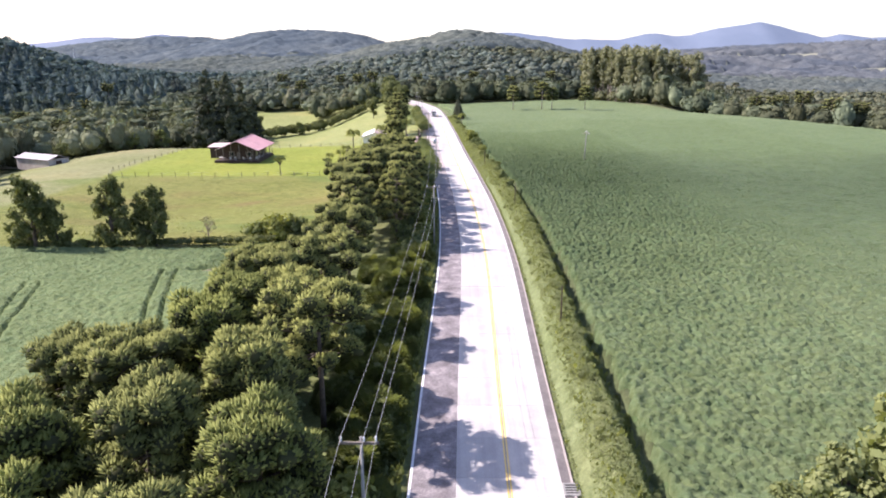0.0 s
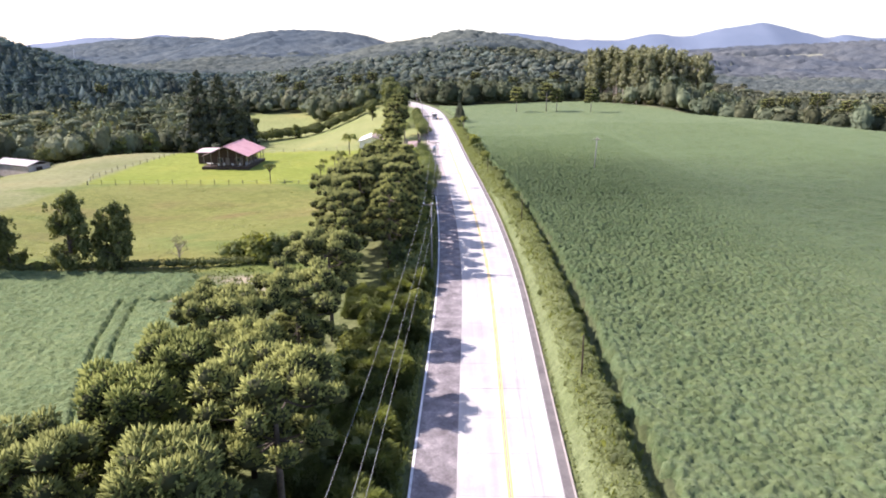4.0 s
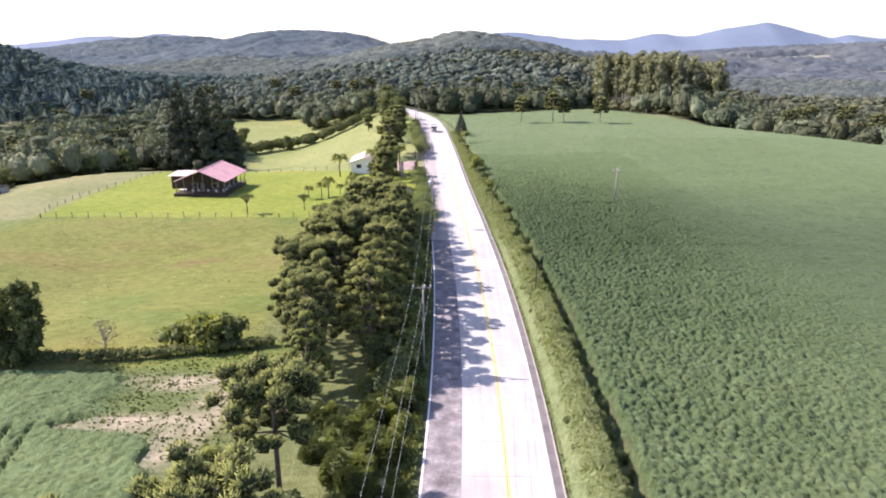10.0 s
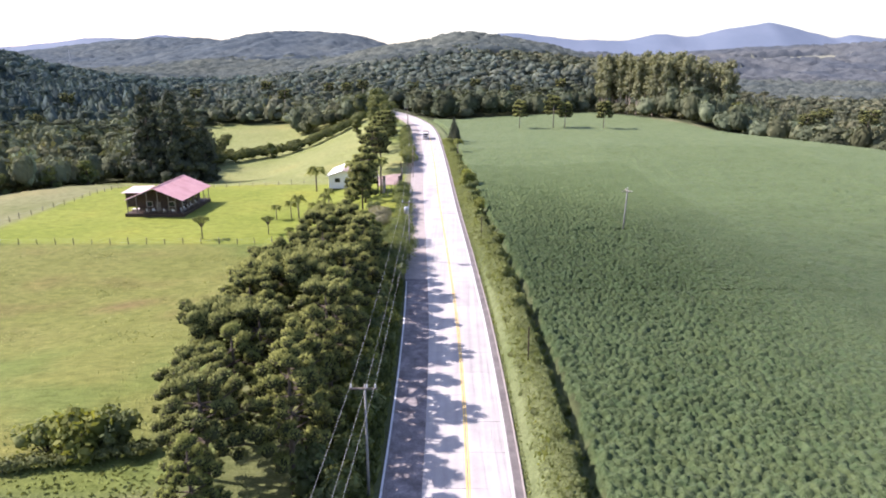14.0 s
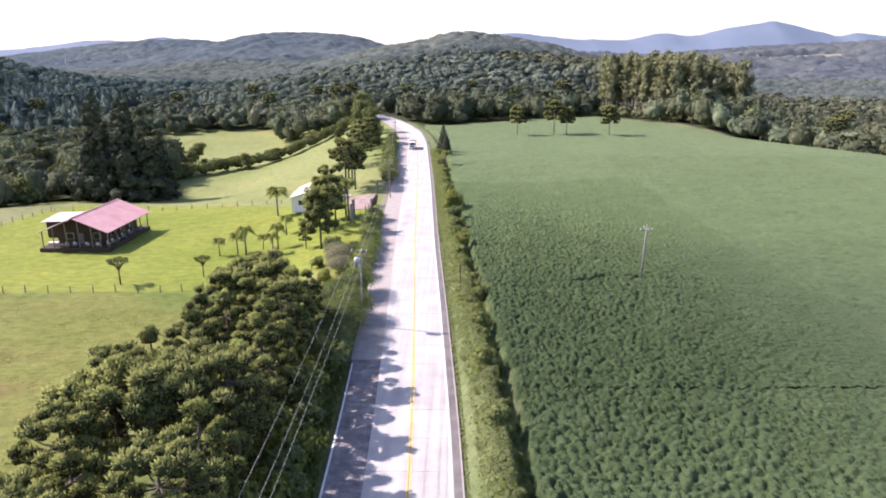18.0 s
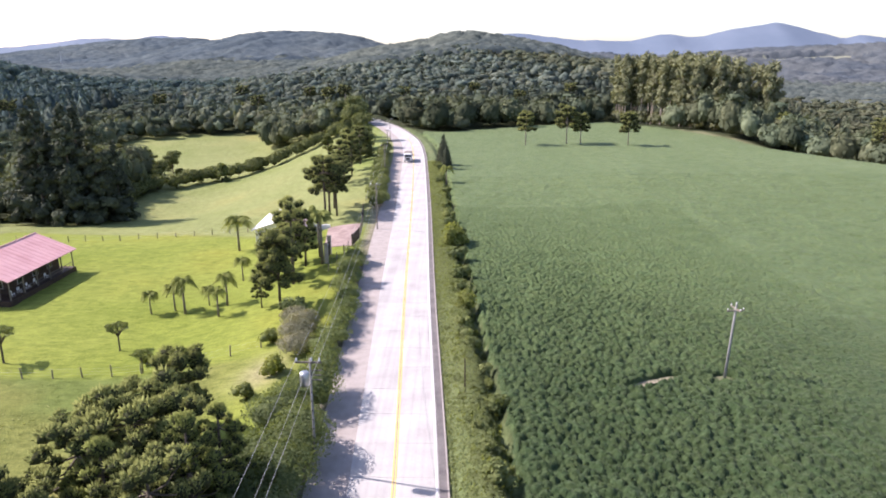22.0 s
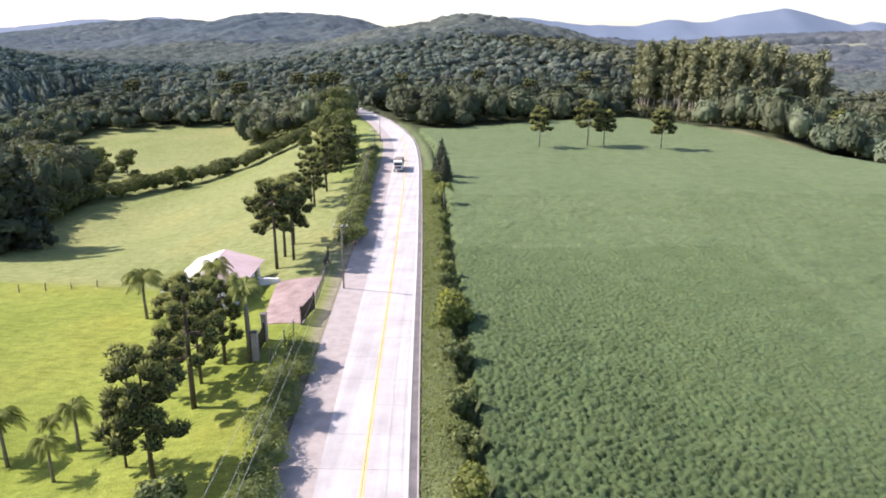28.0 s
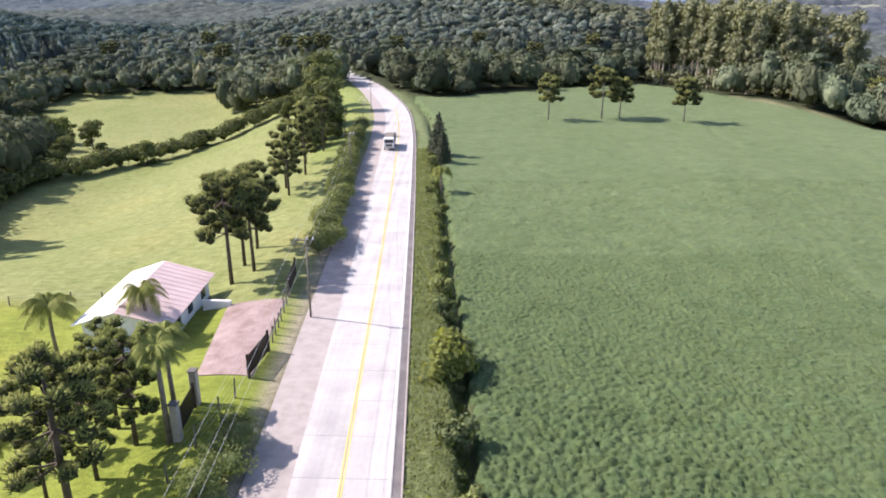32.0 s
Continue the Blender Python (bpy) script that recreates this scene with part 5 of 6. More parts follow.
cyp = new("cypress")
part("trunk", rod([(0, 0, -0.3), (0, 0, 9.8)], [0.2, 0.03], 7), M_BARK, cyp)
part("crown", leaf_mesh("crown", [(0.15 * math.sin(i * 2.4), 0.15 * math.cos(i * 2.4), 1.2 + i * 0.62, 2.5 * (1 - (i / 15) ** 1.5) + 0.2, 0.9) for i in range(15)], 2600, 0.34, 41), M_CONIFER, cyp)
tagged(cyp, "dense pointed dark green cypress beside the road", "tree")
place(cyp, -1.2, 324, 1.0)
again(cyp, -0.2, 317, 0.72, 1.0)

bigs = [(broad_tree("broadleaf_tree", 18, 8.0, 401, M_BROAD, 4200, 0.55, 0.1), 18), (broad_tree("broadleaf_tree", 18, 5.5, 402, M_BROAD, 3200, 0.55, 0.2), 18)]
for k, _ in bigs:
    tagged(k, "large leafy tree with full crown beside the road", "tree", "large roadside trees")
set_of(bigs, [(-30.5, 347, 15), (-37.5, 390, 20), (-34, 366, 17), (-41, 402, 16), (-32, 338, 11), (-46, 372, 9), (-55, 455, 14), (-64, 462, 11), (-72, 460, 9)], 7)
rounds = [(broad_tree("round_tree", 7, 3.6, 411, M_BROAD, 1500, 0.4, 0.05, spread=0.75), 7), (broad_tree("round_tree", 7, 3.2, 412, M_BUSH, 1400, 0.4, 0.05, spread=0.75), 7)]
for k, _ in rounds:
    tagged(k, "low rounded bushy tree at the meadow's edge", "tree", "meadow edge trees")
set_of(rounds, [(-102, 347, 7), (-85, 364, 7), (-112, 352, 9), (-118, 372, 10), (-107, 362, 8), (-124, 386, 10), (-114, 390, 9), (-92, 362, 5), (-108, 330, 7), (-106, 316, 8), (-77, 388, 5.5), (-128, 400, 9), (-112, 305, 8), (-126, 262, 7), (-132, 246, 6), (-120, 272, 8), (-138, 232, 6)], 8)

gum = new("gum_tree")
rr = np.random.default_rng(421)
part("trunk", rod([(0, 0, -0.5), (0.1, 0, 5), (0, 0.1, 10.2)], [0.3, 0.2, 0.04], 7), M_BARK, gum)
gum_limbs = bmesh.new()
blobs = []
for k in range(24):
    f = rr.uniform(0.1, 0.98)
    a = rr.uniform(0, 6.28)
    q = rr.uniform(0.35, 1.0) * (2.5 * (1 - f ** 3) + 0.3)
    e = (math.cos(a) * q, math.sin(a) * q, 11 * f)
    tube(gum_limbs, [(0, 0, e[2] * 0.72), (e[0] * 0.6, e[1] * 0.6, e[2] * 0.9), e], [0.09, 0.06, 0.02], 4, False)
    for m in range(6):
        br = rr.uniform(0.4, 0.8)
        blobs.append((e[0] + rr.normal(0, 0.55), e[1] + rr.normal(0, 0.55), e[2] - rr.uniform(-0.3, 1.5), br, br * rr.uniform(1.0, 1.6)))
tagged(part("branchwork", gum_limbs, M_BARK, gum), kind="stuff")
part("crown", leaf_mesh("crown", blobs, 5200, 0.3, 422, 0.4, low=-0.9, inner=0.3), M_BROAD, gum)
pair = [(gum, 11)]
tagged(pair[0][0], "dark leafy gum tree with drooping foliage at the pasture's edge", "tree", "pasture gum trees")
set_of(pair, [(-57, 101, 11.5), (-50.6, 101.2, 10), (-68, 99, 12), (-65.5, 100.5, 8), (-53, 103, 8)], 9)
bare = [(broad_tree("bare_shrub", 4.2, 1.6, 431, M_GREYBUSH, 420, 0.13, 0.25, M_PALEBARK, 0.8, 0.8, 0), 4.2)]
tagged(bare[0][0], "sparse grey leafless shrub on the field margin", "shrub")
set_of(bare, [(-43, 103, 4.4)], 1)
lawntree = [(broad_tree("small_tree", 4.6, 2.2, 441, M_BUSH, 900, 0.2, 0.8, None, 1.0, 0.55, 0.3, 0.4), 4.6)]
tagged(lawntree[0][0], "small thin-stemmed tree with flat open crown on the lawn", "tree", "lawn trees")
set_of(lawntree, [(-52.4, 188.5, 4.6), (-39.8, 192.2, 3.8), (-33.7, 185.3, 2.8)], 2)

palms = [(palm(4.4, 501), 4.4), (palm(4.4, 502, 16, 2.6, 1.15), 4.4)]
for k, _ in palms:
    tagged(k, "feathery queen palm with arching fronds on the lawn", "palm", "lawn palms")
set_of(palms, [(-41.3, 205.0, 3.0), (-36.1, 204.5, 5.0), (-38.2, 206.1, 3.6), (-30.4, 205.9, 4.4), (-33.6, 207.3, 2.6), (-30.2, 201.5, 3.8), (-38.6, 238.0, 6.0), (-28.8, 238.2, 6.2), (-31.6, 217.6, 3.4), (0.2, 293, 5.0)], 10)
gatepalms = [(palm(5.6, 503, 46, 1.9, 0.9, M_ARAUC_Y), 5.6)]
tagged(gatepalms[0][0], "dense dark green palm beside the gate pillars", "palm", "gate palms")
set_of(gatepalms, [(-18.9, 219.4, 8.2), (-20.2, 223.8, 7.4)], 16)

# eucalyptus stand
eucas = []
for q in range(4):
    rr = np.random.default_rng(600 + q)
    e = new("eucalyptus_tree")
    part("trunk", rod([(0, 0, -1), (0.2, 0.1, 14), (0, 0.2, 27)], [0.32, 0.22, 0.06], 7), M_PALEBARK, e)
    part("crown", leaf_mesh("crown", [(rr.normal(0, 1.0), rr.normal(0, 1.0), rr.uniform(9, 29), rr.uniform(1.2, 2.1), rr.uniform(1.6, 3.0)) for _ in range(22)] + [(rr.normal(0, 2.4), rr.normal(0, 2.4), rr.uniform(0.5, 4), 2.0, 1.8) for _ in range(3)], 900, 0.78, 610 + q, core=0.5), M_EUCA, e)
    tagged(e, "tall eucalyptus with pale straight trunk and olive crown", "tree", "eucalyptus stand")
    eucas.append((e, 29))
spots = []
rr = random.Random(9)
while len(spots) < 88:
    a, c = rr.uniform(-1, 1), rr.uniform(-1, 1)
    if a * a + c * c < 1:
        x, y = 122 + 0.72 * 43 * a + 0.69 * 17 * c, 472 - 0.69 * 43 * a + 0.72 * 17 * c
        spots.append((x, y, rr.uniform(29, 35) + 2.5 * (1 - a * a) - 2 * (c < -0.5)))
set_of(eucas, spots, 11)

# ---------------------------------------------------------------- hedges and shrubs
def hedge(pts, width, height, n, leaf, mat, label, seed):
    """A long clipped or wild hedge along a line."""
    rr = np.random.default_rng(seed)
    seg = [math.dist(a, c) for a, c in zip(pts, pts[1:])]
    blobs = []
    for (a, c), L in zip(zip(pts, pts[1:]), seg):
        m = max(2, int(L / (width * 0.28)))
        for i in range(m):
            f = (i + rr.uniform(0, 0.6)) / m
            x, y = a[0] + (c[0] - a[0]) * f + rr.normal(0, 0.18) * width, a[1] + (c[1] - a[1]) * f
            r = width * rr.uniform(0.36, 0.6)
            hh = height * rr.uniform(0.85, 1.12)
            blobs.append((x, y, gz(x, y) + hh * 0.5, r, hh * 0.52))
    ob = new("hedge")
    part("foliage", leaf_mesh("foliage", blobs, n, leaf, seed, low=-0.2), mat, ob)
    stems = bmesh.new()
    for x, y, z, r, hh in blobs[::2]:
        g = gz(x, y)
        tube(stems, [(x, y, g - 0.3), (x, y, g + height * 0.7)], [0.06, 0.03], 4, False)
    tagged(part("stems", stems, M_BARK, ob), kind="stuff")
    return tagged(ob, label, "hedge")


hedge([(-14.6, 259), (-16.3, 280), (-18.6, 305), (-21, 335), (-22.3, 352)], 3.6, 3.6, 34000, 0.22, M_BUSH, "tall dense green hedge along the shoulder", 701)
hedge([(-101, 312), (-102.5, 338), (-96, 349), (-90.5, 363), (-82, 377), (-73, 397), (-62, 421), (-50, 440)], 7.0, 5.2, 22000, 0.5, M_BROAD, "dark overgrown hedge between two meadows", 702)
hedge([(-70, 99.5), (-52, 101), (-40, 102), (-29, 104.5), (-24, 106)], 2.0, 1.3, 5000, 0.2, M_BROAD, "low scrubby hedge between crop and pasture", 703)
hedge([(-10.4, 149), (-10.6, 156), (-11.0, 164), (-11.5, 175)], 5.2, 4.0, 24000, 0.15, M_FEATHER, "thick grey-green roadside scrub below the power line", 704)
hedge([(-14.6, 183), (-15.2, 188), (-15.8, 193)], 4.0, 2.6, 12000, 0.15, M_GREYBUSH, "greyish flowering scrub beside the shoulder", 705)
hedge([(-10.8, 179), (-11.8, 196), (-13.0, 212), (-14.0, 221)], 3.4, 2.4, 16000, 0.14, M_FEATHER, "grey-green scrub along the shoulder", 706)

smalls = [(shrub("shrub", 1.7, 2.4, 801, M_BUSH, 620, 0.22), 2.4), (shrub("shrub", 1.6, 2.4, 802, M_GRASS, 620, 0.22), 2.4), (shrub("shrub", 1.6, 2.4, 803, M_PALM, 620, 0.22), 2.4)]
for k, _ in smalls:
    tagged(k, "leafy wild shrub in the roadside scrub", "shrub", "roadside shrubs")
rr = random.Random(31)
spots, bank = [], []
for i in range(105):                                   # below the pines, towards the shoulder
    y = 22 + i * 1.22
    spots.append((float(road_x(y)) - rr.uniform(8.6, 13.0), y, rr.uniform(1.3, 3.9) * (0.5 if 36 < y < 92 else 1)))
for i in range(64):                                   # between the trunks, where the row is thickest
    spots.append((rr.uniform(-28.0, -13.0), 20 + i * 0.9, rr.uniform(1.6, 3.6)))
for i in range(50):                                   # on the bank across the road
    y = 132 + i * 3.8 + rr.uniform(-1.5, 1.5)
    bank.append((float(road_x(y)) + rr.uniform(7.0, 8.9), y, rr.uniform(0.7, 2.3)))
for y, h in ((219, 3.2), (229, 4.6), (231.5, 4.2), (242, 2.8), (196, 3.0), (203, 2.6), (209, 2.9)):
    spots.append((float(road_x(y)) + 8.0, y, h))
spots += [(-32.9, 105, 4.6), (-35.8, 105.5, 3.6), (-30.2, 106, 3.8), (-34, 187.6, 1.6), (-19, 188, 2.2), (-17.5, 194, 3.4), (-16.5, 179, 2.4), (-18, 174, 2.0), (-71, 99.5, 2.2), (-61, 100, 1.8), (14.5, 34.5, 2.0)]
bank += [(19.0, 35.6, 3.4), (16.3, 33.6, 2.8), (22.5, 37.2, 4.6), (25.5, 39.4, 5.4), (21.0, 33.0, 3.6), (28.0, 37.5, 5.0), (24.0, 34.5, 4.2)]
set_of(smalls, spots, 12)
light = [(shrub("shrub", 1.5, 2.2, 811, M_SCRUB, 620, 0.22), 2.2), (shrub("shrub", 1.7, 2.0, 812, M_BUSH, 620, 0.22), 2.0), (shrub("shrub", 1.3, 2.4, 813, M_SCRUB, 520, 0.22), 2.4)]
for k, _ in light:
    tagged(k, "yellow-green wild shrub on the grassy bank", "shrub", "bank shrubs")
set_of(light, bank, 13)

fans = [(feathery(2.0, 3.2, 821), 3.2), (feathery(2.3, 3.0, 822), 3.0)]
for k, _ in fans:
    tagged(k, "pale green feathery shrub with fine arching blades", "shrub", "feathery shrubs")
set_of(fans, [(-11.4, 41.0, 3.2), (-14.6, 50.5, 3.0), (-14.2, 57.6, 3.4), (-16.4, 59.8, 2.8), (-14.6, 63.2, 3.2), (-10.6, 47.5, 3.4), (-11.2, 53.0, 3.8), (-10.8, 57.2, 3.4), (-9.6, 60.0, 2.6), (-11.6, 62.0, 3.6), (-9.8, 65.4, 3.0), (-12.6, 67.0, 3.0), (-10.5, 69.6, 3.2), (-12.8, 73.0, 3.6), (-10.8, 76.4, 3.2), (-12.6, 80.4, 3.4), (-10.3, 83.0, 3.0), (-13.4, 86.0, 3.2), (-11.0, 89.2, 3.0), (-15.2, 83.4, 2.8), (-16.0, 88.6, 2.6)] +
       [(float(road_x(y)) - 9.0 - 3.6 * ((i * 0.618) % 1), y, 2.4 + 1.3 * ((i * 0.382) % 1)) for i, y in enumerate(range(37, 94, 3))], 14)

tuss = [(feathery(0.75, 1.0, 831, 650, "grass_tussock", M_BANK), 1.0), (feathery(0.9, 0.9, 832, 650, "grass_tussock", M_BANK), 0.9), (feathery(0.6, 1.0, 833, 600, "grass_tussock", M_FEATHER), 1.0)]
for k, _ in tuss:
    tagged(k, "ragged pale green grass tussock on the roadside bank", "grass tussock", "bank tussocks")
rr = random.Random(52)
spots = []
for i in range(150):
    y = 24 + i * 1.12 + rr.uniform(-0.5, 0.5)
    spots.append((float(road_x(y)) + (rr.uniform(7.3, 8.9) if i % 4 else rr.uniform(5.4, 7.2)), y, rr.uniform(0.6, 1.35) * (1 if i % 4 else 0.65)))
set_of(tuss, spots, 15)

# ---------------------------------------------------------------- tall grass
def grass(name, x, y, h, seed, label, mat):
    rr = np.random.default_rng(seed)
    n = len(x)
    z = ground_z(x, y)
    a = rr.uniform(0, 6.28, n)
    s = np.stack([np.cos(a), np.sin(a), np.zeros(n)], -1) * (0.10 * rr.uniform(0.6, 1.6, n))[:, None]
    lean = rr.normal(0, 0.28, (n, 3))
    lean[:, 2] = 1
    P = np.stack([x, y, z - 0.05], -1)
    T = P + lean * (h * rr.uniform(0.6, 1.25, n))[:, None]
    M = P + (T - P) * 0.55
    V = np.stack([P - s, P + s, M + s * 1.3, T, M - s * 1.3], 1).reshape(-1, 3)
    ob = part(name, mesh_np(name, V, np.arange(5 * n).reshape(n, 5)), mat)
    return tagged(ob, label, "grass", kind="stuff")


rr = np.random.default_rng(77)
n = 90000
y = rr.uniform(22, 330, n)
d = 4.4 + 4.3 * rr.beta(1.15, 1.0, n)
gx2 = road_x(y) + d
P = np.stack([gx2, y, ground_z(gx2, y) + 0.08 + 0.1 * rr.random(n) + 0.3 * sstep(d, 4.8, 6.5) * (1 + np.sin(y * 1.3 + 2 * np.sin(y * 0.31) + d * 1.7) * np.sin(y * 0.7 + 2.1 * d))], -1)
ob = part("tall_grass", mesh_np("tall_grass", *leaf_quads(P, np.tile([-0.45, 0.0, 1.0], (n, 1)), 0.085, rr, 5.0, 0.4)), M_BANK)
tagged(ob, "rough yellow-green grass on the roadside bank", "grass", kind="stuff")
n = 15000
y = rr.uniform(22, 330, n)
d = 4.5 + 4.6 * rr.beta(1.3, 1.0, n)
clump = 0.5 + 0.5 * np.sin(y * 0.9 + 1.8 * np.sin(y * 0.23) + d * 0.8) * np.sin(y * 0.37 + 1.1 + d)
k = rr.random(n) < 0.45 + 0.55 * clump
y, d, clump = y[k], d[k], clump[k]
grass("tall_grass", road_x(y) + d, y, 0.3 + 0.4 * clump * sstep(d, 5.0, 7.5), 5, "tall seeding grass on the roadside bank", M_BANK)
y = rr.uniform(22, 150, 22000)
grass("tall_grass", road_x(y) - rr.uniform(7.2, 13, 22000), y, 0.6, 6, "rough green grass along the shoulder", M_BUSH)
x, y = rr.uniform(-46, -23, 2600), rr.uniform(82, 104, 2600)
grass("tall_grass", x, y, 0.22, 8, "rough grass over the bare field corner", M_GRASS)
x, y = rr.uniform(-98, -22, 7000), rr.uniform(104, 183, 7000)
grass("pasture_grass", x, y, 0.06, 7, "short tufted pasture grass", M_GRASS)

rr = np.random.default_rng(91)
x, y = rr.uniform(-98, -22, 16000), rr.uniform(104, 183, 16000)
v = np.sin(x * 0.11 + 2.2 * np.sin(y * 0.07)) * np.sin(y * 0.34 + 1.6 * np.sin(x * 0.06)) + 0.5 * np.sin(x * 0.31 + y * 0.2)
k = rr.random(len(x)) < sstep(v, 0.25, 1.1)
x, y = x[k], y[k]
x, y = x + rr.normal(0, 1.4, len(x)), y + rr.normal(0, 0.7, len(x))
P = np.stack([x, y, ground_z(x, y) + 0.06], -1)
ob = part("pasture_weeds", mesh_np("pasture_weeds", *leaf_quads(P, np.tile([0, 0, 1.0], (len(x), 1)), 0.15, rr, 2.6, 0.4)), M_SCRUB)
tagged(ob, "dark weed tufts in streaks across the pasture", "weeds", kind="stuff")

# ---------------------------------------------------------------- power line, posts, fences
def power_pole(x, y, h, transformer=False):
    p = new("power_pole")
    part("pole", rod([(0, 0, -0.8), (0, 0, h)], [0.125, 0.075], 8), M_WOODGREY if y > 200 else M_POLECONC, p, smooth=True)
    if transformer:
        for k in range(9):
            part("hole", one_box(-0.035, -0.137 + 0.006 * k, 0.6 + k * 0.8, 0.035, -0.09 + 0.006 * k, 0.78 + k * 0.8, 0.005), M_BLACK, p, "dark recess in the pole's face")
    part("crossarm", one_box(-1.1, -0.16, h - 0.35, 0.9, -0.05, h - 0.22, 0.01), M_WOODGREY, p)
    for o in (-1.0, 0.15, 0.75):
        bm = bmesh.new()
        tube(bm, [(o, -0.1, h - 0.22), (o, -0.1, h - 0.16), (o, -0.1, h - 0.12), (o, -0.1, h + 0.02), (o, -0.1, h + 0.08)], [0.03, 0.07, 0.05, 0.065, 0.03], 8)
        part("insulator", bm, M_PORCELAIN, p, "pale porcelain insulator", True)
    if transformer:
        bm = tube(bmesh.new(), [(-0.35, -0.5, h - 2.0), (-0.35, -0.5, h - 1.95), (-0.35, -0.5, h - 1.0), (-0.35, -0.5, h - 0.9)], [0.33, 0.38, 0.38, 0.3], 12)
        part("transformer", bm, M_METAL, p, "grey drum transformer", True)
        for k in range(3):
            part("secondary_arm", one_box(0.1, -0.12, h - 1.0 - k * 0.4, 0.85, -0.04, h - 0.93 - k * 0.4), M_WOODGREY, p)
    tagged(p, ("weathered dark" if y > 200 else "grey concrete") + " power pole with crossarm and insulators", "power pole", "power line poles")
    p.matrix_basis = pose(x, y, gz(x, y))
    return p


inlet = new("drain_inlet")
part("slab", one_box(-0.55, -0.7, -0.1, 0.55, 0.7, 0.14, 0.03), M_POLECONC, inlet)
for k in range(4):
    part("slot", one_box(-0.4, -0.5 + k * 0.28, 0.142, 0.4, -0.38 + k * 0.28, 0.15), M_BLACK, inlet)
tagged(inlet, "concrete storm drain inlet beside the gutter", "drain")
inlet.matrix_basis = pose(float(road_x(38.7)) + 4.1, 38.7, 0)
LINE = [(-9.5, -31, 9.4), (-9.5, 29.7, 9.4), (-7.4, 99, 9.3), (-8.25, 160.8, 9.9), (-12.4, 241, 9.0), (-16.9, 300, 9.0), (-20.5, 345, 8.6), (-23.5, 385, 8.6)]
for i, (x, y, h) in enumerate(LINE):
    power_pole(x, y, h, i == 3)
for (x0, y0, h0), (x1, y1, h1) in zip(LINE, LINE[1:]):
    for o in (-1.0, 0.15, 0.75):
        z0, z1 = gz(x0, y0) + h0 + 0.08, gz(x1, y1) + h1 + 0.08
        L = math.hypot(x1 - x0, y1 - y0)
        pts = [(x0 + o + (x1 - x0) * f, y0 - 0.1 + (y1 - y0) * f, z0 + (z1 - z0) * f - 4 * 0.013 * L * f * (1 - f)) for f in np.linspace(0, 1, 17)]
        w = part("power_cable", rod(pts, 0.011, 4), M_WIRE)
        tagged(w, "thin sagging aluminium cable between power poles", "cable", "power cables")

fp = new("power_pole")
part("pole", rod([(0, 0, -0.8), (0, 0, 7.9)], [0.15, 0.10], 8), M_POLECONC, fp, smooth=True)
part("crossarm", one_box(-0.9, -0.06, 7.2, 0.9, 0.06, 7.32, 0.01), M_WOODGREY, fp)
part("crossarm", one_box(-0.06, -0.8, 7.38, 0.06, 0.8, 7.5, 0.01), M_WOODGREY, fp)
for dx, dy, z in ((-0.85, 0, 7.32), (0.85, 0, 7.32), (0, -0.75, 7.5), (0, 0.75, 7.5), (0, 0, 7.9)):
    part("insulator", rod([(dx, dy, z), (dx, dy, z + 0.08), (dx, dy, z + 0.2)], [0.03, 0.06, 0.03], 8), M_PORCELAIN, fp, "grey porcelain insulator", True)
tagged(fp, "lone weathered grey power pole with crossed arms in the crop", "power pole")
fp.matrix_basis = pose(29.5, 175, gz(29.5, 175), 1.2, 1.6, 12)

for x, y, h in ((5.9, 62.8, 3.8), (6.5, 118.6, 3.4), (3.8, 172.4, 3.6)):
    q = part("roadside_post", rod([(0, 0, -0.6), (0.02, 0, h * 0.5), (0, 0.02, h)], [0.075, 0.07, 0.06], 7), M_WOODDARK)
    tagged(q, "slim dark wooden post on the grassy bank", "post", "roadside posts")
    q.matrix_basis = pose(x, y, gz(x, y))


def fence(pts, gap, h, name, label, wires=3):
    f = new(name)
    tagged(f, label, "fence")
    posts = []
    for a, c in zip(pts, pts[1:]):
        L = math.dist(a, c)
        m = max(1, int(L / gap))
        for i in range(m):
            posts.append((a[0] + (c[0] - a[0]) * i / m, a[1] + (c[1] - a[1]) * i / m))
    posts.append(pts[-1])
    me = None
    for i, (x, y) in enumerate(posts):
        if me is None:
            o = part("post", rod([(0, 0, -0.3), (0.01, 0, h * 0.6), (0, 0, h)], [0.085, 0.08, 0.07], 6), M_WOODGREY, f)
            me = o.data
        else:
            o = part("post", me, None, f)
        o.matrix_basis = Matrix.LocRotScale((x, y, gz(x, y)), Euler((0.04 * math.sin(i * 3.1), 0.05 * math.sin(i * 1.7), i)), (1, 1, 0.85 + 0.3 * abs(math.sin(i * 2.3))))
    for k in range(wires):
        z = h * (0.3 + 0.28 * k)
        part("wire", rod([(x, y, gz(x, y) + z) for x, y in posts], 0.006, 4), M_METAL, f)
    return f


fence([(-98, 183), (-80, 183.8), (-62, 184.2), (-44, 184.5), (-27, 185.4), (-20, 186.8)], 3.4, 1.25, "fence", "weathered post and wire fence across the pasture")
fence([(-97, 247), (-88, 247.5), (-67, 248.7), (-49, 252.6), (-38, 254)], 3.2, 1.2, "fence", "post and wire fence behind the lawn")
fence([(-98, 183.3), (-101, 192), (-101, 206), (-98.5, 225), (-97.5, 246.5)], 3.4, 1.2, "fence", "post and wire fence at the lawn's far side")

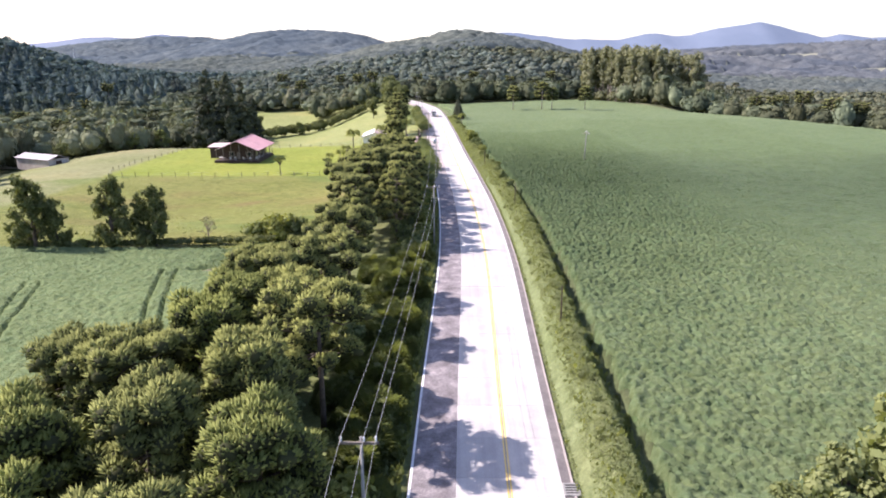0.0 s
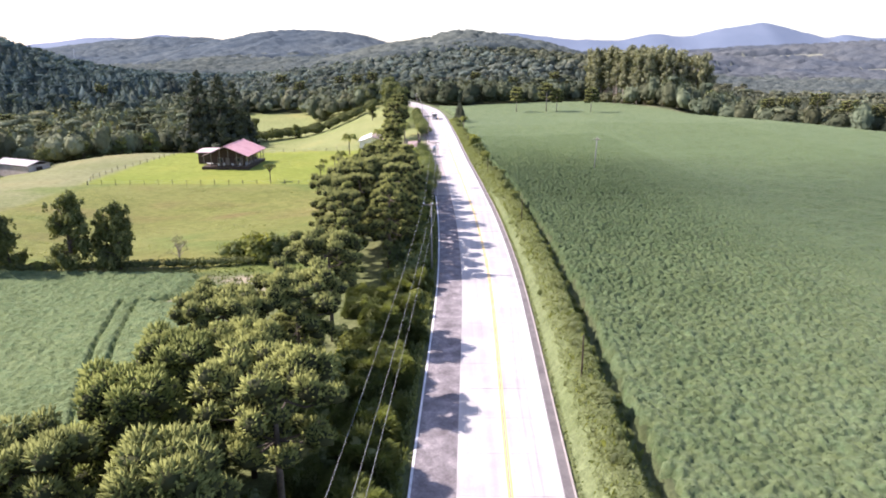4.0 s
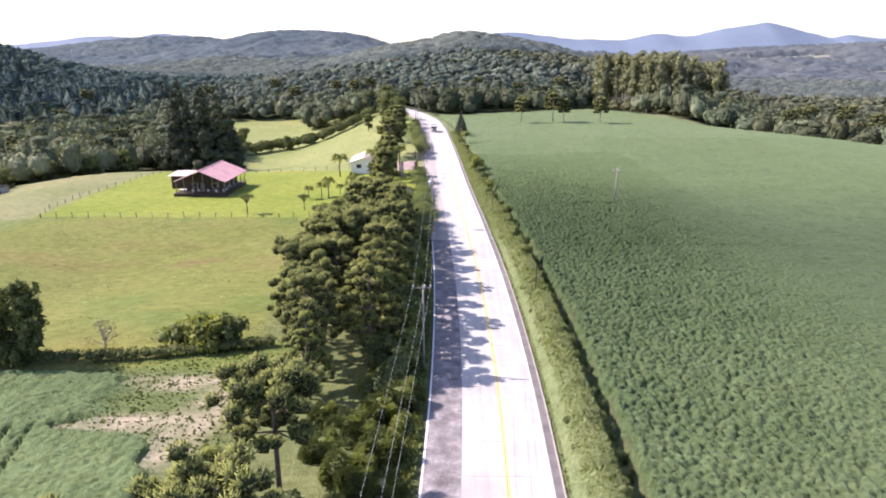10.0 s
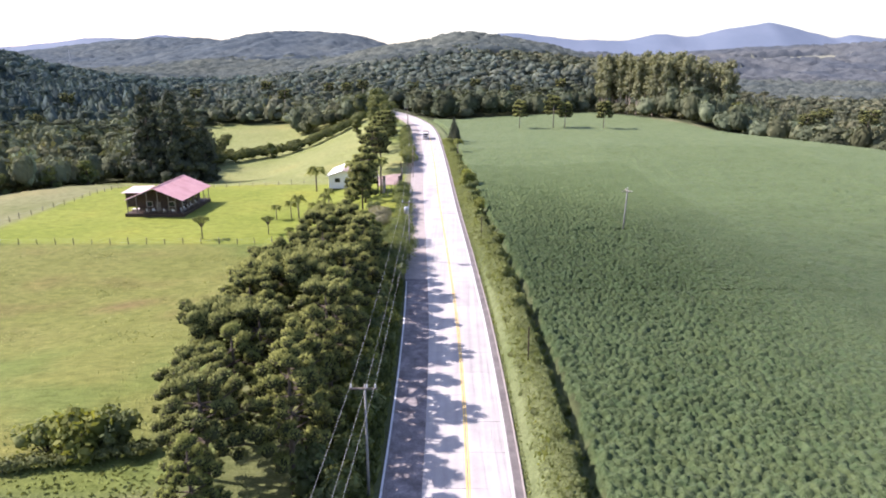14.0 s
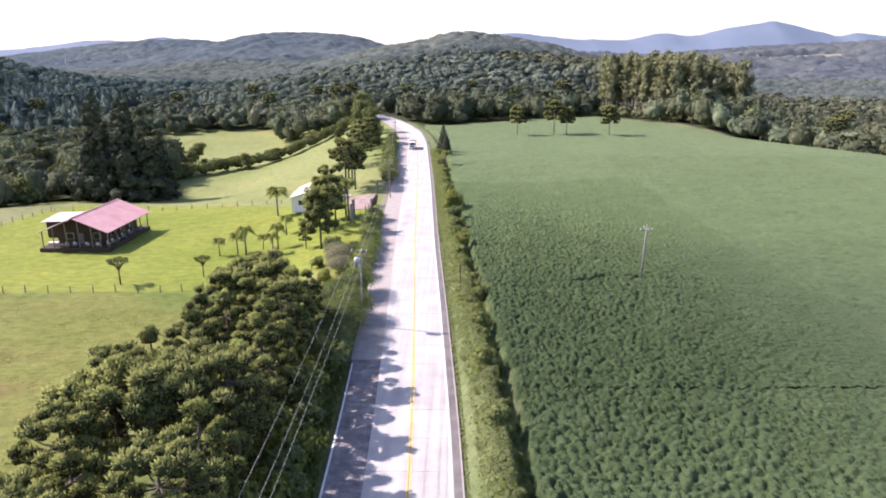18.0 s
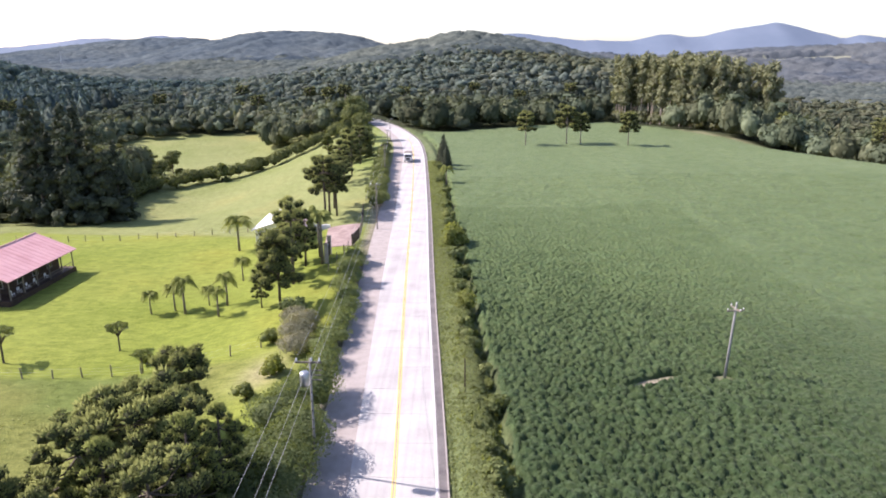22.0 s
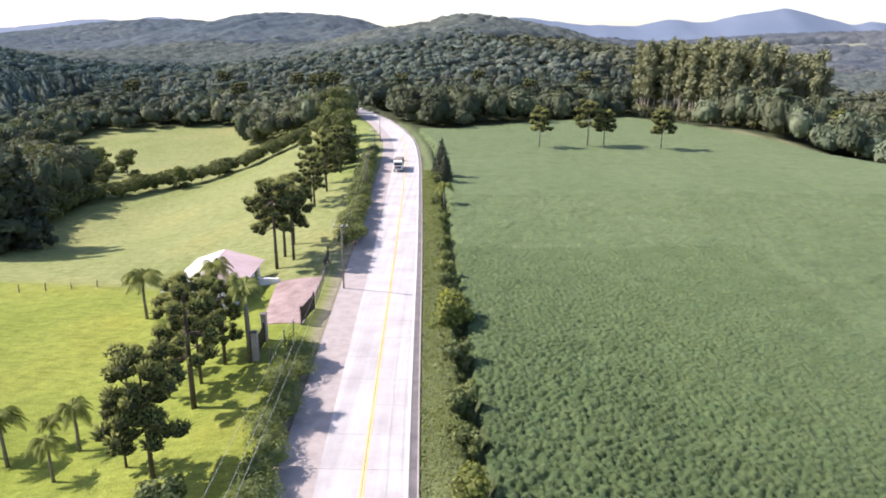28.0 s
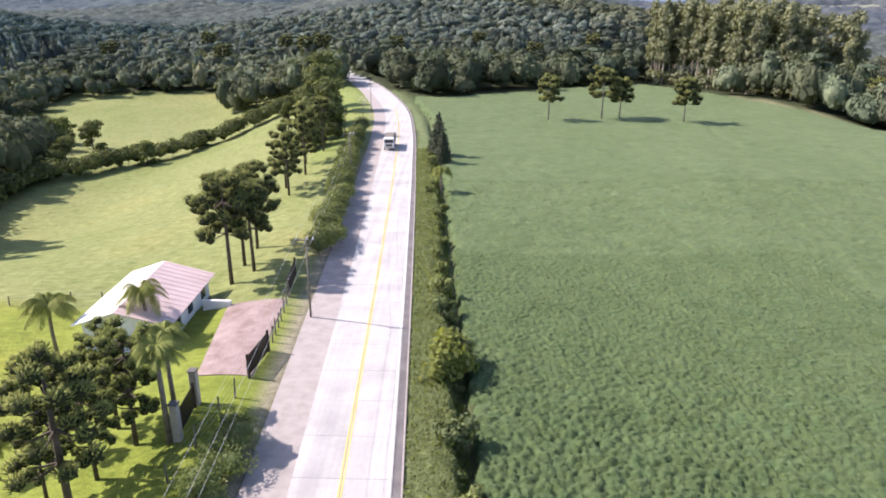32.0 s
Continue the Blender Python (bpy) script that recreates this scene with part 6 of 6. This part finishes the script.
# ---------------------------------------------------------------- farmhouse
def slope(p0, p1, p2, p3, thick, ribs, mat, parent, name, label):
    """A roof slope from four corners (eave start, eave end, ridge end, ridge start) with thickness and raised ribs down the slope."""
    a, c, e, g = (Vector(p) for p in (p0, p1, p2, p3))
    nrm = (c - a).cross(g - a).normalized()
    if nrm.z < 0:
        nrm = -nrm
    bm = bmesh.new()
    top = [bm.verts.new(v + nrm * thick) for v in (a, c, e, g)]
    bot = [bm.verts.new(v) for v in (a, c, e, g)]
    bm.faces.new(top)
    bm.faces.new(bot[::-1])
    for i in range(4):
        bm.faces.new((top[i], bot[i], bot[(i + 1) % 4], top[(i + 1) % 4]))
    bmesh.ops.recalc_face_normals(bm, faces=bm.faces[:])
    r = part(name, bm, mat, parent, label)
    for i in range(ribs):
        f = (i + 0.5) / ribs
        lo, hi = a.lerp(c, f) + nrm * thick, g.lerp(e, f) + nrm * thick
        w = (c - a).normalized() * 0.05
        b2 = bmesh.new()
        vs = [b2.verts.new(v) for v in (lo - w, lo + w, hi + w, hi - w, lo + nrm * 0.045, hi + nrm * 0.045)]
        b2.faces.new((vs[0], vs[1], vs[4]))
        b2.faces.new((vs[3], vs[5], vs[2]))
        b2.faces.new((vs[1], vs[2], vs[5], vs[4]))
        b2.faces.new((vs[0], vs[4], vs[5], vs[3]))
        part("roof_rib", b2, mat, r)
    return r


def wall_with_gable(x0, x1, y, z0, ze, zp, xp, t, mat, parent, name="wall"):
    bm = bmesh.new()
    prof = [(x0, z0), (x1, z0), (x1, ze), (xp, zp), (x0, ze)]
    a = [bm.verts.new((x, y, z)) for x, z in prof]
    c = [bm.verts.new((x, y + t, z)) for x, z in prof]
    bm.faces.new(a)
    bm.faces.new(c[::-1])
    for i in range(5):
        bm.faces.new((a[i], c[i], c[(i + 1) % 5], a[(i + 1) % 5]))
    bmesh.ops.recalc_face_normals(bm, faces=bm.faces[:])
    return part(name, bm, mat, parent)


house = new("farmhouse")
tagged(house, "dark timber farmhouse with pinkish red gable roof and verandah", "house")
slope((-63.5, 207.6, -0.05), (-63.2, 226.0, 0.05), (-69.9, 226.0, 2.85), (-70.3, 207.6, 2.8), 0.10, 16, M_ROOFRED, house, "roof_slope", "faded red metal roof sheet")
slope((-76.9, 207.6, 0.1), (-76.9, 226.0, 0.1), (-69.9, 226.0, 2.85), (-70.3, 207.6, 2.8), 0.10, 16, M_ROOFRED, house, "roof_slope", "faded red metal roof sheet")
part("fascia", rod([(-76.9, 207.5, 0.08), (-70.3, 207.5, 2.8)], 0.09, 4), M_WALLBEIGE, house, "pale timber gable board")
part("ridge_cap", rod([(-70.3, 207.6, 2.93), (-69.9, 226, 2.98)], 0.12, 6), M_ROOFRED, house)
wall_with_gable(-75.3, -65.8, 211.0, -3.0, 0.5, 2.3, -70.2, 0.2, M_WOODDARK, house)
wall_with_gable(-75.3, -65.8, 224.4, -3.0, 0.5, 2.3, -70.1, 0.2, M_WOODDARK, house)
part("wall", one_box(-65.98, 211.2, -3.0, -65.8, 224.4, 0.75), M_WOODDARK, house)
part("wall", one_box(-75.3, 211.2, -3.0, -75.12, 224.4, 0.45), M_WOODDARK, house)
part("deck", one_box(-77.2, 207.6, -4.2, -63.6, 225.8, -3.0, 0.03), M_WOODDARK, house, "dark boarded verandah deck")
M_PANE = bpy.data.materials.new("dark_window_glass")
M_PANE.use_nodes = True
M_PANE.node_tree.nodes["Principled BSDF"].inputs["Base Color"].default_value = (0.02, 0.025, 0.03, 1)
M_PANE.node_tree.nodes["Principled BSDF"].inputs["Roughness"].default_value = 0.06
for y in (213, 217, 221):
    w = part("window", one_box(-65.81, y, -2.1, -65.72, y + 1.5, -0.8, 0.01), M_WALLBEIGE, house, "pale window frame")
    part("pane", one_box(-65.73, y + 0.1, -2.0, -65.70, y + 1.4, -0.9), M_PANE, w)
for x in (-73.5, -68.2):
    w = part("window", one_box(x, 210.9, -2.1, x + 1.5, 211.01, -0.8, 0.01), M_WALLBEIGE, house, "pale window frame")
    part("pane", one_box(x + 0.1, 210.88, -2.0, x + 1.4, 210.91, -0.9), M_PANE, w)
part("door", one_box(-71.2, 210.92, -3.0, -70.1, 211.0, -0.9, 0.01), M_WOODGREY, house)
for i in range(6):
    y = 208.2 + i * 3.45
    part("verandah_post", one_box(-63.95, y - 0.08, -3.0, -63.79, y + 0.08, -0.08), M_WOODGREY, house)
for x in (-76.6, -74.5, -72, -69.5, -67, -65.4):
    zt = 0.12 + 0.41 * (x + 76.9) if x < -70.3 else 2.75 - 0.425 * (x + 70.3)
    part("verandah_post", one_box(x - 0.08, 208.0, -3.0, x + 0.08, 208.16, zt - 0.05), M_WOODGREY, house)
for z in (-2.55, -2.1):
    part("rail", one_box(-63.9, 208.2, z, -63.84, 225.4, z + 0.08), M_WOODGREY, house)
    part("rail", one_box(-74.4, 208.05, z, -65.5, 208.12, z + 0.08), M_WOODGREY, house)
annex = new("annex")
tagged(annex, "low flat-roofed timber annex behind the farmhouse", "shed")
part("wall", one_box(-82.2, 219, -4.2, -78.0, 224.4, -0.35), M_WOODDARK, annex)
slope((-82.9, 218.2, -0.35), (-77.4, 218.2, -0.25), (-77.4, 225.4, 0.25), (-82.9, 225.4, 0.1), 0.08, 0, M_ROOFPINK, annex, "roof", "pale pinkish flat roof")


def garden_chair(x, y, turn):
    c = new("garden_chair")
    for dx in (-0.22, 0.22):
        for dy in (-0.2, 0.2):
            part("leg", one_box(dx - 0.025, dy - 0.025, 0, dx + 0.025, dy + 0.025, 0.42), M_WALLWHITE, c)
    part("seat", one_box(-0.26, -0.24, 0.42, 0.26, 0.24, 0.46, 0.01), M_WALLWHITE, c)
    part("backrest", one_box(-0.26, 0.2, 0.46, 0.26, 0.25, 0.9, 0.01), M_WALLWHITE, c)
    tagged(c, "white plastic garden chair on the verandah", "chair", "verandah chairs")
    c.matrix_basis = pose(x, y, -3.0, 0, 0, turn)
    return c


first_chair = garden_chair(-64.8, 210, 90)
for x, y, t in ((-64.8, 211.8, 80), (-64.8, 214, 95), (-64.9, 216.2, 90), (-64.8, 219, 88), (-72.6, 209.2, 180), (-71.2, 209.4, 190), (-68.6, 209.2, 170), (-66.4, 209.0, 175)):
    copy_thing(first_chair, pose(x, y, -3.0, 0, 0, t))
tb = new("table")
part("tabletop", one_box(-0.9, -0.45, 0.7, 0.9, 0.45, 0.75, 0.01), M_WALLWHITE, tb)
for dx in (-0.8, 0.8):
    for dy in (-0.35, 0.35):
        part("leg", one_box(dx - 0.04, dy - 0.04, 0, dx + 0.04, dy + 0.04, 0.7), M_WOODGREY, tb)
tagged(tb, "pale table on the farmhouse verandah", "table")
tb.matrix_basis = pose(-75.4, 209.6, -3.0)

# ---------------------------------------------------------------- house by the gate
cot = new("cottage")
tagged(cot, "white cottage with faded pink gable roof beside the gravel court", "house")
slope((-25.6, 236.6, 0.75), (-25.9, 250.8, 0.75), (-31.7, 250.6, 2.35), (-31.0, 236.1, 2.35), 0.10, 14, M_ROOFPINK, cot, "roof_slope", "faded pink roof sheet")
# slope towards the sun: its brightness is put into a white colour
slope((-35.6, 236.3, 0.75), (-36.0, 250.8, 0.75), (-31.7, 250.6, 2.35), (-31.0, 236.1, 2.35), 0.10, 14, M_WALLWHITE, cot, "roof_slope", "whitish roof sheet, sunlit brightness painted in")
wall_with_gable(-34.9, -26.4, 237.2, -2.6, 0.8, 2.15, -31.05, 0.2, M_WALLWHITE, cot)
wall_with_gable(-35.1, -26.6, 249.6, -2.6, 0.8, 2.15, -31.6, 0.2, M_WALLWHITE, cot)
part("wall", one_box(-26.6, 237.4, -2.6, -26.4, 249.6, 0.85), M_WALLWHITE, cot)
part("wall", one_box(-35.1, 237.4, -2.6, -34.9, 249.6, 0.85), M_WALLWHITE, cot)
for y in (239.5, 243, 247):
    w = part("window", one_box(-26.41, y, -0.9, -26.32, y + 1.3, 0.2, 0.01), M_WOODDARK, cot, "dark window frame")
    part("pane", one_box(-26.33, y + 0.1, -0.8, -26.30, y + 1.2, 0.1), M_PANE, w)
w = part("window", one_box(-33.4, 237.1, -0.9, -32, 237.21, 0.2, 0.01), M_WOODDARK, cot, "dark window frame")
part("pane", one_box(-33.3, 237.08, -0.8, -32.1, 237.11, 0.1), M_PANE, w)
part("door", one_box(-29.6, 237.1, -1.9, -28.6, 237.2, 0.1, 0.01), M_WOODDARK, cot)

bm = bmesh.new()
n = 14
rows = []
for i in range(n + 1):
    f = i / n
    y = 229.6 + 16.0 * f
    xa, xb = -20.6 - 2.2 * f, -15.2 - 1.0 * f
    rows.append([bm.verts.new((xa + (xb - xa) * k / 8, y - 0.9 * (k / 8) * (1 - f), gz(xa + (xb - xa) * k / 8, y) + 0.07)) for k in range(9)])
for a, c in zip(rows, rows[1:]):
    for k in range(8):
        bm.faces.new((a[k], a[k + 1], c[k + 1], c[k]))
ret = bmesh.ops.extrude_face_region(bm, geom=bm.faces[:])
bmesh.ops.translate(bm, verts=[v for v in ret["geom"] if isinstance(v, bmesh.types.BMVert)], vec=(0, 0, -0.25))
bmesh.ops.recalc_face_normals(bm, faces=bm.faces[:])
tagged(part("courtyard", bm, M_DIRT), "pinkish packed gravel courtyard behind the gate", "courtyard", kind="structure")

def slatted_gate(x0, y0, x1, y1, h, label):
    g = new("gate")
    L = math.hypot(x1 - x0, y1 - y0)
    part("gate_frame", tube(tube(bmesh.new(), [(0, 0, 0.12), (L, 0, 0.12)], 0.04, 6), [(0, 0, h), (L, 0, h)], 0.04, 6), M_DARKMETAL, g)
    m = int(L / 0.18)
    me = None
    for i in range(m + 1):
        x = L * i / m
        if me is None:
            o = part("slat", one_box(-0.06, -0.02, 0.1, 0.06, 0.02, h, 0.004), M_DARKMETAL, g)
            me = o.data
        else:
            o = part("slat", me, None, g)
        o.location = (x, 0, 0)
    for x in (-0.12, L + 0.12):
        part("gate_post", one_box(x - 0.1, -0.1, -0.5, x + 0.1, 0.1, h + 0.25, 0.015), M_WOODDARK, g)
    tagged(g, label, "gate", "entrance gates")
    g.matrix_basis = pose(x0, y0, gz(x0, y0) + 0.05, 0, 0, math.degrees(math.atan2(y1 - y0, x1 - x0)))
    return g


slatted_gate(-15.4, 228.7, -14.9, 233.2, 2.0, "dark slatted metal gate closing the court")
slatted_gate(-16.0, 246.3, -16.6, 252.2, 2.2, "dark slatted gate beside the hedge")
for x, y in ((-18.3, 219.6), (-18.7, 224.6)):
    pl = new("gate_pillar")
    part("shaft", one_box(-0.3, -0.3, -0.6, 0.3, 0.3, 3.2, 0.03), M_WALLBEIGE, pl)
    part("cap", one_box(-0.37, -0.37, 3.2, 0.37, 0.37, 3.32, 0.03), M_GUTTER, pl)
    tagged(pl, "beige plastered gate pillar with flat cap", "pillar", "gate pillars")
    pl.matrix_basis = pose(x, y, gz(x, y))
slatted_gate(-18.4, 220.3, -18.6, 223.9, 2.1, "dark entrance gate between two pillars")
fence([(-14.9, 233.6), (-15.3, 240), (-15.9, 246)], 1.6, 1.7, "mesh_fence", "pale post and mesh fence along the court", 5)
fence([(-17, 214.3), (-15.8, 222), (-15.4, 228.4)], 2.8, 1.9, "mesh_fence", "post and wire fence beside the scrub", 4)
tagged(part("low_wall", one_box(-25.6, 245.2, -1.9, -22.4, 245.6, -0.2, 0.03), M_WALLWHITE), "low white garden wall beside the cottage", "wall")

# sheds beyond the lawn
def shed(x, y, w, l, h, turn, roof, wall, label):
    s = new("shed")
    part("wall", one_box(-w / 2 + 0.4, -l / 2 + 0.4, -1, w / 2 - 0.4, l / 2 - 0.4, h), wall, s)
    slope((-w / 2, -l / 2, h - 0.1), (w / 2, -l / 2, h - 0.1), (w / 2, 0, h + 1.1), (-w / 2, 0, h + 1.1), 0.08, 8, roof, s, "roof_slope", "pale sheet roof")
    slope((-w / 2, l / 2, h - 0.1), (w / 2, l / 2, h - 0.1), (w / 2, 0, h + 1.1), (-w / 2, 0, h + 1.1), 0.08, 8, roof, s, "roof_slope", "pale sheet roof")
    part("door", one_box(w / 2 - 0.42, -1, -0.2, w / 2 - 0.34, 1, h - 0.6), M_WOODDARK, s)
    tagged(s, label, "shed")
    s.matrix_basis = pose(x, y, gz(x, y), 0, 0, turn)


shed(-140, 224, 17, 8, 3.0, -25, M_ROOFGREY, M_WALLBEIGE, "long pale-roofed farm shed below the wood")
shed(-176, 262, 12, 8, 3.2, 10, M_ROOFGREY, M_WALLWHITE, "white-roofed farm building among the trees")

# ---------------------------------------------------------------- lorry in the oncoming lane
lorry = new("lorry")
tagged(lorry, "white-fronted lorry with a loaded stake body on the road", "lorry")
part("chassis", one_box(-0.5, -3.6, 0.6, 0.5, 3.8, 0.85, 0.02), M_DARKMETAL, lorry)
bm = one_box(-1.15, -3.9, 0.75, 1.15, -2.1, 2.75, 0.12)
cab = part("cab", bm, M_WALLWHITE, lorry, "white painted cab")
part("windscreen", one_box(-1.0, -3.93, 1.75, 1.0, -3.88, 2.45, 0.01), M_PANE, cab)
part("grille", one_box(-0.7, -3.94, 1.0, 0.7, -3.88, 1.45, 0.01), M_DARKMETAL, cab)
part("bumper", one_box(-1.18, -4.02, 0.5, 1.18, -3.85, 0.85, 0.04), M_METAL, cab)
for x in (-0.9, 0.9):
    part("headlight", one_box(x - 0.16, -3.95, 1.05, x + 0.16, -3.88, 1.3, 0.01), M_PORCELAIN, cab)
    part("side_window", one_box(x * 1.27 - 0.02, -3.5, 1.75, x * 1.27 + 0.02, -2.6, 2.4), M_PANE, cab)
part("load_bed", one_box(-1.2, -1.95, 0.9, 1.2, 4.0, 1.1, 0.02), M_WOODGREY, lorry)
for i in range(7):
    y = -1.9 + i * 0.97
    for x in (-1.2, 1.14):
        part("stake", one_box(x, y, 1.1, x + 0.06, y + 0.08, 2.5), M_WOODDARK, lorry)
for z in (1.25, 1.65, 2.05, 2.4):
    for x in (-1.16, 1.12):
        part("side_board", one_box(x, -1.92, z, x + 0.04, 3.98, z + 0.22), M_WOODDARK, lorry)
part("headboard", one_box(-1.2, -2.0, 1.1, 1.2, -1.94, 2.75), M_WOODDARK, lorry)
bm = one_box(-1.08, -1.85, 1.1, 1.08, 3.9, 2.75, 0.15)
part("load", bm, M_WOODGREY, lorry, "brownish covered load")
for x in (-1.0, 1.0):
    for y in (-3.0, 1.6, 2.8):
        ty = part("tyre", rod([(x - 0.14, y, 0.5), (x - 0.1, y, 0.5), (x + 0.1, y, 0.5), (x + 0.14, y, 0.5)], [0.42, 0.5, 0.5, 0.42], 18), M_BLACK, lorry)
        part("rim", rod([(x - 0.15, y, 0.5), (x + 0.15, y, 0.5)], 0.26, 14), M_METAL, ty)
lorry.matrix_basis = pose(float(road_x(331)) - 1.75, 331, gz(float(road_x(331)), 331) + 0.07, 0, 0, 2.5)

# tower on the far ridge
tw = new("lattice_mast")
for a in range(3):
    part("leg", rod([(2.5 * math.cos(a * 2.09), 2.5 * math.sin(a * 2.09), -5), (0, 0, 42)], [0.4, 0.25], 5), M_METAL, tw)
for z in (8, 16, 24, 32):
    s = 2.5 * (1 - (z + 5) / 47)
    part("brace", rod([(s, 0, z), (-s * 0.5, s * 0.87, z), (-s * 0.5, -s * 0.87, z), (s, 0, z)], 0.15, 4), M_METAL, tw)
tagged(tw, "thin grey lattice mast on a distant ridge", "mast")
tw.matrix_basis = pose(-1150, 2150, gz(-1150, 2150) + 4)
